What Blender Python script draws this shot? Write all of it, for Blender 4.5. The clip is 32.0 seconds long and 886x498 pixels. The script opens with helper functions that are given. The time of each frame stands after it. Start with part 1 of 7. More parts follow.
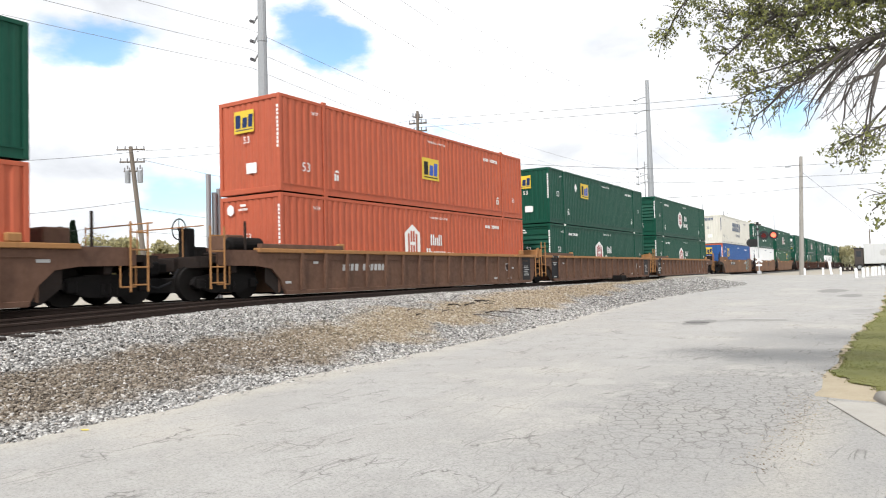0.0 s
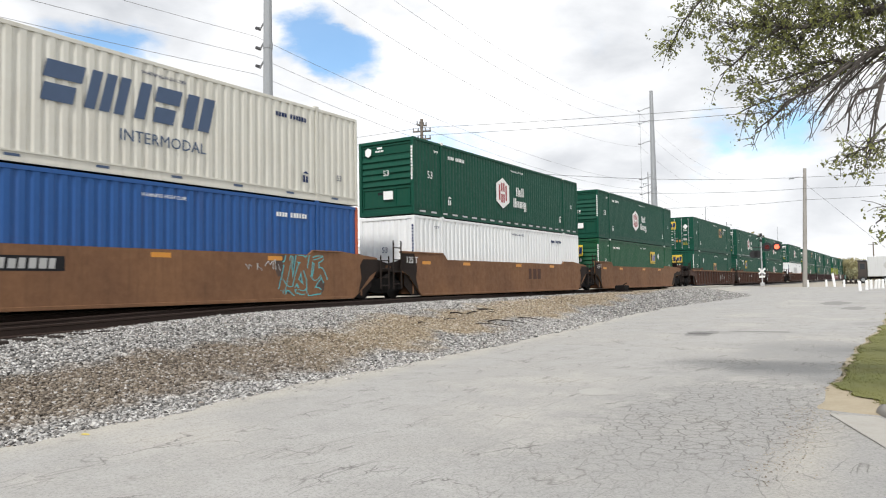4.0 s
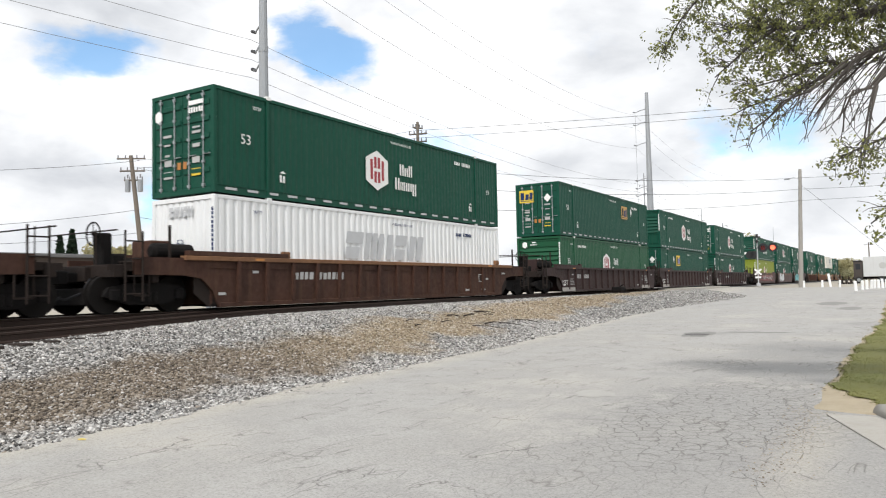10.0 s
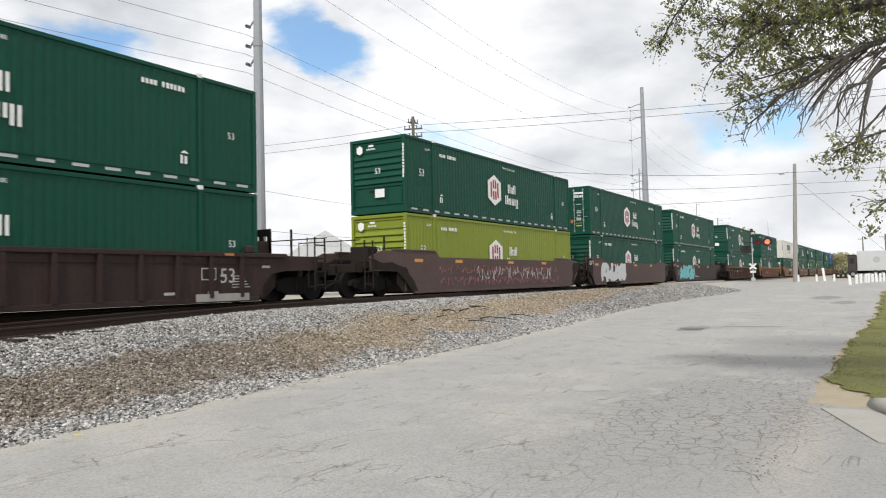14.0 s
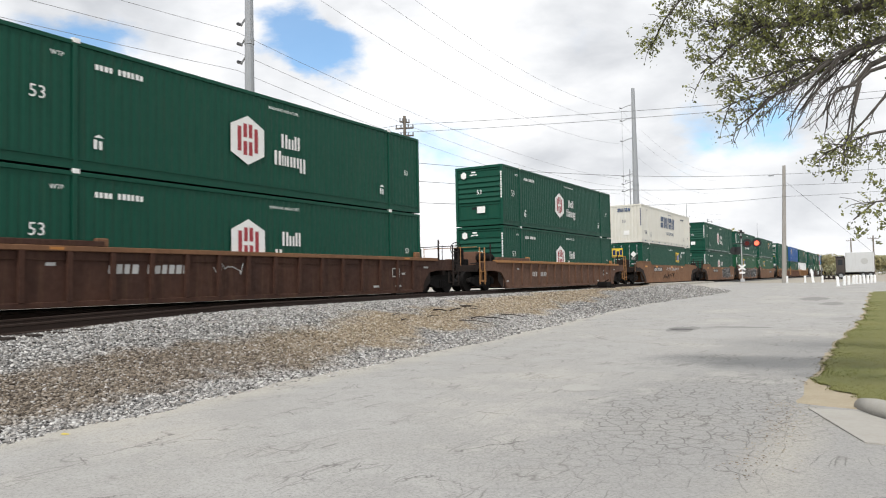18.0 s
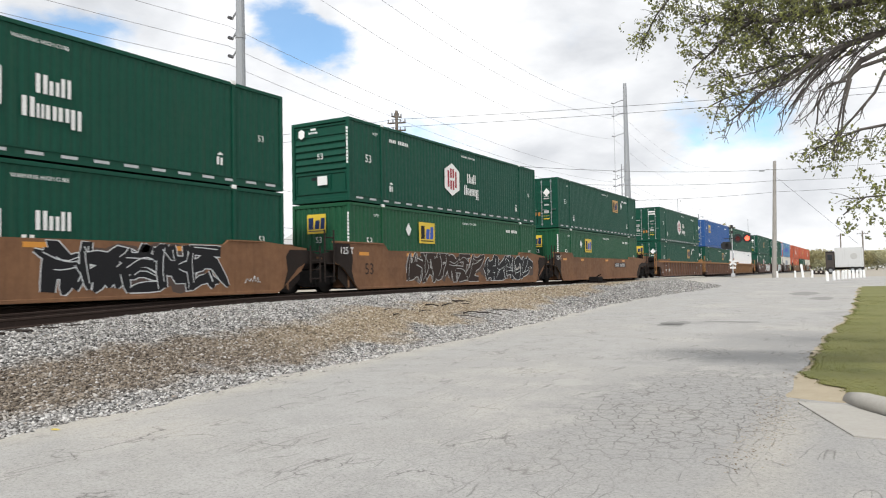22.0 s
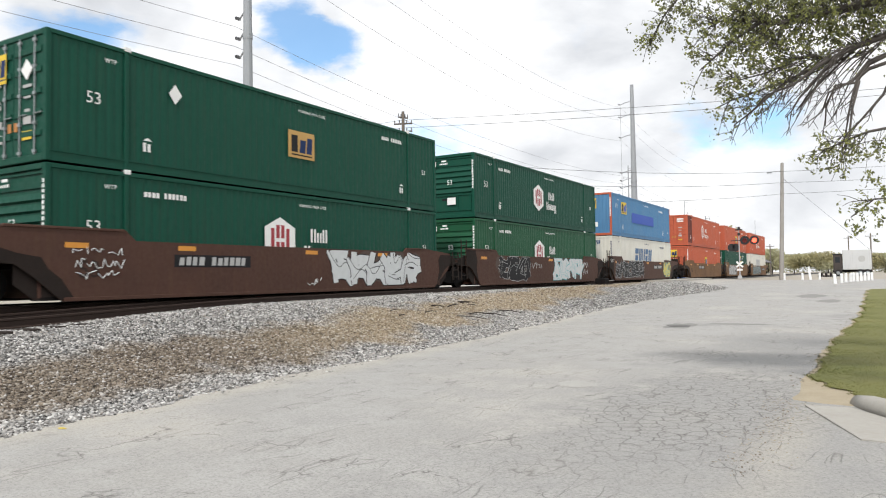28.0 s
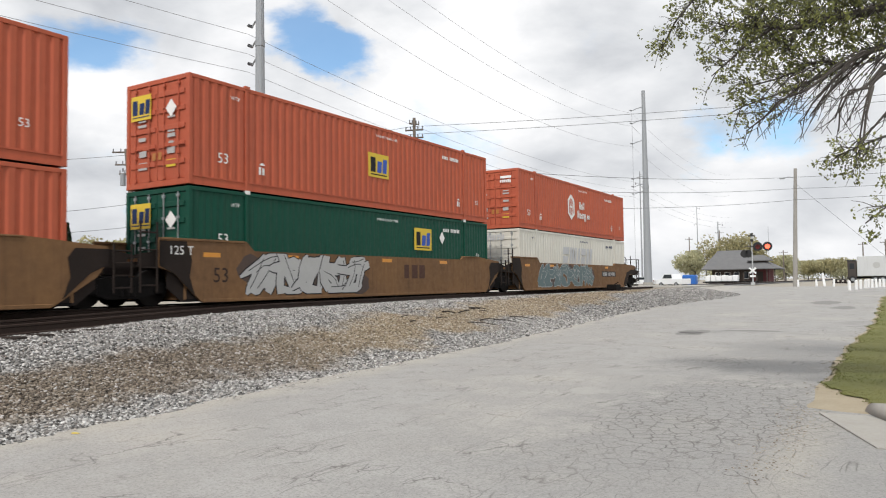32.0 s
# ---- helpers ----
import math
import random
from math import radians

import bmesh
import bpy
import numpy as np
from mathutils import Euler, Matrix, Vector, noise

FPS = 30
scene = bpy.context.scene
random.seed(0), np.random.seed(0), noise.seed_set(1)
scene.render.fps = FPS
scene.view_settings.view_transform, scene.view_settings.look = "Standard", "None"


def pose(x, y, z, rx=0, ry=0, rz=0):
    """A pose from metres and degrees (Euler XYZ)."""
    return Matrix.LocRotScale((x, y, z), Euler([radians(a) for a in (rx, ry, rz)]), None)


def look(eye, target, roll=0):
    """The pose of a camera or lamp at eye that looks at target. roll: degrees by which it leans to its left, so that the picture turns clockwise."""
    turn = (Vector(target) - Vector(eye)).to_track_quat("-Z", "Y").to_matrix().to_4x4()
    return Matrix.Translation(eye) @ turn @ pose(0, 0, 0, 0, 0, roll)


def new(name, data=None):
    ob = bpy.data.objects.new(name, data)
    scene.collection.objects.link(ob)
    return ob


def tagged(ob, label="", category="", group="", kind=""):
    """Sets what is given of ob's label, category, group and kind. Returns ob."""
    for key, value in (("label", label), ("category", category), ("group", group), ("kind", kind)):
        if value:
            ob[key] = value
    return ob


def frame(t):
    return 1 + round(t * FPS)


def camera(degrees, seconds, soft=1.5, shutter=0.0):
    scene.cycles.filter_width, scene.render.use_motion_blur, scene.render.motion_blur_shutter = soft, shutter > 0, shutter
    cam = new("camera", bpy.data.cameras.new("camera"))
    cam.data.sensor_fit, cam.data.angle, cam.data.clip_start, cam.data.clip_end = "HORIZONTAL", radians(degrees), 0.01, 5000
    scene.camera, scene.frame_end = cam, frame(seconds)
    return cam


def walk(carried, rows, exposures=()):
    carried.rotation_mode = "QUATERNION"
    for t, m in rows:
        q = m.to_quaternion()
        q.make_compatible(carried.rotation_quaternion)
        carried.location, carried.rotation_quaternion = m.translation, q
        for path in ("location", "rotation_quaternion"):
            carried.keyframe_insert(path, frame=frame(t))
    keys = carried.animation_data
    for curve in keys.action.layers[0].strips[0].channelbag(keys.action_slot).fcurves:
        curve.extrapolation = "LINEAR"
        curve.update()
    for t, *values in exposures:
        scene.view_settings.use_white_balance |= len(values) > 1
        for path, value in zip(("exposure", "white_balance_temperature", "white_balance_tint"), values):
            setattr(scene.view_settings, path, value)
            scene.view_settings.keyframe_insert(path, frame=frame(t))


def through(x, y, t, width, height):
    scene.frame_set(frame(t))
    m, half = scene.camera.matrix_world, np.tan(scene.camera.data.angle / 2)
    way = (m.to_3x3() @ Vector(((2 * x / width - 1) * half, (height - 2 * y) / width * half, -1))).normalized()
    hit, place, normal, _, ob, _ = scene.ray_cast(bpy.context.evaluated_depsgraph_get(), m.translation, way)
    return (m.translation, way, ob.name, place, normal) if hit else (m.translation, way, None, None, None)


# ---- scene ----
cam = camera(62.55, 32.0, 1.1, 0.08)

# seconds, yaw, pitch, roll of the hand-held camera, which stays on one spot
TURNS = [
    (0, 32.02, 2.13, -1.52), (0.5, 32.00, 2.08, -1.62), (1, 31.95, 2.10, -1.51), (1.5, 32.12, 2.28, -1.54),
    (2, 32.03, 2.21, -1.38), (2.5, 31.94, 2.49, -1.25), (3, 32.23, 2.59, -1.25), (3.5, 32.17, 2.65, -1.15),
    (4, 32.22, 2.77, -0.90), (4.5, 32.24, 2.90, -0.84), (6.5, 32.29, 3.09, -0.86), (7, 32.23, 3.25, -0.90),
    (7.5, 32.29, 3.17, -1.34), (8, 31.97, 3.23, -1.27), (8.5, 31.91, 3.01, -1.22), (9, 31.90, 2.86, -1.28),
    (9.5, 32.00, 2.97, -1.27), (10, 31.95, 2.96, -1.22), (10.5, 31.76, 3.08, -1.18), (11, 31.79, 3.13, -1.17),
    (11.5, 31.77, 2.90, -1.30), (12, 31.74, 2.71, -1.25), (12.5, 31.32, 2.83, -1.17), (13, 31.61, 2.80, -1.11),
    (13.5, 31.56, 2.67, -1.25), (14, 31.61, 2.56, -1.33), (14.5, 31.56, 2.84, -1.25), (16.5, 31.21, 2.69, -1.36),
    (17, 31.21, 2.75, -0.90), (17.5, 31.29, 2.61, -1.10), (18, 30.90, 2.51, -1.08), (18.5, 30.73, 2.37, -0.93),
    (19, 30.94, 2.20, -0.70), (19.5, 30.65, 2.14, -0.82), (20, 30.54, 1.95, -0.75), (20.5, 30.58, 1.98, -0.71),
    (21, 30.26, 1.90, -0.94), (21.5, 30.22, 1.89, -0.95), (22, 30.28, 2.10, -1.08), (22.5, 30.31, 2.32, -0.97),
    (23, 30.45, 2.20, -1.02), (23.5, 30.55, 2.26, -0.93), (24, 30.41, 2.45, -0.57), (24.5, 30.67, 2.53, -0.64),
    (25, 30.53, 2.28, -0.82), (25.5, 30.30, 2.27, -0.68), (27.5, 30.73, 2.07, -0.82), (28, 30.75, 2.18, -0.85),
    (28.5, 30.83, 2.42, -0.74), (29, 30.78, 2.40, -0.80), (29.5, 30.60, 2.34, -0.77), (30, 30.48, 2.24, -0.94),
    (30.5, 30.51, 2.46, -0.86), (31, 30.39, 2.52, -0.93), (31.5, 31.08, 2.55, -0.94), (32, 31.61, 2.67, -0.79)]
EYE_Z = 1.5
walk(cam, [(t, pose(0, 0, EYE_Z, 90 + p, 0, y) @ pose(0, 0, 0, 0, 0, r)) for t, y, p, r in TURNS],
     exposures=[(0, 0.50), (1, 0.48), (2, 0.38), (3, 0.32), (4, 0.25), (7, 0.22), (8, 0.15), (9, 0.12), (10, 0.25), (11, 0.25), (12, 0.18), (13, 0.12), (14, 0.10),
                (17, 0.08), (18, 0.15), (19, 0.13), (20, 0.10), (21, 0.10), (22, 0.22), (23, 0.45), (24, 0.53), (25, 0.50), (25.5, 0.45), (27.5, 0.25), (28, 0.25),
                (29, 0.14), (30, 0.08), (31, 0.03), (32, 0.02)])

# ---------------------------------------------------------------- light
SUN_AZ, SUN_EL = 165.0, 48.0          # compass turn from +Y towards +X, and height, in degrees
sx = math.sin(radians(SUN_AZ)) * math.cos(radians(SUN_EL))
sy = math.cos(radians(SUN_AZ)) * math.cos(radians(SUN_EL))
sz = math.sin(radians(SUN_EL))
sun_data = bpy.data.lights.new("sun", "SUN")
sun_data.energy, sun_data.angle, sun_data.color = 2.75, radians(5.0), (1.0, 0.965, 0.92)
sun = new("sun", sun_data)
sun.matrix_world = look((sx * 60, sy * 60, sz * 60), (0, 0, 0))


def nd(tree, kind, **values):
    n = tree.nodes.new(kind)
    for k, v in values.items():
        if k in n.inputs:
            n.inputs[k].default_value = v
    return n


def wire(tree, a, b):
    tree.links.new(a, b)


def mathn(tree, op, a, b=None, clamp=False):
    n = tree.nodes.new("ShaderNodeMath")
    n.operation, n.use_clamp = op, clamp
    for i, v in enumerate((a, b)):
        if v is None:
            continue
        if isinstance(v, (int, float)):
            n.inputs[i].default_value = v
        else:
            wire(tree, v, n.inputs[i])
    return n.outputs[0]


def ramp(tree, fac, stops, smooth=False):
    n = tree.nodes.new("ShaderNodeValToRGB")
    n.color_ramp.interpolation = "EASE" if smooth else "LINEAR"
    while len(n.color_ramp.elements) < len(stops):
        n.color_ramp.elements.new(0.5)
    for e, (p, c) in zip(n.color_ramp.elements, stops):
        e.position = p
        e.color = (c, c, c, 1) if isinstance(c, (int, float)) else (*c, 1)
    if fac is not None:
        wire(tree, fac, n.inputs[0])
    return n.outputs[0]


def make_sky():
    w = bpy.data.worlds.new("sky")
    scene.world = w
    w.use_nodes = True
    t = w.node_tree
    t.nodes.clear()
    out = t.nodes.new("ShaderNodeOutputWorld")
    sky = t.nodes.new("ShaderNodeTexSky")
    sky.sky_type, sky.sun_disc = "NISHITA", False
    sky.sun_elevation, sky.sun_rotation = radians(SUN_EL), radians(SUN_AZ)
    sky.dust_density, sky.ozone_density = 0.8, 0.3
    blue = nd(t, "ShaderNodeBackground", Strength=0.15)
    clear = t.nodes.new("ShaderNodeMix")
    clear.data_type, clear.blend_type = "RGBA", "MULTIPLY"
    clear.inputs[0].default_value, clear.inputs[7].default_value = 1.0, (0.76, 1.04, 1.18, 1)
    wire(t, sky.outputs[0], clear.inputs[6])
    wire(t, clear.outputs[2], blue.inputs[0])
    co = t.nodes.new("ShaderNodeTexCoord")
    sep = t.nodes.new("ShaderNodeSeparateXYZ")
    wire(t, co.outputs["Generated"], sep.inputs[0])
    flat = t.nodes.new("ShaderNodeMapping")
    flat.inputs["Scale"].default_value = (1.0, 1.0, 2.1)
    wire(t, co.outputs["Generated"], flat.inputs[0])
    big = nd(t, "ShaderNodeTexNoise", Scale=4.2, Detail=9.0, Roughness=0.55, Distortion=0.3)
    wire(t, flat.outputs[0], big.inputs["Vector"])
    shade = nd(t, "ShaderNodeTexNoise", Scale=5.0, Detail=7.0, Roughness=0.52, Distortion=0.2)
    shift = t.nodes.new("ShaderNodeVectorMath")
    shift.operation = "ADD"
    shift.inputs[1].default_value = (7.3, 2.1, 0)
    wire(t, flat.outputs[0], shift.inputs[0])
    wire(t, shift.outputs[0], shade.inputs["Vector"])

    # cloud edges are ragged: places are pushed about before their distance is taken
    fray = nd(t, "ShaderNodeTexNoise", Scale=9.0, Detail=8.0, Roughness=0.6)
    wire(t, flat.outputs[0], fray.inputs["Vector"])
    push = t.nodes.new("ShaderNodeVectorMath")
    push.operation = "MULTIPLY_ADD"
    wire(t, fray.outputs["Color"], push.inputs[0])
    push.inputs[1].default_value, push.inputs[2].default_value = (0.10, 0.10, 0.10), (-0.05, -0.05, -0.05)
    moved = t.nodes.new("ShaderNodeVectorMath")
    moved.operation = "ADD"
    wire(t, co.outputs["Generated"], moved.inputs[0])
    wire(t, push.outputs[0], moved.inputs[1])

    def lobe(direction, width):
        n = t.nodes.new("ShaderNodeVectorMath")
        n.operation = "DISTANCE"
        wire(t, moved.outputs[0], n.inputs[0])
        n.inputs[1].default_value = Vector(direction).normalized()
        d = mathn(t, "DIVIDE", n.outputs["Value"], width)
        return mathn(t, "SUBTRACT", 1.0, d, clamp=True)

    cover = mathn(t, "ADD", mathn(t, "MULTIPLY", big.outputs[0], 1.2), 0.16)
    for direction, width, amount in (((-0.645, 0.70, 0.312), 0.065, 0.62), ((-0.612, 0.735, 0.290), 0.060, 0.60),
                                     ((-0.825, 0.49, 0.285), 0.075, 0.55), ((-0.79, 0.54, 0.30), 0.06, 0.35),
                                     ((-0.789, 0.604, 0.11), 0.075, 0.45), ((-0.75, 0.65, 0.125), 0.06, 0.30),
                                     ((-0.195, 0.966, 0.174), 0.055, 0.30), ((-0.105, 0.978, 0.186), 0.070, 0.40),
                                     ((0.5, -0.5, 0.5), 0.4, 0.5), ((-0.5, -0.6, 0.6), 0.4, 0.5)):
        cover = mathn(t, "SUBTRACT", cover, mathn(t, "MULTIPLY", lobe(direction, width), amount))
    mask = ramp(t, cover, [(0.30, 0.12), (0.64, 1.0)], True)
    grey = mathn(t, "ADD", mathn(t, "MULTIPLY", shade.outputs[0], 1.1), -0.04)
    for direction, width, amount in (((-0.30, 0.92, 0.241), 0.17, 0.14), ((-0.215, 0.946, 0.241), 0.16, 0.10), ((-0.265, 0.91, 0.32), 0.16, 0.03),
                                     ((-0.12, 0.95, 0.28), 0.16, 0.08), ((-0.855, 0.49, 0.162), 0.15, 0.22), ((-0.60, 0.73, 0.345), 0.12, 0.14),
                                     ((-0.82, 0.47, 0.32), 0.12, 0.12), ((-0.465, 0.825, 0.30), 0.18, -0.30), ((-0.55, 0.80, 0.20), 0.15, -0.20),
                                     ((-0.20, 0.975, 0.125), 0.12, -0.24), ((-0.827, 0.514, 0.229), 0.10, -0.25), ((-0.02, 1.0, 0.06), 0.25, 0.14)):
        grey = mathn(t, "ADD", grey, mathn(t, "MULTIPLY", lobe(direction, width), amount))
    tone = ramp(t, grey, [(0.36, (1.03, 1.03, 1.04)), (0.58, (0.80, 0.815, 0.84)), (0.95, (0.40, 0.425, 0.47))])
    clouds = nd(t, "ShaderNodeBackground", Strength=1.0)
    wire(t, tone, clouds.inputs[0])
    mix = t.nodes.new("ShaderNodeMixShader")
    wire(t, mask, mix.inputs[0])
    wire(t, blue.outputs[0], mix.inputs[1])
    wire(t, clouds.outputs[0], mix.inputs[2])
    wire(t, mix.outputs[0], out.inputs[0])


make_sky()

# ---------------------------------------------------------------- materials
MATS = {}


def material(name, color, rough=0.6, metal=0.0, second=None, scale=3.0, amount=0.5, bump=0.0, bump_scale=40.0, grime=0.0,
             streak=0.0, glow=0.0, per_object=0.0, coords="Object", gloss=0.5):
    """Colour varied at two scales, with grime streaks, relief and uneven gloss."""
    if name in MATS:
        return MATS[name]
    m = bpy.data.materials.new(name)
    m.use_nodes = True
    t = m.node_tree
    b = t.nodes["Principled BSDF"]
    b.inputs["Metallic"].default_value = metal
    b.inputs["Specular IOR Level"].default_value = gloss
    co = t.nodes.new("ShaderNodeTexCoord").outputs[coords]
    n1 = nd(t, "ShaderNodeTexNoise", Scale=scale, Detail=6.0, Roughness=0.6)
    n2 = nd(t, "ShaderNodeTexNoise", Scale=scale * 11, Detail=3.0, Roughness=0.6)
    for n in (n1, n2):
        wire(t, co, n.inputs["Vector"])
    second = second or tuple(c * 0.72 for c in color)
    mix = t.nodes.new("ShaderNodeMix")
    mix.data_type = "RGBA"
    mix.inputs[6].default_value, mix.inputs[7].default_value = (*color, 1), (*second, 1)
    f = mathn(t, "ADD", mathn(t, "MULTIPLY", n1.outputs[0], 0.7), mathn(t, "MULTIPLY", n2.outputs[0], 0.3))
    wire(t, ramp(t, f, [(0.5 - 0.22 * amount, 0.0), (0.5 + 0.30, amount)]), mix.inputs[0])
    col = mix.outputs[2]
    if streak:
        mp = t.nodes.new("ShaderNodeMapping")
        mp.inputs["Scale"].default_value = (3.0, 3.0, 0.22)
        wire(t, co, mp.inputs[0])
        n3 = nd(t, "ShaderNodeTexNoise", Scale=2.2, Detail=5.0, Roughness=0.65)
        wire(t, mp.outputs[0], n3.inputs["Vector"])
        mx = t.nodes.new("ShaderNodeMix")
        mx.data_type = "RGBA"
        mx.inputs[7].default_value = (0.10, 0.055, 0.03, 1)
        wire(t, col, mx.inputs[6])
        wire(t, ramp(t, n3.outputs[0], [(0.52, 0.0), (0.8, streak)]), mx.inputs[0])
        col = mx.outputs[2]
    if per_object:
        oi = t.nodes.new("ShaderNodeObjectInfo")
        hs = t.nodes.new("ShaderNodeHueSaturation")
        wire(t, col, hs.inputs["Color"])
        wire(t, mathn(t, "ADD", mathn(t, "MULTIPLY", oi.outputs["Random"], per_object), 1 - per_object / 2), hs.inputs["Value"])
        col = hs.outputs[0]
    wire(t, col, b.inputs["Base Color"])
    wire(t, ramp(t, n2.outputs[0], [(0.3, max(0.0, rough - 0.1)), (0.7, min(1.0, rough + 0.12))]), b.inputs["Roughness"])
    if bump:
        nb = nd(t, "ShaderNodeTexNoise", Scale=bump_scale, Detail=4.0, Roughness=0.6)
        wire(t, co, nb.inputs["Vector"])
        bp = nd(t, "ShaderNodeBump", Strength=min(1.0, bump), Distance=0.02)
        wire(t, nb.outputs[0], bp.inputs["Height"])
        wire(t, bp.outputs[0], b.inputs["Normal"])
    if glow:
        b.inputs["Emission Color"].default_value = (*color, 1)
        b.inputs["Emission Strength"].default_value = glow
    MATS[name] = m
    return m


GREEN = material("green container paint", (0.004, 0.060, 0.037), 0.55, second=(0.004, 0.046, 0.030), scale=0.6, streak=0.10, gloss=0.2)
GREEN2 = material("fresh green container paint", (0.011, 0.078, 0.035), 0.5, second=(0.010, 0.062, 0.031), scale=0.6, streak=0.14, gloss=0.2)
LIME = material("lime green container paint", (0.20, 0.245, 0.022), 0.5, second=(0.16, 0.2, 0.03), scale=0.6, streak=0.2, gloss=0.25)
ORANGE = material("orange container paint", (0.46, 0.105, 0.05), 0.6, second=(0.33, 0.082, 0.052), scale=0.45, amount=0.7, streak=0.40, gloss=0.25)
WHITE = material("white container paint", (0.60, 0.59, 0.53), 0.5, second=(0.50, 0.46, 0.38), scale=0.7, streak=0.22)
WHITE2 = material("plain white container paint", (0.74, 0.75, 0.75), 0.5, second=(0.62, 0.63, 0.63), scale=0.7, streak=0.25)
BLUE = material("blue container paint", (0.022, 0.088, 0.27), 0.55, second=(0.024, 0.07, 0.21), scale=0.6, streak=0.2, gloss=0.25)
SKYBLUE = material("faded blue container paint", (0.075, 0.20, 0.36), 0.55, second=(0.09, 0.19, 0.31), scale=0.6, streak=0.25, gloss=0.25)
DARKEDGE = material("dark seam steel", (0.02, 0.025, 0.025), 0.7)
STEEL = material("galvanised steel", (0.36, 0.38, 0.39), 0.45, metal=0.6, scale=2.0)
M_WHITE = material("white marking paint", (0.78, 0.78, 0.76), 0.6, scale=4.0, amount=0.4)
M_YELLOW = material("yellow marking paint", (0.66, 0.47, 0.035), 0.6, scale=4.0, amount=0.4)
M_OCHRE = material("faded ochre marking paint", (0.50, 0.30, 0.09), 0.6, scale=4.0, amount=0.5)
M_NAVY = material("navy marking paint", (0.012, 0.03, 0.10), 0.6, scale=4.0, gloss=0.2)
M_BLUE = material("blue marking paint", (0.02, 0.08, 0.42), 0.6, scale=4.0)
M_BLACK = material("black marking paint", (0.012, 0.012, 0.014), 0.6, scale=4.0, gloss=0.2)
M_RED = material("dark red marking paint", (0.33, 0.03, 0.04), 0.6, scale=4.0)
M_ORANGE = material("orange reflector", (0.42, 0.17, 0.035), 0.5, scale=4.0)
M_AMBER = material("amber reflector", (0.62, 0.26, 0.03), 0.45, scale=4.0)
M_SWBLUE = material("worn blue marking paint", (0.045, 0.13, 0.28), 0.6, second=(0.14, 0.20, 0.26), scale=5.0, amount=0.7)
M_MAROON = material("dark maroon paint", (0.125, 0.035, 0.028), 0.65, second=(0.09, 0.028, 0.024), scale=0.8, streak=0.3, gloss=0.25)
M_SLATE = material("slate blue marking paint", (0.05, 0.085, 0.16), 0.6, scale=4.0)
M_GREY = material("light grey marking paint", (0.42, 0.42, 0.41), 0.6, scale=4.0)
M_FADED = material("faded grey marking paint", (0.50, 0.51, 0.52), 0.6, scale=4.0, amount=0.6)
M_SILVER = material("silver spray paint", (0.58, 0.60, 0.60), 0.5, scale=5.0, amount=0.6)
M_TEAL = material("teal spray paint", (0.08, 0.42, 0.45), 0.55, scale=5.0, amount=0.6)
M_PINK = material("dull pink spray paint", (0.26, 0.10, 0.10), 0.6, scale=5.0, amount=0.6)
M_PALETEAL = material("pale teal spray paint", (0.42, 0.60, 0.62), 0.55, scale=5.0, amount=0.6)
M_GREYTEAL = material("faded teal spray paint", (0.10, 0.15, 0.155), 0.6, scale=5.0, amount=0.6)
M_DIRTY = material("faded dark stencil paint", (0.035, 0.022, 0.018), 0.7, scale=6.0, amount=0.6, gloss=0.2)
M_DIRTYWHITE = material("dirty white paint", (0.36, 0.34, 0.31), 0.7, scale=4.0, amount=0.8)
M_GOLD = material("yellow spray paint", (0.60, 0.47, 0.08), 0.55, scale=5.0, amount=0.6)
HAZE = material("thin dark overspray", (0.050, 0.034, 0.030), 0.7, second=(0.095, 0.055, 0.036), scale=2.5, amount=0.9)
CAR_BROWN = material("brown well car paint", (0.074, 0.032, 0.019), 0.75, second=(0.024, 0.013, 0.011), scale=0.55, amount=1.0, streak=0.7, bump=0.15, gloss=0.25)
CAR_RUST = material("orange-brown well car paint", (0.245, 0.124, 0.060), 0.75, second=(0.105, 0.054, 0.033), scale=0.5, amount=1.0, streak=0.6, bump=0.15, gloss=0.25)
CAR_UMBER = material("umber well car paint", (0.165, 0.087, 0.054), 0.75, second=(0.058, 0.033, 0.026), scale=0.55, amount=1.0, streak=0.75, bump=0.15, gloss=0.25)
CHORD = material("orange-tan sill paint", (0.33, 0.165, 0.062), 0.7, second=(0.20, 0.095, 0.045), scale=1.2, streak=0.3, bump=0.12, gloss=0.25)
CAR_TAN = material("yellow-brown well car paint", (0.230, 0.122, 0.050), 0.75, second=(0.095, 0.054, 0.032), scale=0.5, amount=1.0, streak=0.75, bump=0.15, gloss=0.25)
CAR_MAROON = material("dark maroon well car paint", (0.034, 0.019, 0.018), 0.65, second=(0.022, 0.014, 0.014), scale=0.8, streak=0.4, bump=0.12, gloss=0.25)
CAR_DARK = material("dark brown well car paint", (0.076, 0.036, 0.025), 0.7, second=(0.036, 0.020, 0.016), scale=0.8, streak=0.5, bump=0.15, gloss=0.25)
CAR_GREY = material("weathered grey-brown well car paint", (0.10, 0.068, 0.062), 0.75, second=(0.06, 0.036, 0.034), scale=0.8, streak=0.5, bump=0.15, gloss=0.25)
# grimy end steel, also the black of plates that stand in for shade
GRIME_SHADE = material("oily dark end steel and shade", (0.018, 0.013, 0.011), 0.8, second=(0.036, 0.024, 0.018), scale=2.0, bump=0.2, gloss=0.2)
TRUCK = material("greasy black cast steel", (0.0065, 0.006, 0.006), 0.85, second=(0.016, 0.012, 0.010), scale=3.0, bump=0.2, gloss=0.15)
WHEEL = material("worn wheel steel", (0.008, 0.007, 0.0065), 0.75, second=(0.018, 0.014, 0.012), scale=5.0, gloss=0.15)
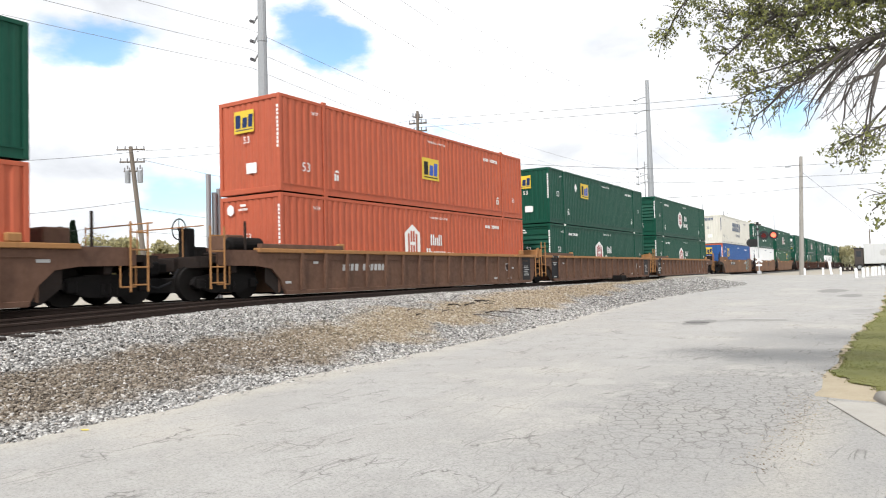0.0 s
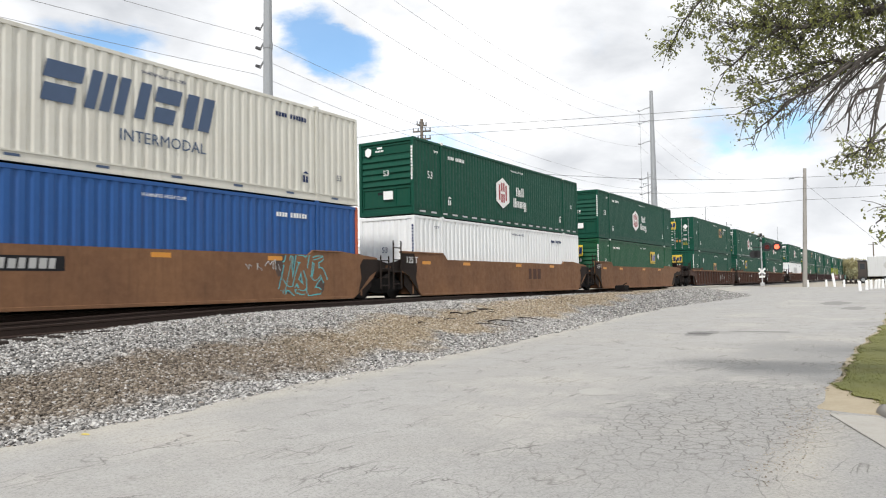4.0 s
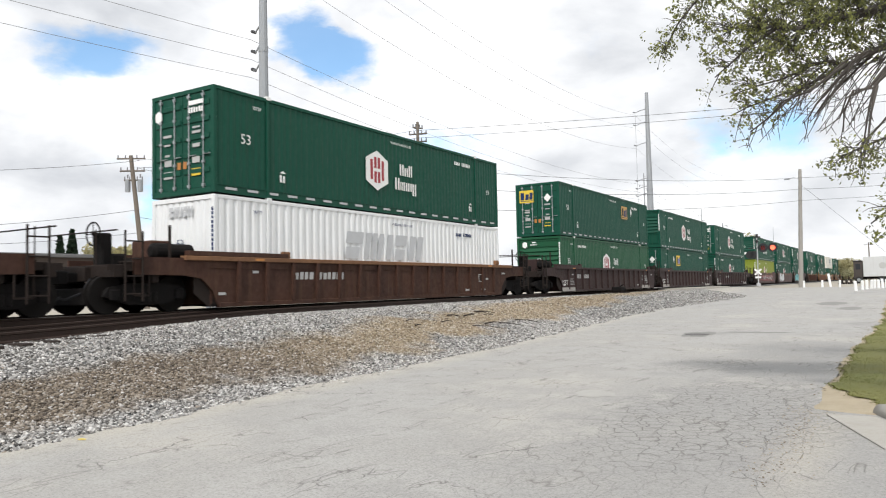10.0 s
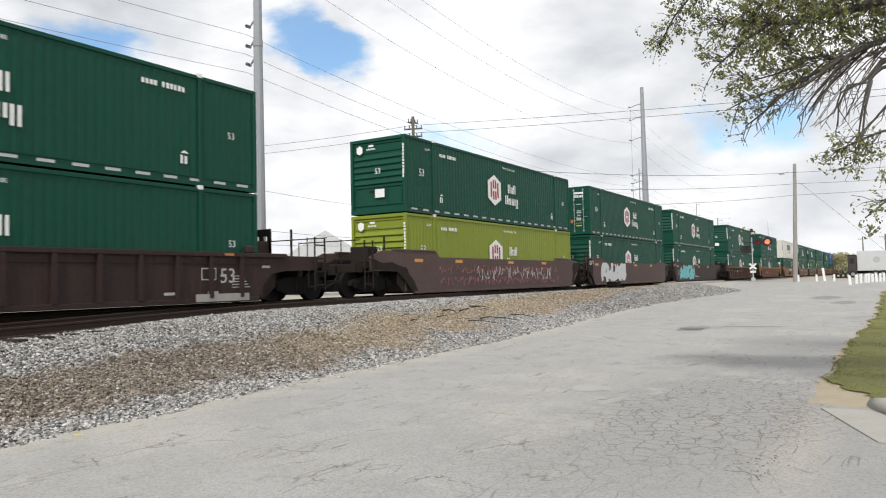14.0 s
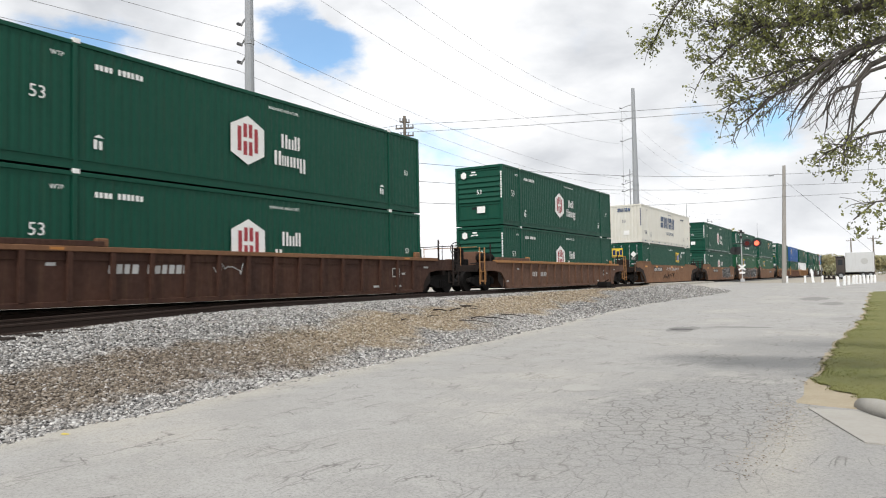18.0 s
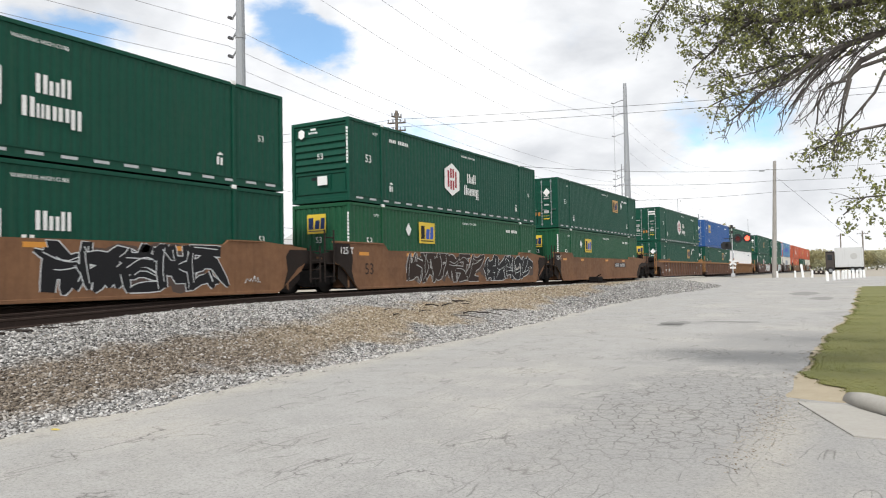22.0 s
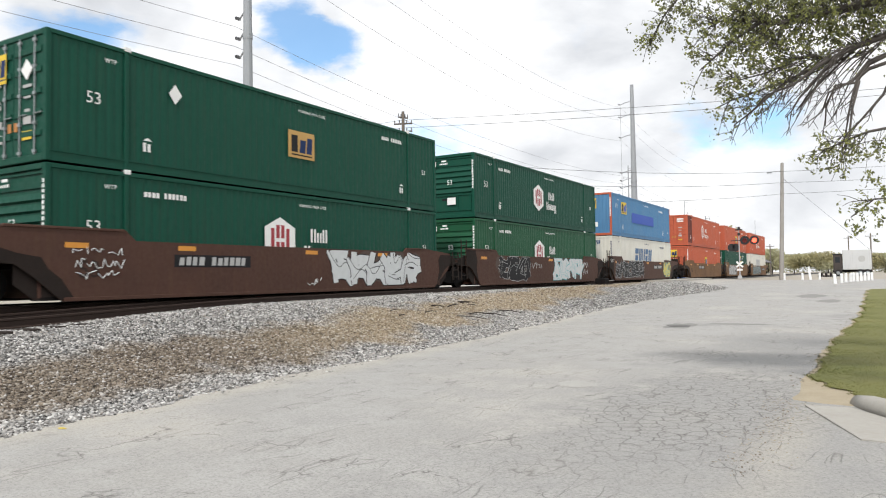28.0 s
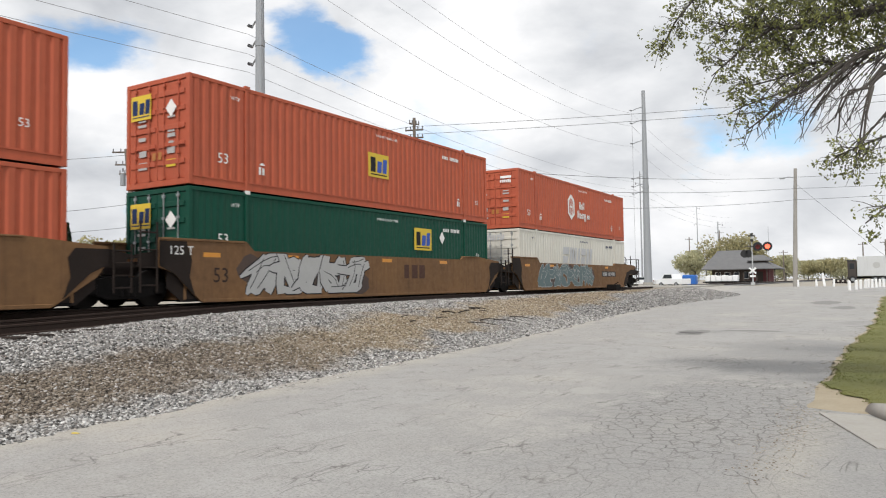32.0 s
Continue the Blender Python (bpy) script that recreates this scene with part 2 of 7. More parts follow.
RAIL_SIDE = material("rusty rail steel", (0.034, 0.021, 0.016), 0.75, second=(0.02, 0.014, 0.011), scale=3.0, bump=0.2, gloss=0.25)
RAIL_TOP = material("worn rail head", (0.16, 0.145, 0.13), 0.42, metal=0.6, second=(0.10, 0.085, 0.075), scale=4.0)
TIE = material("creosoted tie", (0.026, 0.020, 0.017), 0.85, second=(0.05, 0.04, 0.033), scale=4.0, bump=0.4, per_object=0.4, gloss=0.25)


# ---------------------------------------------------------------- mesh helpers
def finish(bm, name, mat, smooth=False):
    me = bpy.data.meshes.new(name)
    bm.to_mesh(me)
    bm.free()
    for m in (mat if isinstance(mat, (list, tuple)) else [mat]):
        me.materials.append(m)
    if smooth:
        for p in me.polygons:
            p.use_smooth = True
    return me


def part(name, bm, mat, parent=None, label="", smooth=False):
    me = bm if isinstance(bm, bpy.types.Mesh) else finish(bm, name, mat, smooth)
    ob = new(name, me)
    ob.parent = parent
    if label:
        ob["label"] = label
    return ob


CACHE, MAKERS = {}, {}


def cached(key, make, mat, smooth=False):
    """One mesh for all alike parts of one material."""
    k = (key, mat.name)
    make = MAKERS.setdefault(key, make) if make is None or key not in MAKERS else make
    if k not in CACHE:
        CACHE[k] = finish(make(), key if isinstance(key, str) else str(key[0]), mat, smooth)
    return CACHE[k]


def empty(name):
    return new(name)


def box(bm, x0, x1, y0, y1, z0, z1, bevel=0.0):
    r = bmesh.ops.create_cube(bm, size=1.0, matrix=Matrix.Translation(((x0 + x1) / 2, (y0 + y1) / 2, (z0 + z1) / 2)) @
                              Matrix.Diagonal((abs(x1 - x0), abs(y1 - y0), abs(z1 - z0), 1)))
    if bevel:
        edges = list({e for v in r["verts"] for e in v.link_edges})
        bmesh.ops.bevel(bm, geom=edges, offset=bevel, segments=1, affect="EDGES")
    return bm


def boxes(items, bevel=0.0):
    bm = bmesh.new()
    for it in items:
        box(bm, *it, bevel=bevel)
    return bm


def rod(bm, a, b, r0, r1=None, seg=8):
    a, b = Vector(a), Vector(b)
    d = b - a
    if d.length < 1e-5:
        return bm
    q = d.to_track_quat("Z", "Y").to_matrix().to_4x4()
    bmesh.ops.create_cone(bm, cap_ends=True, segments=seg, radius1=r0, radius2=r0 if r1 is None else r1, depth=d.length,
                          matrix=Matrix.Translation((a + b) / 2) @ q)
    return bm


def rods(items, r, seg=6):
    bm = bmesh.new()
    for a, b in items:
        rod(bm, a, b, r, seg=seg)
    return bm


def disc(bm, c, r, x0, x1, seg=24):
    return rod(bm, (x0, c[0], c[1]), (x1, c[0], c[1]), r, seg=seg)


def plate(points, x0, x1):
    """An upright plate with the outline points (y, z) between x0 and x1."""
    bm = bmesh.new()
    a = [bm.verts.new((x0, y, z)) for y, z in points]
    b = [bm.verts.new((x1, y, z)) for y, z in points]
    n = len(points)
    bm.faces.new(a)
    bm.faces.new(list(reversed(b)))
    for i in range(n):
        bm.faces.new((a[i], b[i], b[(i + 1) % n], a[(i + 1) % n]))
    bmesh.ops.recalc_face_normals(bm, faces=bm.faces[:])
    return bm


def merge(bm, other):
    me = bpy.data.meshes.new("joined")
    other.to_mesh(me)
    other.free()
    bm.from_mesh(me)
    bpy.data.meshes.remove(me)
    return bm


def put(ob, m):
    ob.matrix_basis = m
    return ob


TEXTS = {}


def text_mesh(words, size, mat):
    """Writing as a thin mesh in the x-y plane, centred."""
    k = (words, size, mat.name)
    if k not in TEXTS:
        cu = bpy.data.curves.new("writing", "FONT")
        cu.body, cu.size, cu.align_x, cu.align_y, cu.extrude, cu.resolution_u = words, size, "CENTER", "CENTER", 0.001, 2
        ob = new("writing", cu)
        bpy.context.view_layer.update()
        me = bpy.data.meshes.new_from_object(ob.evaluated_get(bpy.context.evaluated_depsgraph_get()))
        bpy.data.objects.remove(ob)
        me.materials.clear()
        me.materials.append(mat)
        TEXTS[k] = me
    return TEXTS[k]


ON_SIDE = pose(0, 0, 0, 90, 0, 90)     # writing on a face that looks along +x
ON_END = pose(0, 0, 0, 90, 0, 0)       # writing on a face that looks along -y

# ---------------------------------------------------------------- ground
RAIL_Z, TRACK_X = 1.02, -16.575


def ease(a, b, v):
    k = min(1.0, max(0.0, (v - a) / (b - a)))
    return k * k * (3 - 2 * k)


def road_z(y):
    return 0.70 * ease(8, 64, y)


def road_left(y):
    edge = -7.25 - 0.75 * ease(2, 11, y) - 0.95 * ease(11, 30, y) + 1.2 * ease(31, 45, y) - 5.9 * ease(45.5, 63, y)
    near = 1 - 0.6 * ease(20, 40, y)
    return edge + near * (0.07 * math.sin(y * 1.3) + 0.05 * math.sin(y * 3.7) + 0.10 * noise.noise(Vector((y * 1.1, 7, 0))) + 0.06 * noise.noise(Vector((y * 5.0, 9, 0))))


def road_right(y):
    return 7.0 - 7.9 * ease(8.2, 9.4, y) + 0.35 * ease(15, 26, y) + 9.0 * ease(43.5, 47.5, y) + 0.04 * math.sin(y * 2.1)


def ground_z(x, y):
    """The height of the land: the road climbs to the crossing, the track lies on a bank."""
    r = road_z(y)
    top = 0.855 - 0.20 * (1 - ease(5, 14, y))
    if x < -9.3:
        k = ease(0, 1, (-x - min(-road_left(y), 9.2)) / (13.6 - min(-road_left(y), 9.2)))
        z = r + (top - r) * k
    elif x < road_left(y):
        k = ease(0, 1, (road_left(y) - x) / (13.6 + road_left(y)))
        z = r + (top - r) * k
    else:
        z = r
    if x < -18.6:
        z = z + (0.55 - z) * ease(18.6, 21.5, -x)
    if x > 0.5 and y > 9:
        z += 0.10 * ease(0.5, 4.0, x)
    return z


def sheet(xs, ys, height, mat, name, bounds=None):
    """A grid over the plan; with bounds(y) it is squeezed between two edges."""
    verts, faces = [], []
    for y in ys:
        for u in xs:
            x = u if bounds is None else bounds(y)[0] + (bounds(y)[1] - bounds(y)[0]) * u
            verts.append((x, y, height(x, y)))
    n = len(xs)
    for j in range(len(ys) - 1):
        for i in range(n - 1):
            a = j * n + i
            faces.append((a, a + 1, a + 1 + n, a + n))
    me = bpy.data.meshes.new(name)
    me.from_pydata(verts, [], faces)
    me.materials.append(mat)
    for p in me.polygons:
        p.use_smooth = True
    return new(name, me)


def asphalt_material():
    m = bpy.data.materials.new("old bleached asphalt")
    m.use_nodes = True
    t = m.node_tree
    b = t.nodes["Principled BSDF"]
    co = t.nodes.new("ShaderNodeTexCoord").outputs["Object"]
    stain = nd(t, "ShaderNodeTexNoise", Scale=0.35, Detail=7.0, Roughness=0.65)
    grain = nd(t, "ShaderNodeTexNoise", Scale=48.0, Detail=4.0, Roughness=0.7)
    warp = nd(t, "ShaderNodeTexNoise", Scale=1.7, Detail=4.0, Roughness=0.6)
    for n in (stain, grain, warp):
        wire(t, co, n.inputs["Vector"])
    scl = t.nodes.new("ShaderNodeVectorMath")
    scl.operation = "SCALE"
    scl.inputs["Scale"].default_value = 0.55
    wire(t, warp.outputs["Color"], scl.inputs[0])
    add = t.nodes.new("ShaderNodeVectorMath")
    add.operation = "ADD"
    wire(t, co, add.inputs[0])
    wire(t, scl.outputs[0], add.inputs[1])
    sep = t.nodes.new("ShaderNodeSeparateXYZ")
    wire(t, co, sep.inputs[0])
    stretch = t.nodes.new("ShaderNodeMapping")
    stretch.inputs["Scale"].default_value = (1.0, 0.92, 1.0)
    wire(t, add.outputs[0], stretch.inputs[0])
    slight = t.nodes.new("ShaderNodeVectorMath")
    slight.operation = "SCALE"
    slight.inputs["Scale"].default_value = 0.16
    wire(t, warp.outputs["Color"], slight.inputs[0])
    gentle = t.nodes.new("ShaderNodeVectorMath")
    gentle.operation = "ADD"
    wire(t, co, gentle.inputs[0])
    wire(t, slight.outputs[0], gentle.inputs[1])
    cracks = []
    for scale, wide in ((0.85, 0.010), (5.8, 0.056), (2.3, 0.012)):
        v = t.nodes.new("ShaderNodeTexVoronoi")
        v.feature = "DISTANCE_TO_EDGE"
        v.inputs["Scale"].default_value = scale
        wire(t, (gentle if scale > 5 else stretch).outputs[0], v.inputs["Vector"])
        cracks.append(ramp(t, v.outputs["Distance"], [(0.0, 1.0), (wide, 0.0)]))
    breaks = nd(t, "ShaderNodeTexNoise", Scale=1.4, Detail=3.0, Roughness=0.6)
    wire(t, co, breaks.inputs["Vector"])
    big = mathn(t, "MULTIPLY", cracks[0], ramp(t, breaks.outputs[0], [(0.50, 0.0), (0.60, 0.8)]))
    third = mathn(t, "MULTIPLY", cracks[2], ramp(t, breaks.outputs[0], [(0.53, 0.0), (0.64, 0.6)]))

    def zone(cx, cy, rx, ry, inner):
        """One inside an ellipse of the plan, falling to nothing at its uneven rim."""
        u = mathn(t, "DIVIDE", mathn(t, "ADD", sep.outputs[0], -cx), rx)
        w = mathn(t, "DIVIDE", mathn(t, "ADD", sep.outputs[1], -cy), ry)
        d = mathn(t, "SQRT", mathn(t, "ADD", mathn(t, "MULTIPLY", u, u), mathn(t, "MULTIPLY", w, w)))
        d = mathn(t, "ADD", d, mathn(t, "MULTIPLY", mathn(t, "SUBTRACT", breaks.outputs[0], 0.5), 1.6))
        return ramp(t, d, [(inner, 1.0), (1.0, 0.0)])

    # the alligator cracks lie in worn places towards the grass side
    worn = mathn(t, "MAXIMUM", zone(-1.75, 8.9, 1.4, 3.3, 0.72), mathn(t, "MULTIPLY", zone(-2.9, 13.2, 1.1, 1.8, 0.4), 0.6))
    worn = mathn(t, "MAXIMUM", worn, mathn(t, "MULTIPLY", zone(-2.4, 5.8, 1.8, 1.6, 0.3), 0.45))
    fine = mathn(t, "MULTIPLY", cracks[1], mathn(t, "MULTIPLY", worn, ramp(t, breaks.outputs[0], [(0.30, 0.35), (0.55, 0.9)])))
    # thin wandering cracks that run along the road
    lines = []
    for turn, sx_, sy_, thin in ((0.10, 1.9, 0.34, 0.0050), (-0.30, 2.6, 0.5, 0.0055)):
        mp = t.nodes.new("ShaderNodeMapping")
        mp.inputs["Scale"].default_value = (sx_, sy_, 1.0)
        mp.inputs["Rotation"].default_value = (0, 0, turn)
        wire(t, gentle.outputs[0], mp.inputs[0])
        score = nd(t, "ShaderNodeTexNoise", Scale=1.0, Detail=1.5, Roughness=0.45)
        wire(t, mp.outputs[0], score.inputs["Vector"])
        lines.append(ramp(t, mathn(t, "ABSOLUTE", mathn(t, "SUBTRACT", score.outputs[0], 0.5)), [(0.0, 1.0), (thin, 0.0)]))
    scores = mathn(t, "MULTIPLY", mathn(t, "MAXIMUM", lines[0], lines[1]), ramp(t, breaks.outputs[0], [(0.46, 0.0), (0.56, 0.75)]))
    crack = mathn(t, "MAXIMUM", mathn(t, "MAXIMUM", mathn(t, "MAXIMUM", big, third), fine), mathn(t, "MULTIPLY", scores, 0.8))
    base = ramp(t, stain.outputs[0], [(0.30, (0.250, 0.244, 0.232)), (0.44, (0.325, 0.318, 0.302)), (0.52, (0.300, 0.292, 0.275)), (0.60, (0.346, 0.334, 0.310)), (0.74, (0.372, 0.352, 0.312))])
    # darker over worn places, with the tree's shade coloured in as well
    worn_shaded = t.nodes.new("ShaderNodeMix")
    worn_shaded.data_type = "RGBA"
    worn_shaded.inputs[7].default_value = (0.235, 0.230, 0.222, 1)
    wire(t, base, worn_shaded.inputs[6])
    wire(t, mathn(t, "MULTIPLY", mathn(t, "MAXIMUM", worn, mathn(t, "MAXIMUM", zone(-1.6, 15.0, 1.5, 6.5, 0.35), zone(-1.3, 6.6, 2.4, 4.5, 0.35))), ramp(t, stain.outputs[0], [(0.35, 0.7), (0.65, 0.25)])), worn_shaded.inputs[0])
    # pale sandy dust along the gravel edge and the old seam
    rim = mathn(t, "ADD", mathn(t, "ADD", sep.outputs[0], 7.05), mathn(t, "MULTIPLY", sep.outputs[1], 0.066))
    rim = mathn(t, "ADD", rim, mathn(t, "MULTIPLY", mathn(t, "SUBTRACT", breaks.outputs[0], 0.5), 1.2))
    dust = mathn(t, "MULTIPLY", ramp(t, rim, [(0.05, 0.75), (0.55, 0.0)]), ramp(t, grain.outputs[0], [(0.35, 0.6), (0.6, 1.0)]))
    dusty = t.nodes.new("ShaderNodeMix")
    dusty.data_type = "RGBA"
    dusty.inputs[7].default_value = (0.385, 0.36, 0.31, 1)
    wire(t, worn_shaded.outputs[2], dusty.inputs[6])
    wire(t, mathn(t, "MAXIMUM", dust, mathn(t, "MULTIPLY", zone(-0.75, 7.0, 0.35, 2.6, 0.2), 0.5)), dusty.inputs[0])
    base = dusty.outputs[2]
    speck = t.nodes.new("ShaderNodeMix")
    speck.data_type, speck.blend_type = "RGBA", "MULTIPLY"
    speck.inputs[0].default_value = 1.0
    wire(t, base, speck.inputs[6])
    wire(t, ramp(t, grain.outputs[0], [(0.30, 0.62), (0.46, 0.98), (0.70, 1.20)]), speck.inputs[7])
    dark = t.nodes.new("ShaderNodeMix")
    dark.data_type = "RGBA"
    dark.inputs[7].default_value = (0.075, 0.070, 0.064, 1)
    wire(t, speck.outputs[2], dark.inputs[6])
    wire(t, mathn(t, "MULTIPLY", crack, 0.95), dark.inputs[0])
    wire(t, dark.outputs[2], b.inputs["Base Color"])
    b.inputs["Roughness"].default_value = 0.88
    hgt = mathn(t, "SUBTRACT", mathn(t, "MULTIPLY", grain.outputs[0], 0.35), crack)
    bp = nd(t, "ShaderNodeBump", Strength=0.55, Distance=0.012)
    wire(t, hgt, bp.inputs["Height"])
    wire(t, bp.outputs[0], b.inputs["Normal"])
    return m


def stony_material(name, stops, scale, island=False):
    m = bpy.data.materials.new(name)
    m.use_nodes = True
    t = m.node_tree
    b = t.nodes["Principled BSDF"]
    co = t.nodes.new("ShaderNodeTexCoord").outputs["Object"]
    patch = nd(t, "ShaderNodeTexNoise", Scale=0.42, Detail=5.0, Roughness=0.62)
    wire(t, co, patch.inputs["Vector"])
    # a brown worn strip runs along the middle of the bank, turning to tan further on
    sep = t.nodes.new("ShaderNodeSeparateXYZ")
    wire(t, co, sep.inputs[0])
    off = mathn(t, "ADD", mathn(t, "ADD", sep.outputs[0], 8.75), mathn(t, "MULTIPLY", sep.outputs[1], 0.118))
    off = mathn(t, "ADD", off, mathn(t, "MULTIPLY", mathn(t, "SUBTRACT", patch.outputs[0], 0.5), 4.2))
    strip = ramp(t, mathn(t, "MULTIPLY", mathn(t, "ABSOLUTE", off), 0.5), [(0.30, 1.0), (0.64, 0.0)])
    tan = ramp(t, mathn(t, "MULTIPLY", sep.outputs[1], 0.04), [(0.36, 0.0), (0.55, 1.0)])
    if island:
        rnd = t.nodes.new("ShaderNodeNewGeometry").outputs["Random Per Island"]
        f = rnd
    else:
        v = nd(t, "ShaderNodeTexVoronoi", Scale=scale)
        wire(t, co, v.inputs["Vector"])
        sp = t.nodes.new("ShaderNodeSeparateColor")
        wire(t, v.outputs["Color"], sp.inputs[0])
        f = sp.outputs[0]
        bp = nd(t, "ShaderNodeBump", Strength=1.0, Distance=0.03)
        wire(t, v.outputs["Distance"], bp.inputs["Height"])
        bp.invert = True
        wire(t, bp.outputs[0], b.inputs["Normal"])
    brown = t.nodes.new("ShaderNodeMix")
    brown.data_type = "RGBA"
    wire(t, tan, brown.inputs[0])
    wire(t, ramp(t, f, stops[1]), brown.inputs[6])
    wire(t, ramp(t, f, stops[2]), brown.inputs[7])
    both = t.nodes.new("ShaderNodeMix")
    both.data_type = "RGBA"
    wire(t, strip, both.inputs[0])
    wire(t, ramp(t, f, stops[0]), both.inputs[6])
    wire(t, brown.outputs[2], both.inputs[7])
    wire(t, both.outputs[2], b.inputs["Base Color"])
    b.inputs["Roughness"].default_value = 0.9
    return m


STONES = ([(0.0, (0.035, 0.033, 0.031)), (0.25, (0.165, 0.158, 0.148)), (0.5, (0.29, 0.28, 0.266)), (0.76, (0.41, 0.40, 0.382)), (0.94, (0.62, 0.608, 0.585)), (1.0, (0.24, 0.20, 0.16))],
          [(0.0, (0.055, 0.043, 0.034)), (0.35, (0.155, 0.125, 0.094)), (0.7, (0.235, 0.195, 0.15)), (0.9, (0.31, 0.28, 0.24)), (1.0, (0.45, 0.43, 0.41))],
          [(0.0, (0.11, 0.085, 0.06)), (0.4, (0.28, 0.22, 0.145)), (0.75, (0.37, 0.305, 0.215)), (1.0, (0.50, 0.46, 0.40))])
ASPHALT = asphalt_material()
# bed coloured darker than the stones, so gaps between them look shaded
BED = ([(0.0, (0.06, 0.06, 0.06)), (0.6, (0.16, 0.16, 0.16)), (1.0, (0.32, 0.32, 0.31))], [(0.0, (0.05, 0.04, 0.03)), (1.0, (0.20, 0.155, 0.115))], [(0.0, (0.16, 0.12, 0.08)), (1.0, (0.38, 0.31, 0.21))])
BALLAST = stony_material("ballast bed", BED, 34.0)
PEBBLE = stony_material("ballast stone", STONES, 16.0, True)
EARTH = material("dry grey earth", (0.33, 0.30, 0.25), 0.95, second=(0.22, 0.20, 0.15), scale=0.12, bump=0.5, bump_scale=8.0)
SAND = material("sandy dirt", (0.36, 0.305, 0.215), 0.95, second=(0.20, 0.165, 0.11), scale=2.5, bump=0.4, bump_scale=60.0)
TURF = material("mown grass soil", (0.098, 0.108, 0.022), 0.95, second=(0.185, 0.170, 0.052), scale=0.7, amount=0.9, bump=0.25, bump_scale=50.0)
BLADE = material("grass blade", (0.105, 0.118, 0.024), 0.75, second=(0.19, 0.175, 0.055), scale=0.7, amount=0.9, gloss=0.2)
CONCRETE = material("pale concrete", (0.365, 0.348, 0.315), 0.9, second=(0.25, 0.235, 0.205), scale=1.6, bump=0.3, bump_scale=50.0)


def spread(a, b, n, power=1.0):
    return [a + (b - a) * (i / (n - 1)) ** power for i in range(n)]


def lawn_edge(y):
    wob = 0.16 * noise.noise(Vector((y * 0.8, 0, 0))) + 0.09 * noise.noise(Vector((y * 3.1, 2, 0))) + 0.05 * noise.noise(Vector((y * 9.0, 4, 0)))
    return road_right(y) + 0.10 + wob + (0.62 + 0.35 * noise.noise(Vector((y * 3.3, 11, 0)))) * (1 - ease(9.3, 11.4, y))


def road_surface(x, y):
    return ground_z(x, y) + 0.012 + 0.008 * noise.noise(Vector((x * 0.7, y * 0.7, 3)))


def lay_ground():
    xs = [-3000, -1500, -700, -300, -150, -80, -50, -40, -30, -26] + spread(-23, 12, 71) + [16, 22, 30, 50, 80, 150, 300, 700, 1500, 3000]
    ys = [-3000, -1200, -500, -200, -90, -40, -20] + spread(-10, 100, 111) + [110, 130, 160, 200, 300, 500, 900, 1600, 3000]
    g = sheet(xs, ys, lambda x, y: ground_z(x, y) - 0.07, EARTH, "ground")
    tagged(g, "dry pale earth and gravel ground around the tracks", "ground", kind="structure")
    bx = spread(0, 1, 34)
    by = spread(-25, 20, 91) + spread(20.5, 120, 100) + [140, 180, 260, 400, 700]
    bed = sheet(bx, by, lambda x, y: ground_z(x, y) + 0.02 * noise.noise(Vector((x * 1.4, y * 1.4, 0))), BALLAST, "ballast_bed",
                lambda y: (-20.8, road_left(y) + 0.12))
    tagged(bed, "bank of pale grey and brown crushed stone ballast", "ballast", kind="structure")
    ry = spread(-25, 60, 171) + spread(61, 76, 8)
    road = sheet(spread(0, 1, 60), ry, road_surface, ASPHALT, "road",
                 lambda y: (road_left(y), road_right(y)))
    tagged(road, "old bleached asphalt road with fine cracks", "road", kind="structure")
    cross = sheet(spread(7.4, 60, 20), spread(47.5, 75, 14), lambda x, y: ground_z(x, y) + 0.016, ASPHALT, "side_road")
    tagged(cross, "bleached asphalt side road to the crossing", "road", kind="structure")
    over = sheet(spread(-60, -20.5, 24), spread(56, 72, 10), lambda x, y: ground_z(x, y) + 0.02 + 0.35 * ease(26, 20.5, -x), ASPHALT, "crossing_road")
    tagged(over, "asphalt road beyond the level crossing", "road", kind="structure")
    # lawn to the right, with a worn sandy lip
    lawn = sheet(spread(0, 1, 40), spread(9.42, 44.2, 290), lambda x, y: ground_z(x, y) + 0.042 + 0.010 * noise.noise(Vector((x, y, 0))), TURF, "lawn",
                 lambda y: (lawn_edge(y), 26))
    tagged(lawn, "patchy mown spring grass beside the road", "lawn", kind="structure")
    lip = sheet(spread(0, 1, 14), spread(9.15, 44.2, 300), lambda x, y: ground_z(x, y) + 0.010 + 0.014 * ease(-0.05, 0.25, x - road_right(y)), SAND, "road_shoulder",
                lambda y: (road_right(y) - 0.02 + 0.10 * noise.noise(Vector((y * 1.3, 5, 0))) + 0.07 * noise.noise(Vector((y * 6.3, 5, 0))), road_right(y) + 1.9))
    tagged(lip, "worn sandy strip between asphalt and grass", "shoulder", kind="structure")


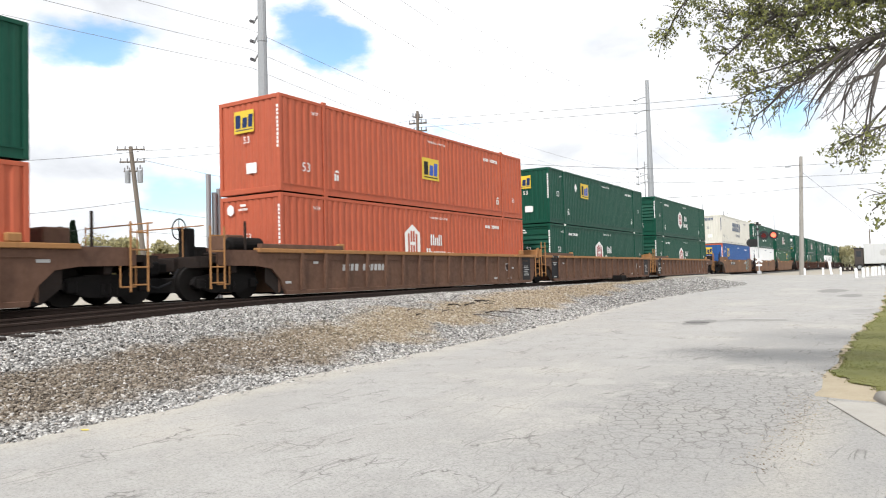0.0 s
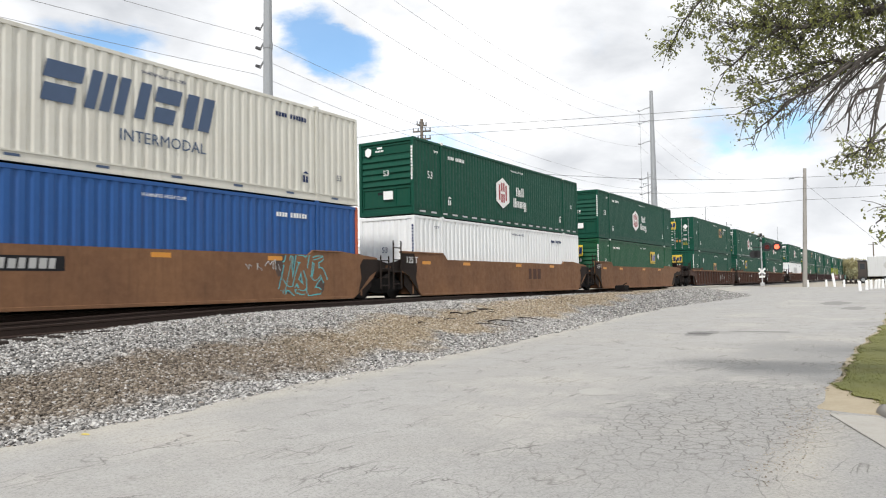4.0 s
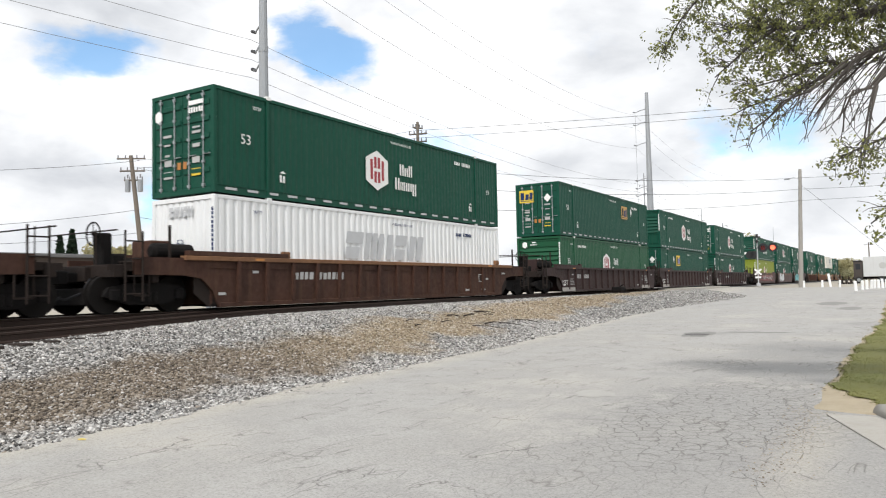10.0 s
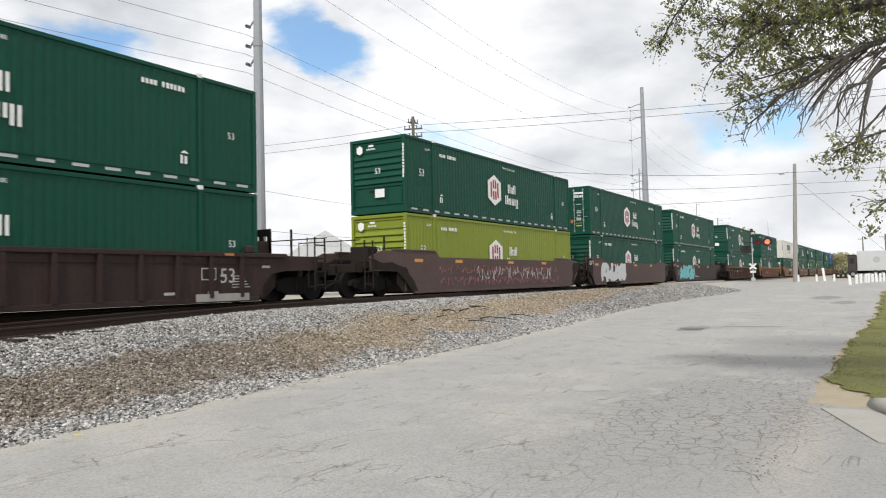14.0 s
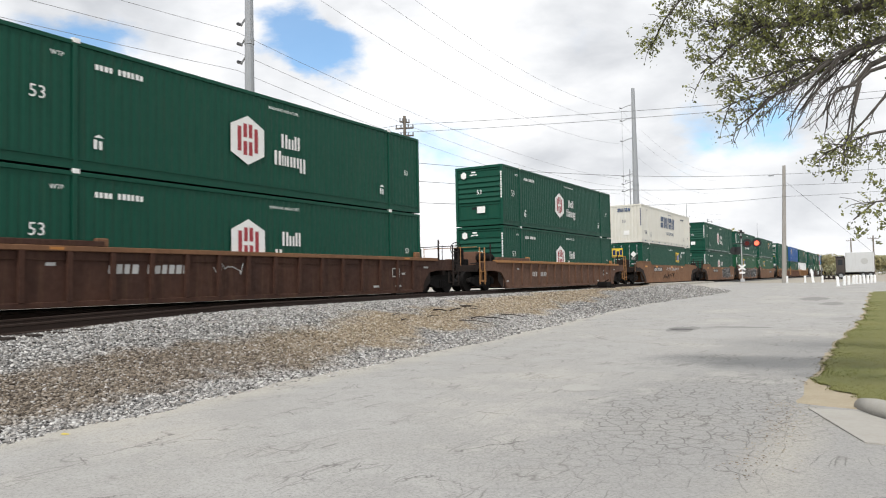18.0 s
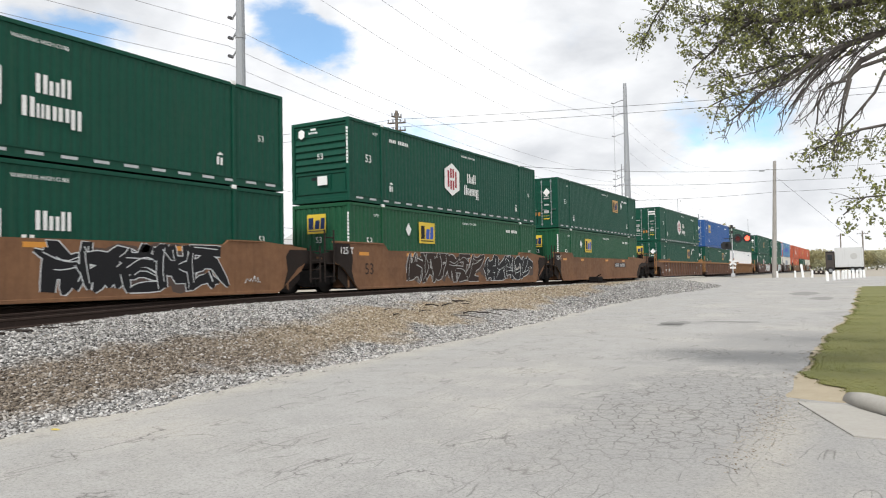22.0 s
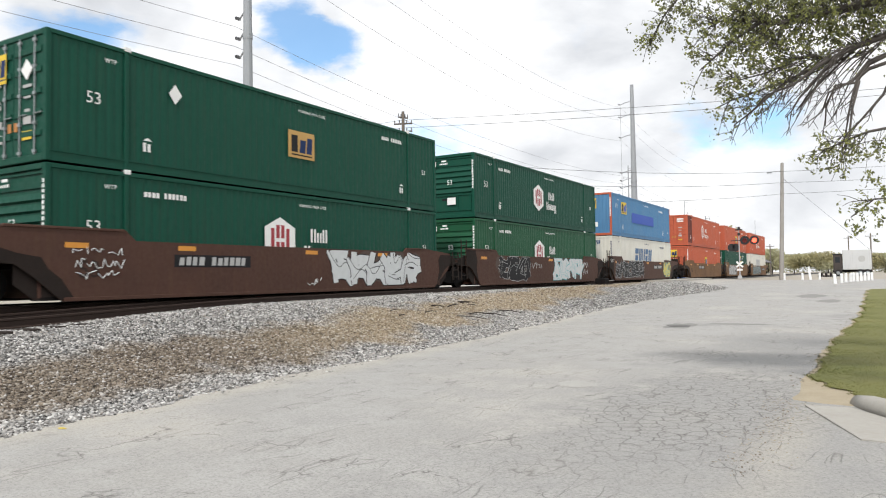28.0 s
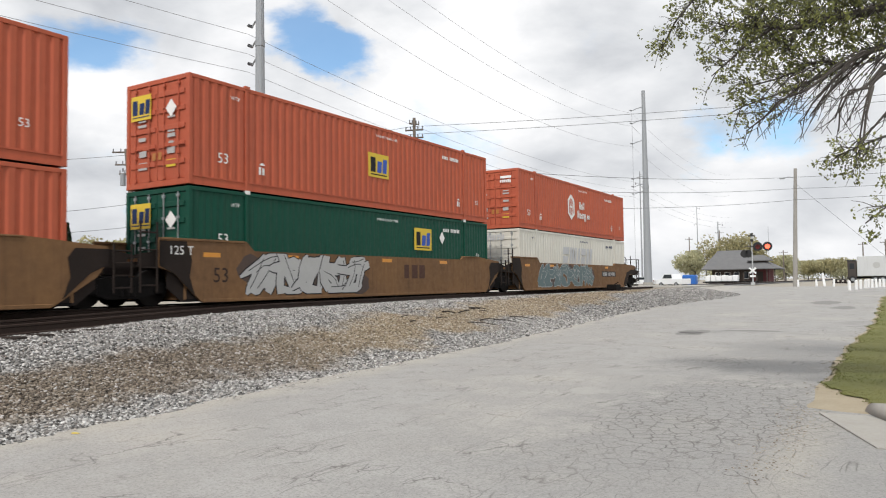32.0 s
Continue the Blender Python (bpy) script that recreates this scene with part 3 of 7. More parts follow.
def stones(name, count, area, size, seed, label, power=1.25):
    """Loose stones strewn over the bank: squashed octahedra, joined."""
    rng = np.random.default_rng(seed)
    base = np.array([(1, 0, 0), (-1, 0, 0), (0, 1, 0), (0, -1, 0), (0, 0, 1), (0, 0, -1)], float)
    tri = np.array([(0, 2, 4), (2, 1, 4), (1, 3, 4), (3, 0, 4), (2, 0, 5), (1, 2, 5), (3, 1, 5), (0, 3, 5)])
    y = area[0] + (area[1] - area[0]) * rng.random(count) ** power
    left = np.where(y > 16, -15.0, np.where(y > 0, -13.2 - 0.1 * y, -12.0))
    steps = np.linspace(area[0], area[1], 600)
    right = np.interp(y, steps, [road_left(float(v)) + 0.06 for v in steps])
    x = left + (right - left) * rng.random(count)
    r = size * (0.45 + 1.15 * rng.random(count) ** 1.6)
    v = base[None] * r[:, None, None] * (0.55 + 0.8 * rng.random((count, 6, 1))) * (0.60 + 0.85 * rng.random((count, 1, 3)))
    a, c = rng.random(count) * 6.28, rng.random(count) * 6.28
    ca, sa, cc, sc = np.cos(a)[:, None], np.sin(a)[:, None], np.cos(c)[:, None], np.sin(c)[:, None]
    vx, vy, vz = v[..., 0], v[..., 1], v[..., 2]
    vx, vy = vx * ca - vy * sa, vx * sa + vy * ca
    vy, vz = vy * cc - vz * sc, vy * sc + vz * cc
    z = np.array([ground_z(float(p), float(q)) for p, q in zip(x, y)]) + r * (0.05 + 0.5 * rng.random(count))
    verts = np.stack([vx + x[:, None], vy + y[:, None], vz * 0.62 + z[:, None]], -1).reshape(-1, 3)
    faces = (tri[None] + 6 * np.arange(count)[:, None, None]).reshape(-1, 3)
    me = bpy.data.meshes.new(name)
    me.vertices.add(len(verts))
    me.vertices.foreach_set("co", verts.ravel())
    me.loops.add(faces.size)
    me.loops.foreach_set("vertex_index", faces.ravel().astype(np.int32))
    me.polygons.add(len(faces))
    me.polygons.foreach_set("loop_start", np.arange(0, faces.size, 3, dtype=np.int32))
    me.update()
    me.materials.append(PEBBLE)
    return tagged(new(name, me), label, "gravel", kind="stuff")


lay_ground()
stones("ballast_stones", 190000, (1.5, 26), 0.0228, 3, "loose pale grey and brown ballast stones beside the track")
stones("ballast_stones_far", 48000, (20, 60), 0.031, 4, "loose pale ballast stones along the bank towards the crossing")

# ---------------------------------------------------------------- tracks
RAIL_OUTLINE = [(-0.075, 0), (0.075, 0), (0.072, 0.018), (0.016, 0.035), (0.012, 0.125), (0.036, 0.140), (0.036, 0.172), (0.028, 0.180),
                (-0.028, 0.180), (-0.036, 0.172), (-0.036, 0.140), (-0.012, 0.125), (-0.016, 0.035), (-0.072, 0.018)]


def rail(points, name, parent, head):
    """A rail along points (x, y, z of its foot)."""
    verts, faces, mats = [], [], []
    n = len(RAIL_OUTLINE)
    for i, p in enumerate(points):
        a, b = Vector(points[max(0, i - 1)]), Vector(points[min(len(points) - 1, i + 1)])
        d = (b - a).normalized()
        s = Vector((d.y, -d.x, 0))
        for u, w in RAIL_OUTLINE:
            verts.append(Vector(p) + s * u + Vector((0, 0, w)))
    for i in range(len(points) - 1):
        for k in range(n):
            faces.append((i * n + k, i * n + (k + 1) % n, (i + 1) * n + (k + 1) % n, (i + 1) * n + k))
            mats.append(1 if 6 <= k <= 8 else 0)
    me = bpy.data.meshes.new(name)
    me.from_pydata(verts, [], faces)
    me.materials.append(RAIL_SIDE)
    me.materials.append(head)
    me.polygons.foreach_set("material_index", mats)
    return part(name, me, None, parent)


def spur(y):
    """The middle of the spur that leaves the main track at the switch and bends towards the road."""
    d = max(0.0, 44.0 - y)
    return TRACK_X + d * d / 520.0


def spur_z(y):
    return RAIL_Z - 0.18 - 0.16 * (1 - ease(5, 15, y))


def lay_tracks():
    main = tagged(empty("main_track"), "straight main railway track with rusty rails on dark ties", "railway track", kind="structure")
    ys = [-760, -520, -340, -220, -140] + spread(-80, 120, 51) + [160, 220, 300, 420, 560, 760]
    for side in (-1, 1):
        rail([(TRACK_X + side * 0.755, y, RAIL_Z - 0.18) for y in ys], "rail", main, RAIL_TOP)
    side_track = tagged(empty("spur_track"), "curved spur track with rusty rails that leaves the main line at a switch", "railway track", kind="structure")
    ys = spread(44, -30, 60)
    for side in (-1, 1):
        pts = []
        for y in ys:
            slope = -2 * max(0.0, 44 - y) / 520.0
            l = math.hypot(1, slope)
            pts.append((spur(y) + side * 0.755 / l, y - side * 0.755 * slope / l, spur_z(y)))
        rail(pts, "rail", side_track, RAIL_SIDE)
    tie = cached("tie", lambda: boxes([(-1.3, 1.3, -0.11, 0.11, -0.17, 0.0)], 0.015), TIE)
    for i in range(110):
        y = -8 + i * 0.52
        put(part("tie", tie, None, main), pose(TRACK_X, y, RAIL_Z - 0.182, 0, 0, random.uniform(-0.6, 0.6)))
    for i in range(80):
        y = -10 + i * 0.52
        put(part("tie", tie, None, side_track), pose(spur(y), y, spur_z(y) - 0.003, 0, 0, math.degrees(math.atan(2 * max(0, 44 - y) / 520))))


lay_tracks()

# ---------------------------------------------------------------- the train: containers
LEN, WID, HEI = 16.154, 2.59, 2.896
HL, HW = LEN / 2, WID / 2


def corrugated(y0, y1, z0, z1, x, pitch, depth, flat=0.5):
    """A corrugated wall sheet in the y-z plane at x, folds upright, proud by depth."""
    bm = bmesh.new()
    n = max(1, round((y1 - y0) / pitch))
    p = (y1 - y0) / n
    pts = [(y0, 0.0)]
    for i in range(n):
        a = y0 + i * p
        pts += [(a + p * 0.12, 0.0), (a + p * 0.30, depth), (a + p * 0.70, depth), (a + p * 0.88, 0.0)]
    pts.append((y1, 0.0))
    lo = [bm.verts.new((x + d, y, z0)) for y, d in pts]
    hi = [bm.verts.new((x + d, y, z1)) for y, d in pts]
    for i in range(len(pts) - 1):
        if pts[i + 1][0] - pts[i][0] > 1e-6:
            bm.faces.new((lo[i], lo[i + 1], hi[i + 1], hi[i]))
    return bm


def mirrored(bm):
    for v in bm.verts:
        v.co.x = -v.co.x
    bmesh.ops.reverse_faces(bm, faces=bm.faces[:])
    return bm


def side_wall(fine):
    p, deep = (0.235, 0.012) if fine else (0.30, 0.032)
    bm = corrugated(-HL + 0.12, -HL + 1.93, 0.24, HEI - 0.10, HW - 0.040, p, deep)
    merge(bm, corrugated(-HL + 2.03, HL - 2.03, 0.24, HEI - 0.10, HW - 0.040, p, deep))
    merge(bm, corrugated(HL - 1.93, HL - 0.12, 0.24, HEI - 0.10, HW - 0.040, p, deep))
    return bm


def channel(inner, outer, inset):
    """The lower side rail: a channel with its web set back between two flanges."""
    bm = bmesh.new()
    rim = [(inner, 0.0), (outer, 0.0), (outer, 0.06), (outer - inset, 0.06), (outer - inset, 0.21), (outer, 0.21), (outer, 0.25), (inner, 0.25)]
    a = [bm.verts.new((x, -HL + 0.12, z)) for x, z in rim]
    b = [bm.verts.new((x, HL - 0.12, z)) for x, z in rim]
    for k in range(8):
        bm.faces.new((a[k], a[(k + 1) % 8], b[(k + 1) % 8], b[k]))
    bm.faces.new(a)
    bm.faces.new(b)
    bmesh.ops.recalc_face_normals(bm, faces=bm.faces[:])
    return bm


def end_frame(s):
    bm = boxes([(-HW, -HW + 0.13, s * HL, s * (HL - 0.12), 0.0, HEI), (HW - 0.13, HW, s * HL, s * (HL - 0.12), 0.0, HEI),
                (-HW + 0.13, HW - 0.13, s * HL, s * (HL - 0.10), HEI - 0.13, HEI), (-HW + 0.13, HW - 0.13, s * HL, s * (HL - 0.10), 0.0, 0.16)], 0.012)
    return bm


def plain_end():
    bm = corrugated(-HW + 0.13, HW - 0.13, 0.16, HEI - 0.13, 0.0, 0.26, 0.030)
    for v in bm.verts:
        d, y, z = v.co
        v.co = (y, -HL + 0.05 - d, z)
    return bm


def ribbed_end():
    """A front wall pressed into level louvre folds below a plain top."""
    return boxes([(-HW + 0.13, HW - 0.13, -HL + 0.07, -HL + 0.09, 0.16, HEI - 0.13)])


def louvre(z):
    w = bmesh.new()
    a = [(-HW + 0.16, -HL + 0.07, z), (HW - 0.16, -HL + 0.07, z), (HW - 0.16, -HL + 0.015, z + 0.05), (-HW + 0.16, -HL + 0.015, z + 0.05),
         (-HW + 0.16, -HL + 0.07, z + 0.20), (HW - 0.16, -HL + 0.07, z + 0.20)]
    v = [w.verts.new(c) for c in a]
    w.faces.new((v[0], v[1], v[2], v[3]))
    w.faces.new((v[3], v[2], v[5], v[4]))
    w.faces.new((v[0], v[3], v[4]))
    w.faces.new((v[1], v[5], v[2]))
    return w


def door_leaf(s):
    x0, x1 = (0.012, HW - 0.135) if s > 0 else (-HW + 0.135, -0.012)
    bm = boxes([(x0, x1, -HL + 0.03, -HL + 0.07, 0.17, HEI - 0.14)])
    for z in (0.62, 1.08, 1.55, 2.02, 2.46):
        box(bm, x0 + 0.05, x1 - 0.05, -HL - 0.004, -HL + 0.03, z - 0.07, z + 0.07, 0.012)
    return bm


def lock_rod(x):
    bm = rods([((x, -HL - 0.005, 0.14), (x, -HL - 0.005, HEI - 0.12))], 0.019)
    for z in (0.22, 0.85, 1.5, 2.1, HEI - 0.22):
        box(bm, x - 0.05, x + 0.05, -HL - 0.03, -HL + 0.02, z - 0.035, z + 0.035)
    rod(bm, (x, -HL - 0.02, 1.05), (x + 0.30, -HL - 0.025, 1.05), 0.014, seg=5)
    return bm


def blocks(count, width, height, seed, slant=0.0, tall=()):
    """A row of plain bars that stands for a line of writing; in the x-y plane, centred."""
    rng = random.Random(seed)
    bm = bmesh.new()
    step = width / count
    for i in range(count):
        if i in tall:
            continue
        x = -width / 2 + i * step
        w = step * rng.uniform(0.62, 0.8)
        h = height * rng.choice((1.0, 1.0, 0.9))
        vs = [bm.verts.new(c) for c in ((x, -height / 2, 0), (x + w, -height / 2, 0), (x + w + slant * h, -height / 2 + h, 0), (x + slant * h, -height / 2 + h, 0))]
        bm.faces.new(vs)
    return bm


def poly(points, z=0.0):
    bm = bmesh.new()
    bm.faces.new([bm.verts.new((x, y, z)) for x, y in points])
    return bm


def hexagon(w, h, z=0.0):
    return poly([(0, -h), (w, -h * 0.56), (w, h * 0.56), (0, h), (-w, h * 0.56), (-w, -h * 0.56)], z)


HEX_BARS = ((-0.50, -0.48, 0.52), (-0.16, -0.62, -0.06), (-0.16, 0.10, 0.66), (0.16, -0.62, -0.06), (0.16, 0.10, 0.66), (0.50, -0.48, 0.52))
SQUARE_BARS = ((-0.46, -0.24, 0.28, 0.52, 0.0), (-0.46, -0.34, 0.94, 0.04, 0.0), (-0.10, -0.24, 0.26, 0.40, 0.04), (0.22, -0.24, 0.24, 0.50, 0.04))


def hex_bars(badge, key, w, h, mat):
    """Upright bars inside the hexagon emblem."""
    for i, (x, lo, hi) in enumerate(HEX_BARS):
        part("emblem_bar", cached((key, i), lambda: poly([(w * (x - 0.11), h * lo), (w * (x + 0.11), h * lo), (w * (x + 0.11), h * hi), (w * (x - 0.11), h * hi)], 0.004), mat), None, badge)


def square_bars(badge, key, size, dark, blue):
    """Plain bars inside the square emblem, two dark and two blue."""
    for i, (x, y, w, h, lean) in enumerate(SQUARE_BARS):
        part("emblem_bar", cached((key, i), lambda: poly([(x * size, y * size), ((x + w) * size, y * size), ((x + w + lean) * size, (y + h) * size), ((x + lean) * size, (y + h) * size)], 0.004),
                                  dark if i < 2 else blue), None, badge)


def emblem_word(z=0.0):
    """Two lines of plain bars in place of a wordmark."""
    bm = bmesh.new()
    for x, y, w, h in ((-0.42, 0.08, 0.27, 0.42), (-0.12, 0.08, 0.24, 0.31), (0.15, 0.08, 0.24, 0.42),
                       (-0.72, -0.46, 0.29, 0.43), (-0.40, -0.46, 0.17, 0.31), (-0.20, -0.46, 0.26, 0.31), (0.09, -0.46, 0.26, 0.31), (0.38, -0.60, 0.26, 0.45)):
        for a, b in ((0.0, 0.36), (0.60, 0.94)):
            merge(bm, poly([(x + w * a, y), (x + w * b, y), (x + w * b, y + h), (x + w * a, y + h)], z))
    return bm


def slanted_word():
    """Slanted bars, stacked or side by side, in place of a haulier's name."""
    bm = bmesh.new()
    k = 0.24

    def bar(x, w, lo, hi):
        merge(bm, poly([(x + k * lo, lo), (x + w + k * lo, lo), (x + w + k * hi, hi), (x + k * hi, hi)]))

    for x, w in ((-2.38, 0.88), (0.36, 0.72)):
        bar(x, w, 0.06, 0.45)
        bar(x + 0.06, w * 0.82, -0.45, -0.06)
    for x, w in ((-1.34, 0.26), (-0.98, 0.26), (-0.62, 0.26), (-0.10, 0.30), (1.26, 0.36), (1.76, 0.36)):
        bar(x, w, -0.45, 0.45)
    return bm


def mark(name, parent, key, make, mat, y, z, end=False, lift=0.0, label=""):
    ob = part(name, cached(key, make, mat), None, parent, label)
    if name in ("serial_number", "wordmark", "symbol"):
        ob["kind"] = "stuff"
    if end:
        return put(ob, Matrix.Translation((y, -HL - 0.006 - lift, z)) @ ON_END)
    return put(ob, Matrix.Translation((HW + 0.006 + lift, y, z)) @ ON_SIDE)


def writing(parent, words, size, mat, y, z, end=False, lift=0.0):
    ob = part("marking", text_mesh(words, size, mat), None, parent)
    ob["kind"] = "stuff"
    if end:
        return put(ob, Matrix.Translation((y, -HL - 0.006 - lift, z)) @ ON_END)
    return put(ob, Matrix.Translation((HW + 0.006 + lift, y, z)) @ ON_SIDE)


STRIPED = (5, 8, 10, 11, 12, 13, 14, 15, 16, 20, 21, 22, 23)   # units whose upper box has reflector strips
COLOURS = {"green": GREEN, "green2": GREEN2, "lime": LIME, "orange": ORANGE, "white": WHITE, "plainwhite": WHITE2, "blue": BLUE, "skyblue": SKYBLUE}
SPOKEN = {"green": "dark green", "green2": "fresh green", "lime": "lime green", "orange": "rust-stained orange", "white": "grimy cream-white",
          "plainwhite": "plain white", "blue": "deep blue", "skyblue": "faded light blue"}


def container(colour, brand, end, upper, seed):
    """A 53-foot box of corrugated steel: walls, frames, rails, posts, doors and painted marks."""
    mat = COLOURS[colour]
    frame_mat = ORANGE if colour in ("blue", "skyblue") and end != "door" else mat
    c = empty("shipping_container")
    fine = colour in ("green", "green2", "lime")
    part("side_wall", cached(("side_wall", fine), lambda: side_wall(fine), mat), None, c)
    part("side_wall", cached(("side_wall_far", fine), lambda: mirrored(side_wall(fine)), mat), None, c)
    part("roof", cached("roof", lambda: boxes([(-HW + 0.02, HW - 0.02, -HL + 0.05, HL - 0.05, HEI - 0.04, HEI - 0.012)]), mat), None, c)
    part("floor", cached("floor", lambda: boxes([(-HW + 0.08, HW - 0.08, -HL + 0.05, HL - 0.05, 0.05, 0.14)]), DARKEDGE), None, c)
    part("end_frame", cached("end_frame", lambda: end_frame(-1), frame_mat), None, c)
    part("end_frame", cached("end_frame_back", lambda: end_frame(1), frame_mat), None, c)
    part("back_wall", cached("back_wall", lambda: boxes([(-HW + 0.13, HW - 0.13, HL - 0.08, HL - 0.05, 0.16, HEI - 0.13)]), mat), None, c)
    for x0, x1 in ((HW - 0.07, HW), (-HW, -HW + 0.07)):
        part("top_rail", cached(("top_rail", x0 > 0), lambda: boxes([(x0, x1, -HL + 0.12, HL - 0.12, HEI - 0.10, HEI)], 0.008), mat), None, c)
        part("bottom_rail", cached(("bottom_rail", x0 > 0), lambda: channel(x0 if x0 > 0 else x1, x1 if x0 > 0 else x0, 0.02 if x0 > 0 else -0.02), mat), None, c)
        for y in (-HL + 1.98, HL - 1.98):
            part("lifting_post", cached(("lifting_post", x0 > 0, y > 0), lambda: boxes([(x0 + 0.005, x1 + 0.004, y - 0.055, y + 0.055, 0.0, HEI + 0.004)], 0.008), mat), None, c)
    for y in (-HL + 2.0, HL - 2.0):
        for x0, x1 in ((HW - 0.09, HW + 0.012), (-HW - 0.012, -HW + 0.09)):
            part("stacking_casting", cached(("stacking_casting", y > 0, x0 > 0), lambda: boxes([(x0, x1, y - 0.09, y + 0.09, HEI - 0.05, HEI + 0.06)], 0.008), M_WHITE if fine else mat), None, c)
    if end == "plain":
        part("end_wall", cached("plain_end", plain_end, mat), None, c)
    elif end == "ribbed":
        wall = part("end_wall", cached("ribbed_end", ribbed_end, mat), None, c)
        for z in (1.10, 1.34, 1.58, 1.82, 2.06):
            part("louvre", cached(("louvre", z), lambda: louvre(z), mat), None, wall)
        for z in (0.34, 1.03, 2.38, 2.70):
            part("ledge", cached(("ledge", z), lambda: boxes([(-HW + 0.15, HW - 0.15, -HL + 0.035, -HL + 0.07, z - 0.025, z + 0.025)]), mat), None, wall)
        for x in (-HW + 0.18, HW - 0.21, 0.42):
            part("panel_rib", cached(("panel_rib", x), lambda: boxes([(x, x + 0.03, -HL + 0.035, -HL + 0.07, 0.365, 1.005)]), mat), None, wall)
        part("data_plate", cached("data_plate", lambda: boxes([(-0.42, -0.12, -HL + 0.060, -HL + 0.069, 0.80, 0.90)]), M_BLACK), None, wall)
    else:
        for s in (-1, 1):
            leaf = part("door", cached(("door", s), lambda: door_leaf(s), mat), None, c)
            for x in (s * 0.30, s * 0.88):
                part("lock_rod", cached(("lock_rod", x), lambda: lock_rod(x), STEEL if colour != "orange" else mat), None, leaf)
            for z, w in ((0.50, 0.36), (0.85, 0.30)):
                part("placard", cached(("placard", s, z), lambda: boxes([(s * 0.58 - w / 2, s * 0.58 + w / 2, -HL - 0.002, -HL + 0.005, z, z + 0.20)]),
                                       M_YELLOW if s > 0 and z < 0.6 else M_GREY), None, leaf)
            for i, (z, w, h) in enumerate(((1.28, 0.30, 0.10), (1.42, 0.26, 0.05), (1.66, 0.34, 0.07), (1.80, 0.30, 0.05), (1.12, 0.20, 0.06))):
                if (i + s + seed) % 3:
                    part("stencil_line", cached(("door_line", s, i), lambda: boxes([(s * 0.60 - w / 2, s * 0.60 + w / 2, -HL - 0.010, -HL - 0.004, z, z + h)]), M_GREY), None, leaf)
            part("hazard_label", cached(("hazard_label", s), lambda: boxes([(s * 0.12 - 0.07, s * 0.12 + 0.07, -HL + 0.004, -HL + 0.012, 0.72, 0.92)]), M_ORANGE), None, leaf)
    ink = M_NAVY if colour in ("white", "plainwhite") else M_WHITE
    if colour == "orange" and end == "door" and seed == 29:
        part("replaced_panel", cached("replaced_panel", lambda: corrugated(-HL + 0.12, -HL + 1.93, 0.24, HEI - 0.10, HW - 0.034, 0.30, 0.032), M_MAROON), None, c, "dark maroon replaced wall panel")
    # marks on the long side
    writing(c, "53ft" if colour == "white" else "53", 0.40, ink, -HL + 1.12, 1.55 if fine else 2.05 if colour in ("blue", "skyblue") else 0.78)
    writing(c, "53", 0.26, ink, HL - 0.95, 1.45 if fine else 0.80)
    writing(c, "WTP", 0.15, ink, -HL + 1.55, 2.50)
    mark("serial_number", c, "serial", lambda: blocks(11, 1.30, 0.14, 5, tall=(4,)), ink, HL - 3.1 if end != "ribbed" else -HL + 3.1, 2.42)
    writing(c, "WARNING HIGH CUBE", 0.125, ink, 0.55, 2.56)
    mark("symbol", c, "symbol", lambda: merge(blocks(2, 0.26, 0.22, 8), poly([(-0.13, 0.16), (0.13, 0.16), (0, 0.24)])), ink, -HL + 2.55, 0.62)
    mark("symbol", c, "symbol", None, ink, HL - 2.5, 0.62)
    if brand == "hub":
        badge = mark("emblem", c, "hexagon", lambda: hexagon(0.64, 0.70), M_WHITE, -0.92, 1.45, label="white hexagon emblem with red bars")
        hex_bars(badge, "hex_bar", 0.64, 0.70, M_RED)
        mark("wordmark", c, "wordmark", emblem_word, M_WHITE, 0.86, 1.36, label="white bars in place of a name")
    elif brand == "hubold":
        badge = mark("emblem", c, "hexagon_tall", lambda: hexagon(0.50, 0.72), M_WHITE, -1.30, 1.53, label="white hexagon emblem")
        hex_bars(badge, "hex_bar_tall", 0.50, 0.72, mat)
        mark("wordmark", c, "wordmark_old", emblem_word, M_WHITE, 0.35, 1.42)
        mark("wordmark", c, "wordmark_tail", lambda: blocks(4, 0.5, 0.24, 2), M_WHITE, 1.40, 1.12)
    elif brand in ("emp", "emp_far", "emp_near", "emp_ochre", "emp_ochre_far"):
        y, z = (2.85, 1.98) if brand.endswith("far") else (-3.05, 2.02) if brand == "emp_near" else (0.05, 1.50)
        badge = mark("emblem", c, "square", lambda: poly([(-0.60, -0.42), (0.60, -0.42), (0.60, 0.42), (-0.60, 0.42)]), M_OCHRE if "ochre" in brand else M_YELLOW, y, z,
                     label="yellow square emblem with dark bars")
        square_bars(badge, "square_bar", 1.0, M_BLACK, M_NAVY if "ochre" in brand else M_BLUE)
        if y != 0.05 or brand == "emp_ochre":
            mark("hazard_diamond", c, "diamond", lambda: poly([(0, -0.26), (0.2, 0), (0, 0.26), (-0.2, 0)]), M_WHITE, {2.85: 4.24, -3.05: -4.4, 0.05: -4.7}[y], 2.1)
    elif brand in ("swift", "swiftgrey", "swiftblue"):
        mark("wordmark", c, "slanted_word", slanted_word, M_SLATE if brand == "swift" else M_SWBLUE if brand == "swiftblue" else M_FADED, -0.11 if brand == "swift" else -0.32, 1.86 if brand == "swift" else 1.74, label="slanted blue bars in place of a name")
        if brand == "swift":
            writing(c, "INTERMODAL", 0.40, M_SLATE, 0.56, 0.95)
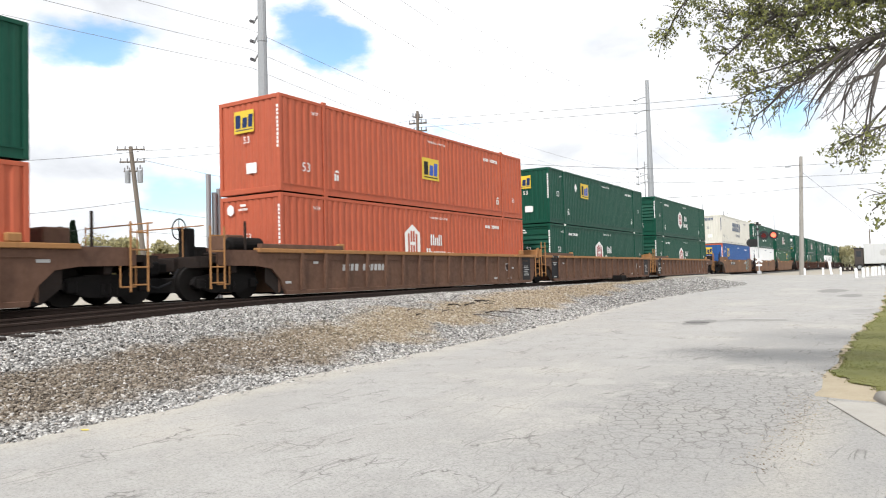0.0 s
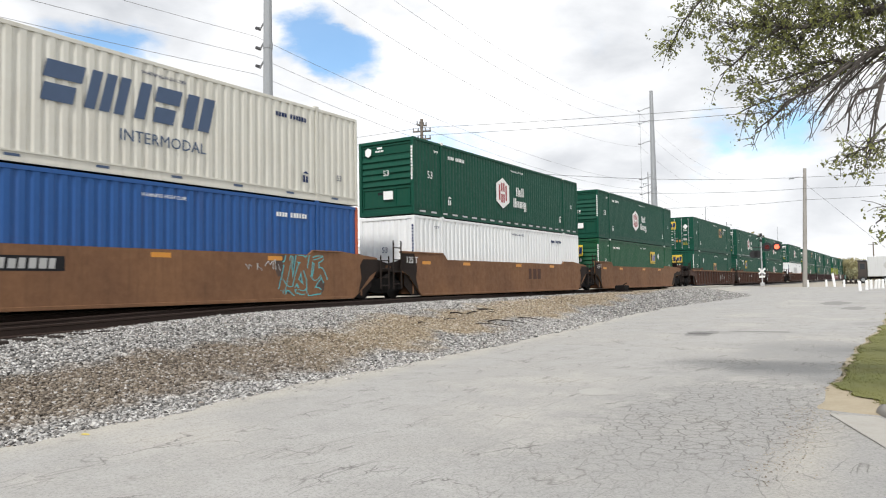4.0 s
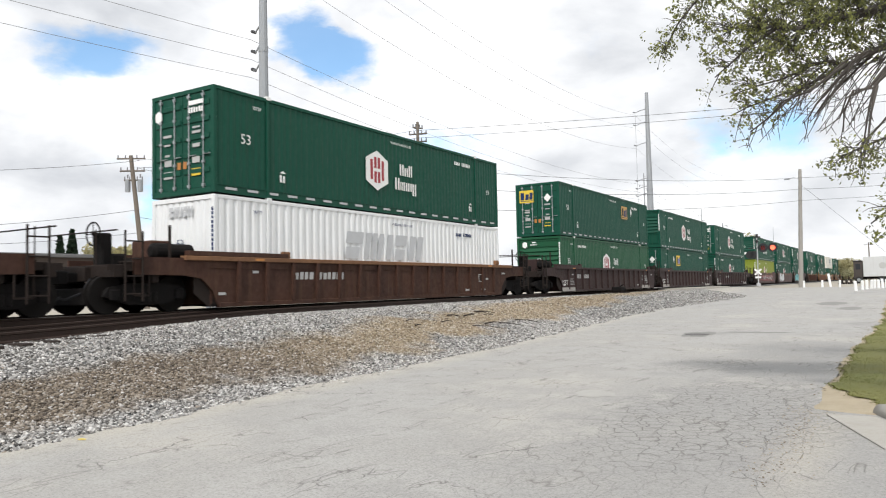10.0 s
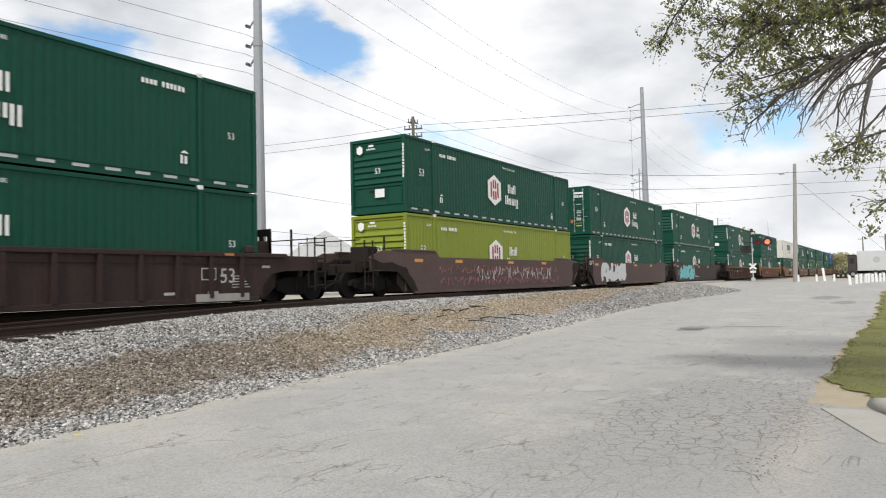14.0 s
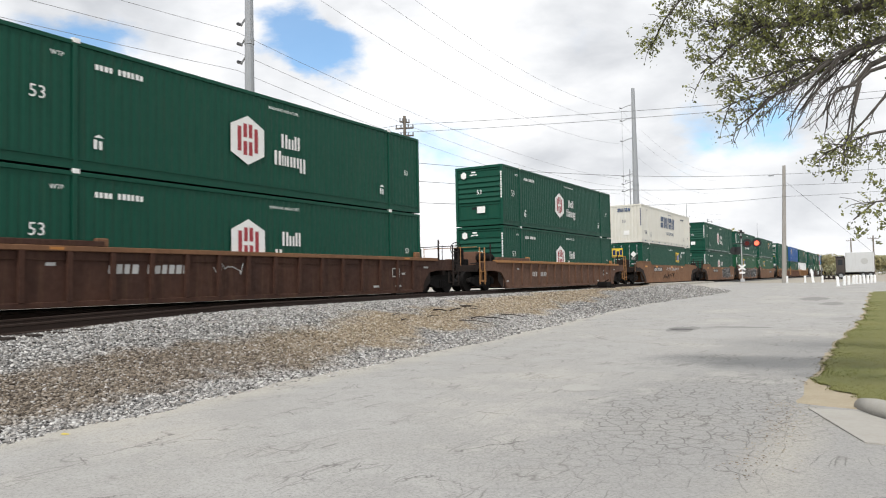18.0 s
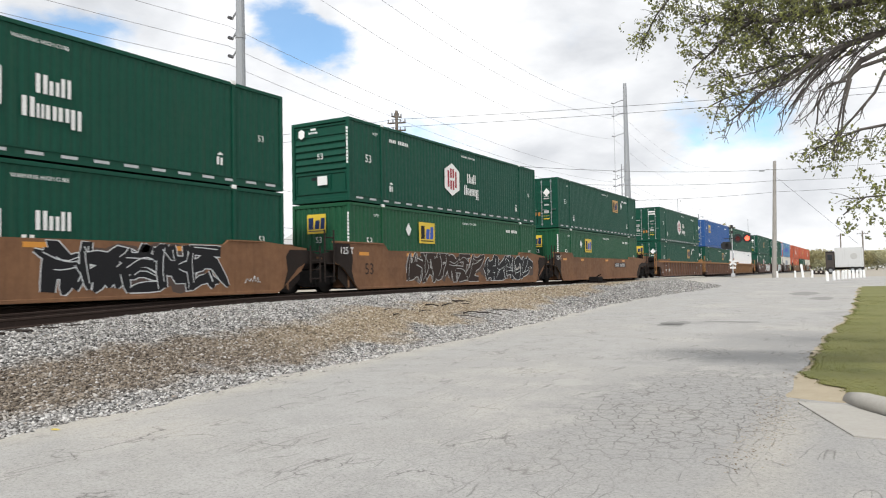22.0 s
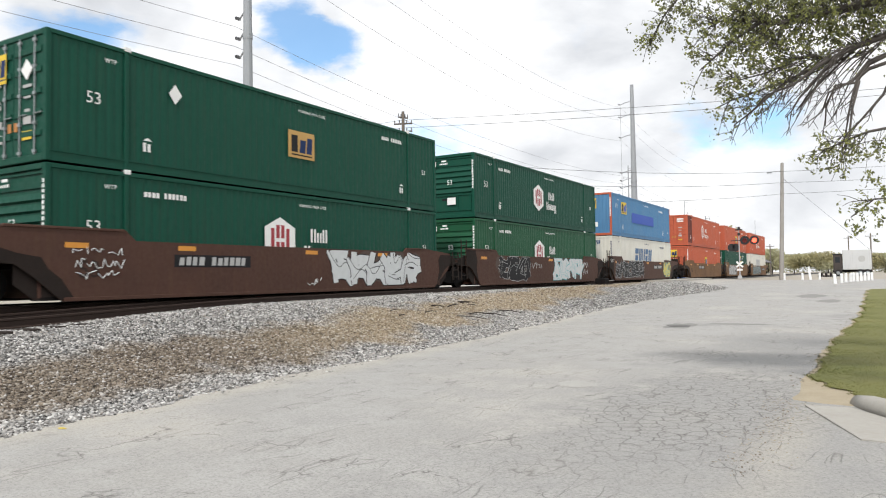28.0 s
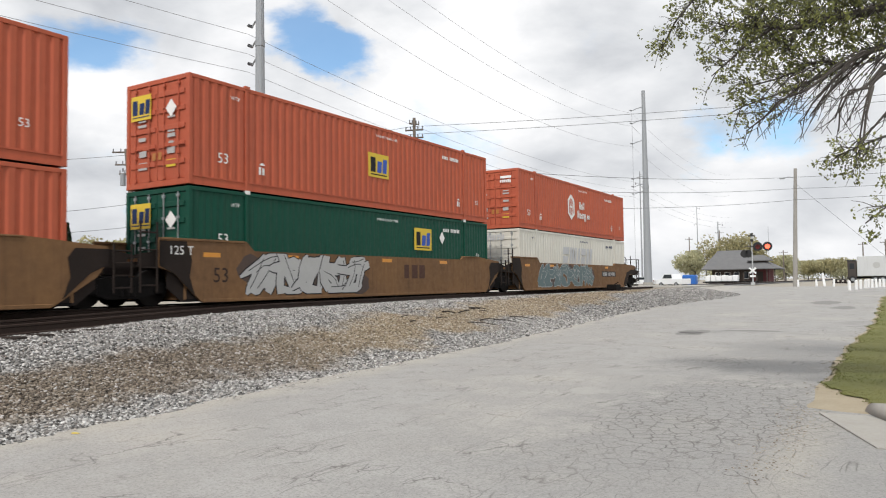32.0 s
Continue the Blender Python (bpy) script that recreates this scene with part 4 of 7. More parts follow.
        for i in range(8):
            mark("vent", c, "vent", lambda: poly([(-0.16, -0.03), (0.16, -0.03), (0.16, 0.03), (-0.16, 0.03)]), M_SLATE, -HL + 1.0 + i * 2.0, 0.14, lift=-0.018)
    elif brand == "empblue":
        badge = mark("emblem", c, "square", None, M_YELLOW, -5.2, 2.0, label="yellow square emblem with dark bars")
        square_bars(badge, "square_bar", 1.0, M_BLACK, M_BLUE)
        if colour == "skyblue":
            mark("painted_band", c, "band", lambda: poly([(-3.0, -0.36), (3.0, -0.36), (3.0, 0.36), (-3.0, 0.36)]), M_BLUE, -0.35, 1.45, label="darker blue painted-over band")
    if seed in STRIPED and fine and upper:
        for i in range(20):
            mark("reflector_strip", c, "strip", lambda: poly([(-0.20, -0.035), (0.20, -0.035), (0.20, 0.035), (-0.20, 0.035)]), M_FADED, -HL + 0.6 + i * 0.79, 0.135, lift=-0.018)
    # marks on the end
    if end != "door":
        writing(c, "53", 0.30, ink, -0.05 if end == "plain" else 0.05, 1.62 if end == "plain" else 1.60, True, 0.02)
        up = mark("serial_number", c, "serial_up", lambda: blocks(11, 1.3, 0.08, 6), ink, HW - 0.07, 1.9, True)
        up.matrix_basis = up.matrix_basis @ pose(0, 0, 0, 0, 0, -90)
        mark("placard", c, "end_placard", lambda: poly([(-0.22, -0.16), (0.22, -0.16), (0.22, 0.16), (-0.22, 0.16)]), M_WHITE, 0.12, 0.76, True, 0.004)
    if brand in ("hub", "hubold"):
        if end != "door":
            mark("emblem", c, "hexagon_small", lambda: hexagon(0.14, 0.18), M_WHITE, -0.80, 2.48, True, 0.02)
            mark("wordmark", c, "small_word", lambda: merge(blocks(6, 0.42, 0.07, 3), poly([(-0.12, 0.09), (0.12, 0.09), (0.12, 0.16), (-0.12, 0.16)])), M_WHITE, -0.25, 2.48, True, 0.02)
        else:
            mark("emblem", c, "hexagon_small", None, M_WHITE, -0.95, 2.28, True, 0.02)
            mark("serial_number", c, "door_serial", lambda: merge(blocks(6, 0.62, 0.15, 4), poly([(-0.3, 0.14), (0.3, 0.14), (0.3, 0.26), (-0.3, 0.26)])), ink, 0.62, 2.30, True, 0.02)
    elif brand.startswith("emp"):
        badge = mark("emblem", c, "square_end", lambda: poly([(-0.42, -0.34), (0.42, -0.34), (0.42, 0.34), (-0.42, 0.34)]), M_YELLOW, -0.62 if end == "door" else -0.15, 2.2, True, 0.025)
        square_bars(badge, "square_bar_end", 0.78, M_NAVY, M_NAVY)
        if end == "door":
            mark("hazard_diamond", c, "diamond_end", lambda: poly([(0, -0.24), (0.22, 0), (0, 0.24), (-0.22, 0)]), M_WHITE, 0.62, 2.05, True, 0.025)
    elif brand.startswith("swift"):
        w = mark("wordmark", c, "slanted_word", None, M_FADED if brand == "swiftgrey" else M_SLATE, 0.0, 2.5, True, 0.02)
        w.scale = (0.22, 0.30, 1)
    shape = {"plain": "corrugated front", "ribbed": "louvred front", "door": "double doors"}[end]
    where = "stacked on another" if upper else "in a well car"
    tagged(c, f"{SPOKEN[colour]} steel container with {shape}, {where}", "shipping container", "containers on the train")
    return c

# ---------------------------------------------------------------- the train: well cars
SX = 1.375                     # outer face of the well sides
A_PITCH, B_PITCH = 19.443, 23.419


def truck(parent, y):
    """A two-axle truck: side frames, four wheels, bolster, springs."""
    t = put(part("truck", cached("truck_bolster", lambda: boxes([(-1.1, 1.1, -0.22, 0.22, 0.38, 0.68), (-0.5, 0.5, -0.5, 0.5, 0.62, 0.76)], 0.03), TRUCK), None, parent,
                 "greasy black two-axle truck"), Matrix.Translation((0, y, 0)))
    for s in (-1, 1):
        def side():
            bm = plate([(-1.15, 0.42), (-1.02, 0.62), (-0.45, 0.72), (0.45, 0.72), (1.02, 0.62), (1.15, 0.42), (0.95, 0.34), (0.45, 0.20), (-0.45, 0.20), (-0.95, 0.34)],
                       s * 0.98, s * 1.10)
            for y0 in (-0.89, 0.89):
                merge(bm, boxes([(s * 0.95, s * 1.16, y0 - 0.13, y0 + 0.13, 0.31, 0.58)], 0.03))
            return bm
        part("side_frame", cached(("side_frame", s), side, TRUCK), None, t)
        part("spring_nest", cached(("spring", s), lambda: boxes([(s * 1.0, s * 1.13, -0.2 + k * 0.17, -0.08 + k * 0.17, 0.24, 0.52) for k in range(3)], 0.03), WHEEL), None, t)
    for yy in (-0.89, 0.89):
        for s in (-1, 1):
            def wheel():
                bm = bmesh.new()
                disc(bm, (yy, 0.457), 0.457, s * 0.69, s * 0.82)
                disc(bm, (yy, 0.457), 0.485, s * 0.66, s * 0.69)
                disc(bm, (yy, 0.457), 0.14, s * 0.82, s * 0.93, 12)
                return bm
            part("wheel", cached(("wheel", s, yy), wheel, WHEEL), None, t)
        # dark boxes added between the wheels to fill see-through gaps like shadow
        part("brake_rigging", cached(("filler", yy), lambda: boxes([(-0.62, 0.62, yy - 0.42, yy - 0.30, 0.22, 0.62), (-0.60, 0.60, yy + 0.30, yy + 0.42, 0.22, 0.62)], 0.02), TRUCK), None, t)
        part("axle", cached(("axle", yy), lambda: disc(bmesh.new(), (yy, 0.457), 0.085, -0.8, 0.8, 10), WHEEL), None, t)
    return t


def ladder(parent, y, z0, z1, mat, rungs=4, x=SX + 0.05, width=0.46):
    l = part("ladder", cached(("ladder_rails", y, z0, z1), lambda: rods([((x, y, z0), (x, y, z1)), ((x, y + width, z0), (x, y + width, z1))], 0.028), mat), None, parent)
    for i in range(rungs):
        z = z0 + (z1 - z0) * (i + 0.4) / rungs
        part("rung", cached(("rung", y, round(z, 3)), lambda: rods([((x, y, z), (x, y + width, z))], 0.019), mat), None, l)
    return l


def ribbon(bm, pts, widths, x, z0, z1):
    """A flat painted stroke along points (y, z), kept between z0 and z1, its corners mitred."""
    last = None
    n = len(pts)
    for i, (y, z) in enumerate(pts):
        a, b = pts[max(0, i - 1)], pts[min(n - 1, i + 1)]
        d = Vector((b[0] - a[0], b[1] - a[1]))
        d = d.normalized() if d.length > 1e-6 else Vector((1, 0))
        k = widths[i]
        pair = [bm.verts.new((SX + x, yy, min(z1, max(z0, zz)))) for yy, zz in ((y - d.y * k, z + d.x * k), (y + d.y * k, z - d.x * k))]
        if last:
            bm.faces.new((last[0], last[1], pair[1], pair[0]))
        last = pair


def rounded(pts, times):
    """Corners cut off so that a stroke bends."""
    for _ in range(times):
        out = [pts[0]]
        for a, b in zip(pts, pts[1:]):
            out += [(a[0] * 0.75 + b[0] * 0.25, a[1] * 0.75 + b[1] * 0.25), (a[0] * 0.25 + b[0] * 0.75, a[1] * 0.25 + b[1] * 0.75)]
        pts = out + [pts[-1]]
    return pts


def spray(parent, seed, y0, y1, z0, z1, fill, style, letters=5, edge=None):
    """Sprayed interlocking strokes in abstract shapes: a dark haze, then outlines, fills and highlights; no letters."""
    rng = random.Random(seed)
    shapes = {"haze": bmesh.new(), "outline": bmesh.new(), "body": bmesh.new(), "strokes": bmesh.new()}
    step, h = (y1 - y0) / letters, z1 - z0
    bend = 2 if style in (1, 3) else 1
    rim = 0.035 if style in (3, 6) else 0.026
    for i in range(letters * 2):                     # overspray round the piece
        cy, cz = rng.uniform(y0, y1), rng.uniform(z0 + 0.25 * h, z1 - 0.25 * h)
        ring = []
        for k in range(14):
            a = 2 * math.pi * k / 14
            r = rng.uniform(0.7, 1.1)
            ring.append(shapes["haze"].verts.new((SX + 0.0022 + 0.00004 * i, cy + step * 0.62 * r * math.cos(a), min(z1 + 0.02, max(z0 - 0.08, cz + h * 0.36 * r * math.sin(a))))))
        shapes["haze"].faces.new(ring)
    count = 0
    for i in range(letters):
        cy = y0 + (i + 0.5) * step
        tilt = rng.uniform(-0.25, 0.45)
        grid = lambda u, v: (cy + (u - 0.5 + tilt * (v - 0.5)) * step * 1.15 + rng.uniform(-0.13, 0.13) * step, z0 + h * (0.06 + 0.88 * v) + rng.uniform(-0.09, 0.09) * h)
        paths = []
        left, right = rng.random() < 0.8, rng.random() < 0.75
        if left:
            paths.append([grid(0.12, 0.0), grid(0.10, 0.5), grid(rng.uniform(0.1, 0.4), 1.0)])
        if right:
            paths.append([grid(0.88, 1.0), grid(0.92, 0.5), grid(rng.uniform(0.6, 0.95), 0.0)])
        for v in rng.sample((0.05, 0.5, 0.95, 0.3, 0.72), 2 if left and right else 3):
            paths.append([grid(0.08, v), grid(0.5, min(1, max(0, v + rng.uniform(-0.22, 0.22)))), grid(0.92, v + rng.uniform(-0.1, 0.1))])
        paths.append([grid(rng.random(), rng.choice((0.0, 1.0))), grid(0.5, 0.5), grid(rng.random(), rng.choice((-0.05, 1.08)))])
        paths.append([grid(-0.15, rng.random()), grid(0.35, rng.random()), grid(0.7, rng.random()), grid(1.2, rng.random())])
        lift = 0.004 + i * 0.0009
        for pts in paths:
            pts = rounded(pts, bend)
            n = len(pts)
            fat = rng.uniform(0.11, 0.18) * min(1.15, step / 0.9)
            taper = rng.random() < 0.5
            wid = [fat * (1.0 - (0.75 * abs(2 * k / (n - 1) - 1) ** 2 if taper else 0.15 * abs(2 * k / (n - 1) - 1))) for k in range(n)]
            count += 1
            ribbon(shapes["outline"], pts, [w + rim for w in wid], lift + 0.00002 * count, z0 - 0.03, z1 + 0.02)
            ribbon(shapes["body"], pts, wid, lift + 0.0005 + 0.00002 * count, z0, z1)
            if rng.random() < 0.45:
                ribbon(shapes["strokes"], [(y + 0.3 * fat, z + 0.25 * fat) for y, z in pts[1:-1]], [0.012] * (n - 2), lift + 0.0009 + 0.00002 * count, z0, z1)
    for key, mat, label in (("haze", HAZE, "thin dark overspray"), ("outline", edge or M_BLACK, "spray-paint outline"), ("body", fill, "spray-painted abstract shapes"),
                            ("strokes", edge or M_BLACK, "thin sprayed strokes")):
        part("graffiti", shapes[key], mat, parent, label)["kind"] = "stuff"


def scrawl(parent, seed, y0, y1, z0, z1, mat, rows=2):
    """Thin sprayed squiggles."""
    rng = random.Random(seed)
    bm = bmesh.new()
    for r in range(rows):
        zc = z1 - (r + 0.5) * (z1 - z0) / rows
        h = (z1 - z0) / rows * 0.42
        y = y0 + rng.uniform(0, 0.2)
        last = None
        while y < y1:
            z = zc + rng.uniform(-h, h)
            if last and rng.random() > 0.12:
                rod(bm, last, (SX + 0.006, y, z), 0.011, seg=4)
            last = (SX + 0.006, y, z)
            y += rng.uniform(0.0, 0.13)
    part("graffiti", bm, mat, parent, "thin sprayed scribble")["kind"] = "stuff"


def well_side(smooth, s, first, last):
    """A side of the well with its raised ends; a coupler end reaches out over the truck."""
    x0, x1 = s * (SX - 0.07), s * SX
    if smooth:
        far = [(7.75, 0.09), (8.35, 0.55), (8.75, 0.84), (9.6, 0.90), (10.3, 0.95), (10.3, 1.40), (9.9, 1.50), (7.1, 1.58)] if last else [(7.75, 0.09), (8.75, 0.72), (9.0, 1.05), (9.0, 1.42), (7.1, 1.58)]
        near = [(-9.7, 1.62), (-10.4, 1.38), (-10.4, 0.92), (-8.75, 0.88), (-8.35, 0.62), (-7.75, 0.09)] if first else [(-9.0, 1.66), (-9.0, 0.95), (-8.55, 0.82), (-7.75, 0.09)]
        pts = far + [(5.8, 1.58), (5.6, 1.44), (-5.9, 1.44), (-6.2, 1.70)] + near
    else:
        far = [(8.0, 0.08), (8.2, 0.50), (8.55, 0.82), (9.1, 0.90), (10.5, 0.92), (10.5, 1.34)] if last else [(8.72, 0.08), (8.95, 0.30), (9.1, 0.62), (9.1, 1.34)]
        near = [(-10.5, 1.34), (-10.5, 0.92), (-9.1, 0.90), (-8.55, 0.82), (-8.2, 0.50), (-8.0, 0.08)] if first else [(-9.1, 1.34), (-9.1, 0.9), (-8.6, 0.86), (-8.25, 0.55), (-8.0, 0.08)]
        pts = far + near
    return plate(pts, x0, x1)


def well_car(style, paint, first, last, seed, marks):
    """One unit of an articulated well car. first/last: it has a coupler end there."""
    c = empty("well_car")
    smooth = style == "smooth"
    rail_mat = CHORD if paint in (CAR_UMBER, CAR_RUST, CAR_TAN) and not smooth else GRIME_SHADE
    trim = {CAR_BROWN: CAR_RUST, CAR_RUST: CAR_TAN, CAR_UMBER: CAR_TAN, CAR_TAN: CAR_TAN}.get(paint, paint)
    for s in (1, -1):
        side = part("well_side", cached(("well_side", smooth, s, first, last), lambda: well_side(smooth, s, first, last), paint), None, c)
        if smooth:
            part("side_foot", cached(("side_foot", s), lambda: boxes([(s * (SX - 0.12), s * (SX + 0.02), -7.7, 7.7, 0.06, 0.15)], 0.01), paint), None, side)
            part("end_cap", cached(("end_cap", s), lambda: boxes([(s * (SX - 0.13), s * (SX + 0.025), -9.0, -6.25, 1.64, 1.70)], 0.01), paint), None, side)
            part("end_cap", cached(("end_cap_far", s), lambda: boxes([(s * (SX - 0.13), s * (SX + 0.025), 5.8, 7.1, 1.54, 1.585)], 0.01), paint), None, side)
        else:
            part("top_chord", cached(("top_chord", s), lambda: boxes([(s * (SX - 0.16), s * (SX + 0.075), -9.1, 9.1, 1.28, 1.40)], 0.012), CHORD if paint in (CAR_UMBER, CAR_RUST, CAR_TAN) else trim), None, side)
            part("bottom_chord", cached(("bottom_chord", s), lambda: boxes([(s * (SX - 0.14), s * (SX + 0.05), -8.0, 8.0, 0.065, 0.19)], 0.012), paint), None, side)
            rib = cached(("rib", s), lambda: plate([(-0.055, 0.19), (0.055, 0.19), (0.055, 1.28), (-0.055, 1.28)], s * SX, s * (SX + 0.085)), paint)
            for i in range(15):
                put(part("rib", rib, None, side), Matrix.Translation((0, -7.35 + i * 1.05, 0)))
            part("end_cap", cached(("end_cap_r", s), lambda: boxes([(s * (SX - 0.12), s * (SX + 0.05), -9.0, -5.45, 1.40, 1.53)], 0.012), paint), None, side)
            for y in (-5.5, 7.7):
                part("guide", cached(("guide", s, y), lambda: boxes([(s * (SX - 0.10), s * (SX + 0.04), y - 0.16, y + 0.16, 1.40, 1.60)], 0.03), CHORD if paint in (CAR_UMBER, CAR_RUST, CAR_TAN) else trim), None, side)
    part("well_floor", cached("well_floor", lambda: boxes([(-SX + 0.07, SX - 0.07, y - 0.5, y + 0.5, 0.09, 0.165) for y in (-7.2, -4, 0, 4, 7.2)] +
                                                   [(-SX + 0.07, -SX + 0.4, -8.2, 8.2, 0.09, 0.165), (SX - 0.4, SX - 0.07, -8.2, 8.2, 0.09, 0.165)]), TRUCK), None, c)
    for s in (-1, 1):
        part("bulkhead", cached(("bulkhead", s), lambda: boxes([(-SX + 0.07, SX - 0.07, s * 8.16, s * 8.24, 0.15, 1.25)]), paint), None, c)
        coupler_end = first if s < 0 else last
        reach = 11.15 if coupler_end else 9.55
        deck = part("end_platform", cached(("end_platform", s, reach), lambda: boxes([(-0.42, 0.42, s * 8.2, s * reach, 0.78, 1.12), (-SX + 0.1, SX - 0.1, s * 8.24, s * 9.0, 1.02, 1.10)] +
                    ([(-SX + 0.06, SX - 0.06, s * 10.75, s * 11.0, 0.86, 1.16), (-1.28, 1.28, s * 9.0, s * 10.8, 1.09, 1.14)] if coupler_end else []), 0.01), GRIME_SHADE), None, c)
        for k in (-1, 1):
            part("end_sill", cached(("end_sill", s, reach, k), lambda: plate([(s * 8.9, 0.92), (s * 9.9, 0.98), (s * reach, 1.02), (s * reach, 1.16), (s * 9.9, 1.20), (s * 8.9, 1.40)],
                                                                             k * (SX - 0.10), k * (SX - 0.075)), GRIME_SHADE), None, deck)
        if coupler_end:
            part("coupler", cached(("coupler", s), lambda: boxes([(-0.12, 0.12, s * 11.0, s * 11.62, 0.74, 1.0), (-0.2, 0.2, s * 11.4, s * 11.68, 0.70, 1.04)], 0.03), TRUCK), None, c)
            part("brake_hose", cached(("brake_hose", s), lambda: rods([((0.5, s * 11.05, 0.85), (0.45, s * 11.25, 0.5)), ((0.45, s * 11.25, 0.5), (0.3, s * 11.55, 0.36)), ((0.3, s * 11.55, 0.36), (0.2, s * 11.72, 0.42))], 0.03), M_BLACK), None, c)
            ladder(c, s * 10.55 - 0.23, 0.30, 1.95, rail_mat, 4)
            part("handrail", cached(("handrail", s), lambda: rods([((-SX, s * 10.95, 1.14), (-SX, s * 10.95, 2.0)), ((SX, s * 10.95, 1.95), (-SX, s * 10.95, 1.95)), ((0.55, s * 10.95, 1.14), (0.55, s * 10.95, 2.0))], 0.018), rail_mat), None, c)
            part("end_post", cached(("end_post", s), lambda: boxes([(SX - 0.13, SX - 0.07, s * 9.45 - 0.03, s * 9.45 + 0.03, 1.1, 2.15)], 0.01), GRIME_SHADE), None, c)
            part("valve_box", cached(("valve_box", s), lambda: boxes([(-0.3, 0.5, s * 9.1 - 0.32, s * 9.1 + 0.32, 1.1, 1.82)], 0.03), GRIME_SHADE if smooth else paint), None, c)
            part("brake_pipe", cached(("brake_pipe", s), lambda: rods([((SX - 0.3, s * 8.4, 1.22), (SX - 0.3, s * 10.7, 1.22)), ((0.75, s * 8.4, 1.3), (0.75, s * 10.4, 1.24))], 0.025), GRIME_SHADE), None, c)
            if (s > 0) == smooth:
                part("brake_stand", cached(("brake_stand", s), lambda: boxes([(0.05, 0.45, s * 10.45, s * 10.72, 1.12, 1.95), (-0.2, 0.5, s * 10.1, s * 10.5, 1.12, 1.45)], 0.04), TRUCK), None, c, "dark hand-brake housing")
                def rim():
                    bm = rods([((0.25, s * 10.68, 1.92), (0.25, s * 10.85, 1.92))], 0.04)
                    for k in range(16):
                        a, b = 2 * math.pi * k / 16, 2 * math.pi * (k + 1) / 16
                        rod(bm, (0.25 + 0.28 * math.cos(a), s * 10.83, 1.92 + 0.28 * math.sin(a)), (0.25 + 0.28 * math.cos(b), s * 10.83, 1.92 + 0.28 * math.sin(b)), 0.02, seg=5)
                        if k % 4 == 0:
                            rod(bm, (0.25, s * 10.83, 1.92), (0.25 + 0.28 * math.cos(a), s * 10.83, 1.92 + 0.28 * math.sin(a)), 0.012, seg=5)
                    return bm
                part("brake_wheel", cached(("brake_wheel", s), rim, TRUCK), None, c)
                def tank():
                    bm = rod(bmesh.new(), (0.75, s * 8.45, 1.52), (0.75, s * 9.55, 1.52), 0.21, seg=16)
                    for k in (8.45, 9.55):
                        rod(bm, (0.75, s * k, 1.52), (0.75, s * (k + (0.08 if k > 9 else -0.08)), 1.52), 0.21, 0.12, seg=16)
                    return bm
                part("air_reservoir", cached(("air_reservoir", s), tank, TRUCK), None, c, "dark cylindrical air reservoir")
                part("reservoir_cradle", cached(("reservoir_cradle", s), lambda: boxes([(0.5, 1.0, s * 8.65 - 0.04, s * 8.65 + 0.04, 1.08, 1.36)], 0.01), GRIME_SHADE), None, c)
                part("reservoir_cradle", cached(("reservoir_cradle_outer", s), lambda: boxes([(0.5, 1.0, s * 9.35 - 0.04, s * 9.35 + 0.04, 1.08, 1.36)], 0.01), GRIME_SHADE), None, c)
            part("brake_cylinder", cached(("brake_cylinder", s), lambda: rod(bmesh.new(), (-0.45, s * 9.3, 1.24), (-0.45, s * 10.1, 1.24), 0.15, 0.13, 12), TRUCK), None, c)
            part("side_step", cached(("side_step", s), lambda: rods([((SX - 0.02, s * 10.1, 0.95), (SX - 0.02, s * 10.1, 0.42)), ((SX - 0.02, s * 10.1, 0.42), (SX - 0.02, s * 10.5, 0.42)), ((SX - 0.02, s * 10.5, 0.42), (SX - 0.02, s * 10.5, 0.95))], 0.022), rail_mat), None, c)
            part("cross_brace", cached(("cross_brace", s), lambda: boxes([(-SX + 0.1, SX - 0.1, s * 9.75, s * 9.95, 0.72, 1.02)], 0.02), GRIME_SHADE), None, c)
            if paint == CAR_MAROON and s > 0 and not smooth:
                def holed():
                    bm = boxes([(x0, x1, 9.30, 9.36, z0, z1) for x0, x1, z0, z1 in ((-0.55, 0.55, 1.10, 1.34), (-0.55, 0.55, 1.52, 1.80), (-0.55, 0.55, 1.98, 2.2), (-0.55, -0.42, 1.34, 1.98),
                                                                                  (-0.24, -0.09, 1.34, 1.98), (0.09, 0.24, 1.34, 1.98), (0.42, 0.55, 1.34, 1.98))])
                    return bm
                part("slotted_plate", cached("slotted_plate", holed, GRIME_SHADE), None, c, "dark upright plate with holes through it")
        else:
            if not smooth and s < 0:
                part("end_bulkhead", cached("end_bulkhead", lambda: boxes([(-0.9, SX - 0.2, -9.12, -9.0, 1.08, 1.70)], 0.02), rail_mat), None, c)
                part("end_bracket", cached("end_bracket", lambda: plate([(-9.5, 1.08), (-9.15, 1.08), (-9.15, 1.78), (-9.32, 1.78)], SX - 0.34, SX - 0.26), rail_mat), None, c)
            ladder(c, s * 9.35 - 0.23, 0.35, 2.05 if s < 0 else 1.5, rail_mat, 4)
        # dark plates added inside the sides; they blacken the arches like shade
        for k in (-1, 1):
            part("gusset", cached(("gusset", s, k), lambda: plate([(s * 8.75, 0.95), (s * 8.75, 0.45), (s * 8.3, 0.10), (s * 7.6, 0.10), (s * 7.6, 0.95)], k * (SX - 0.10), k * (SX - 0.078)), GRIME_SHADE), None, c)
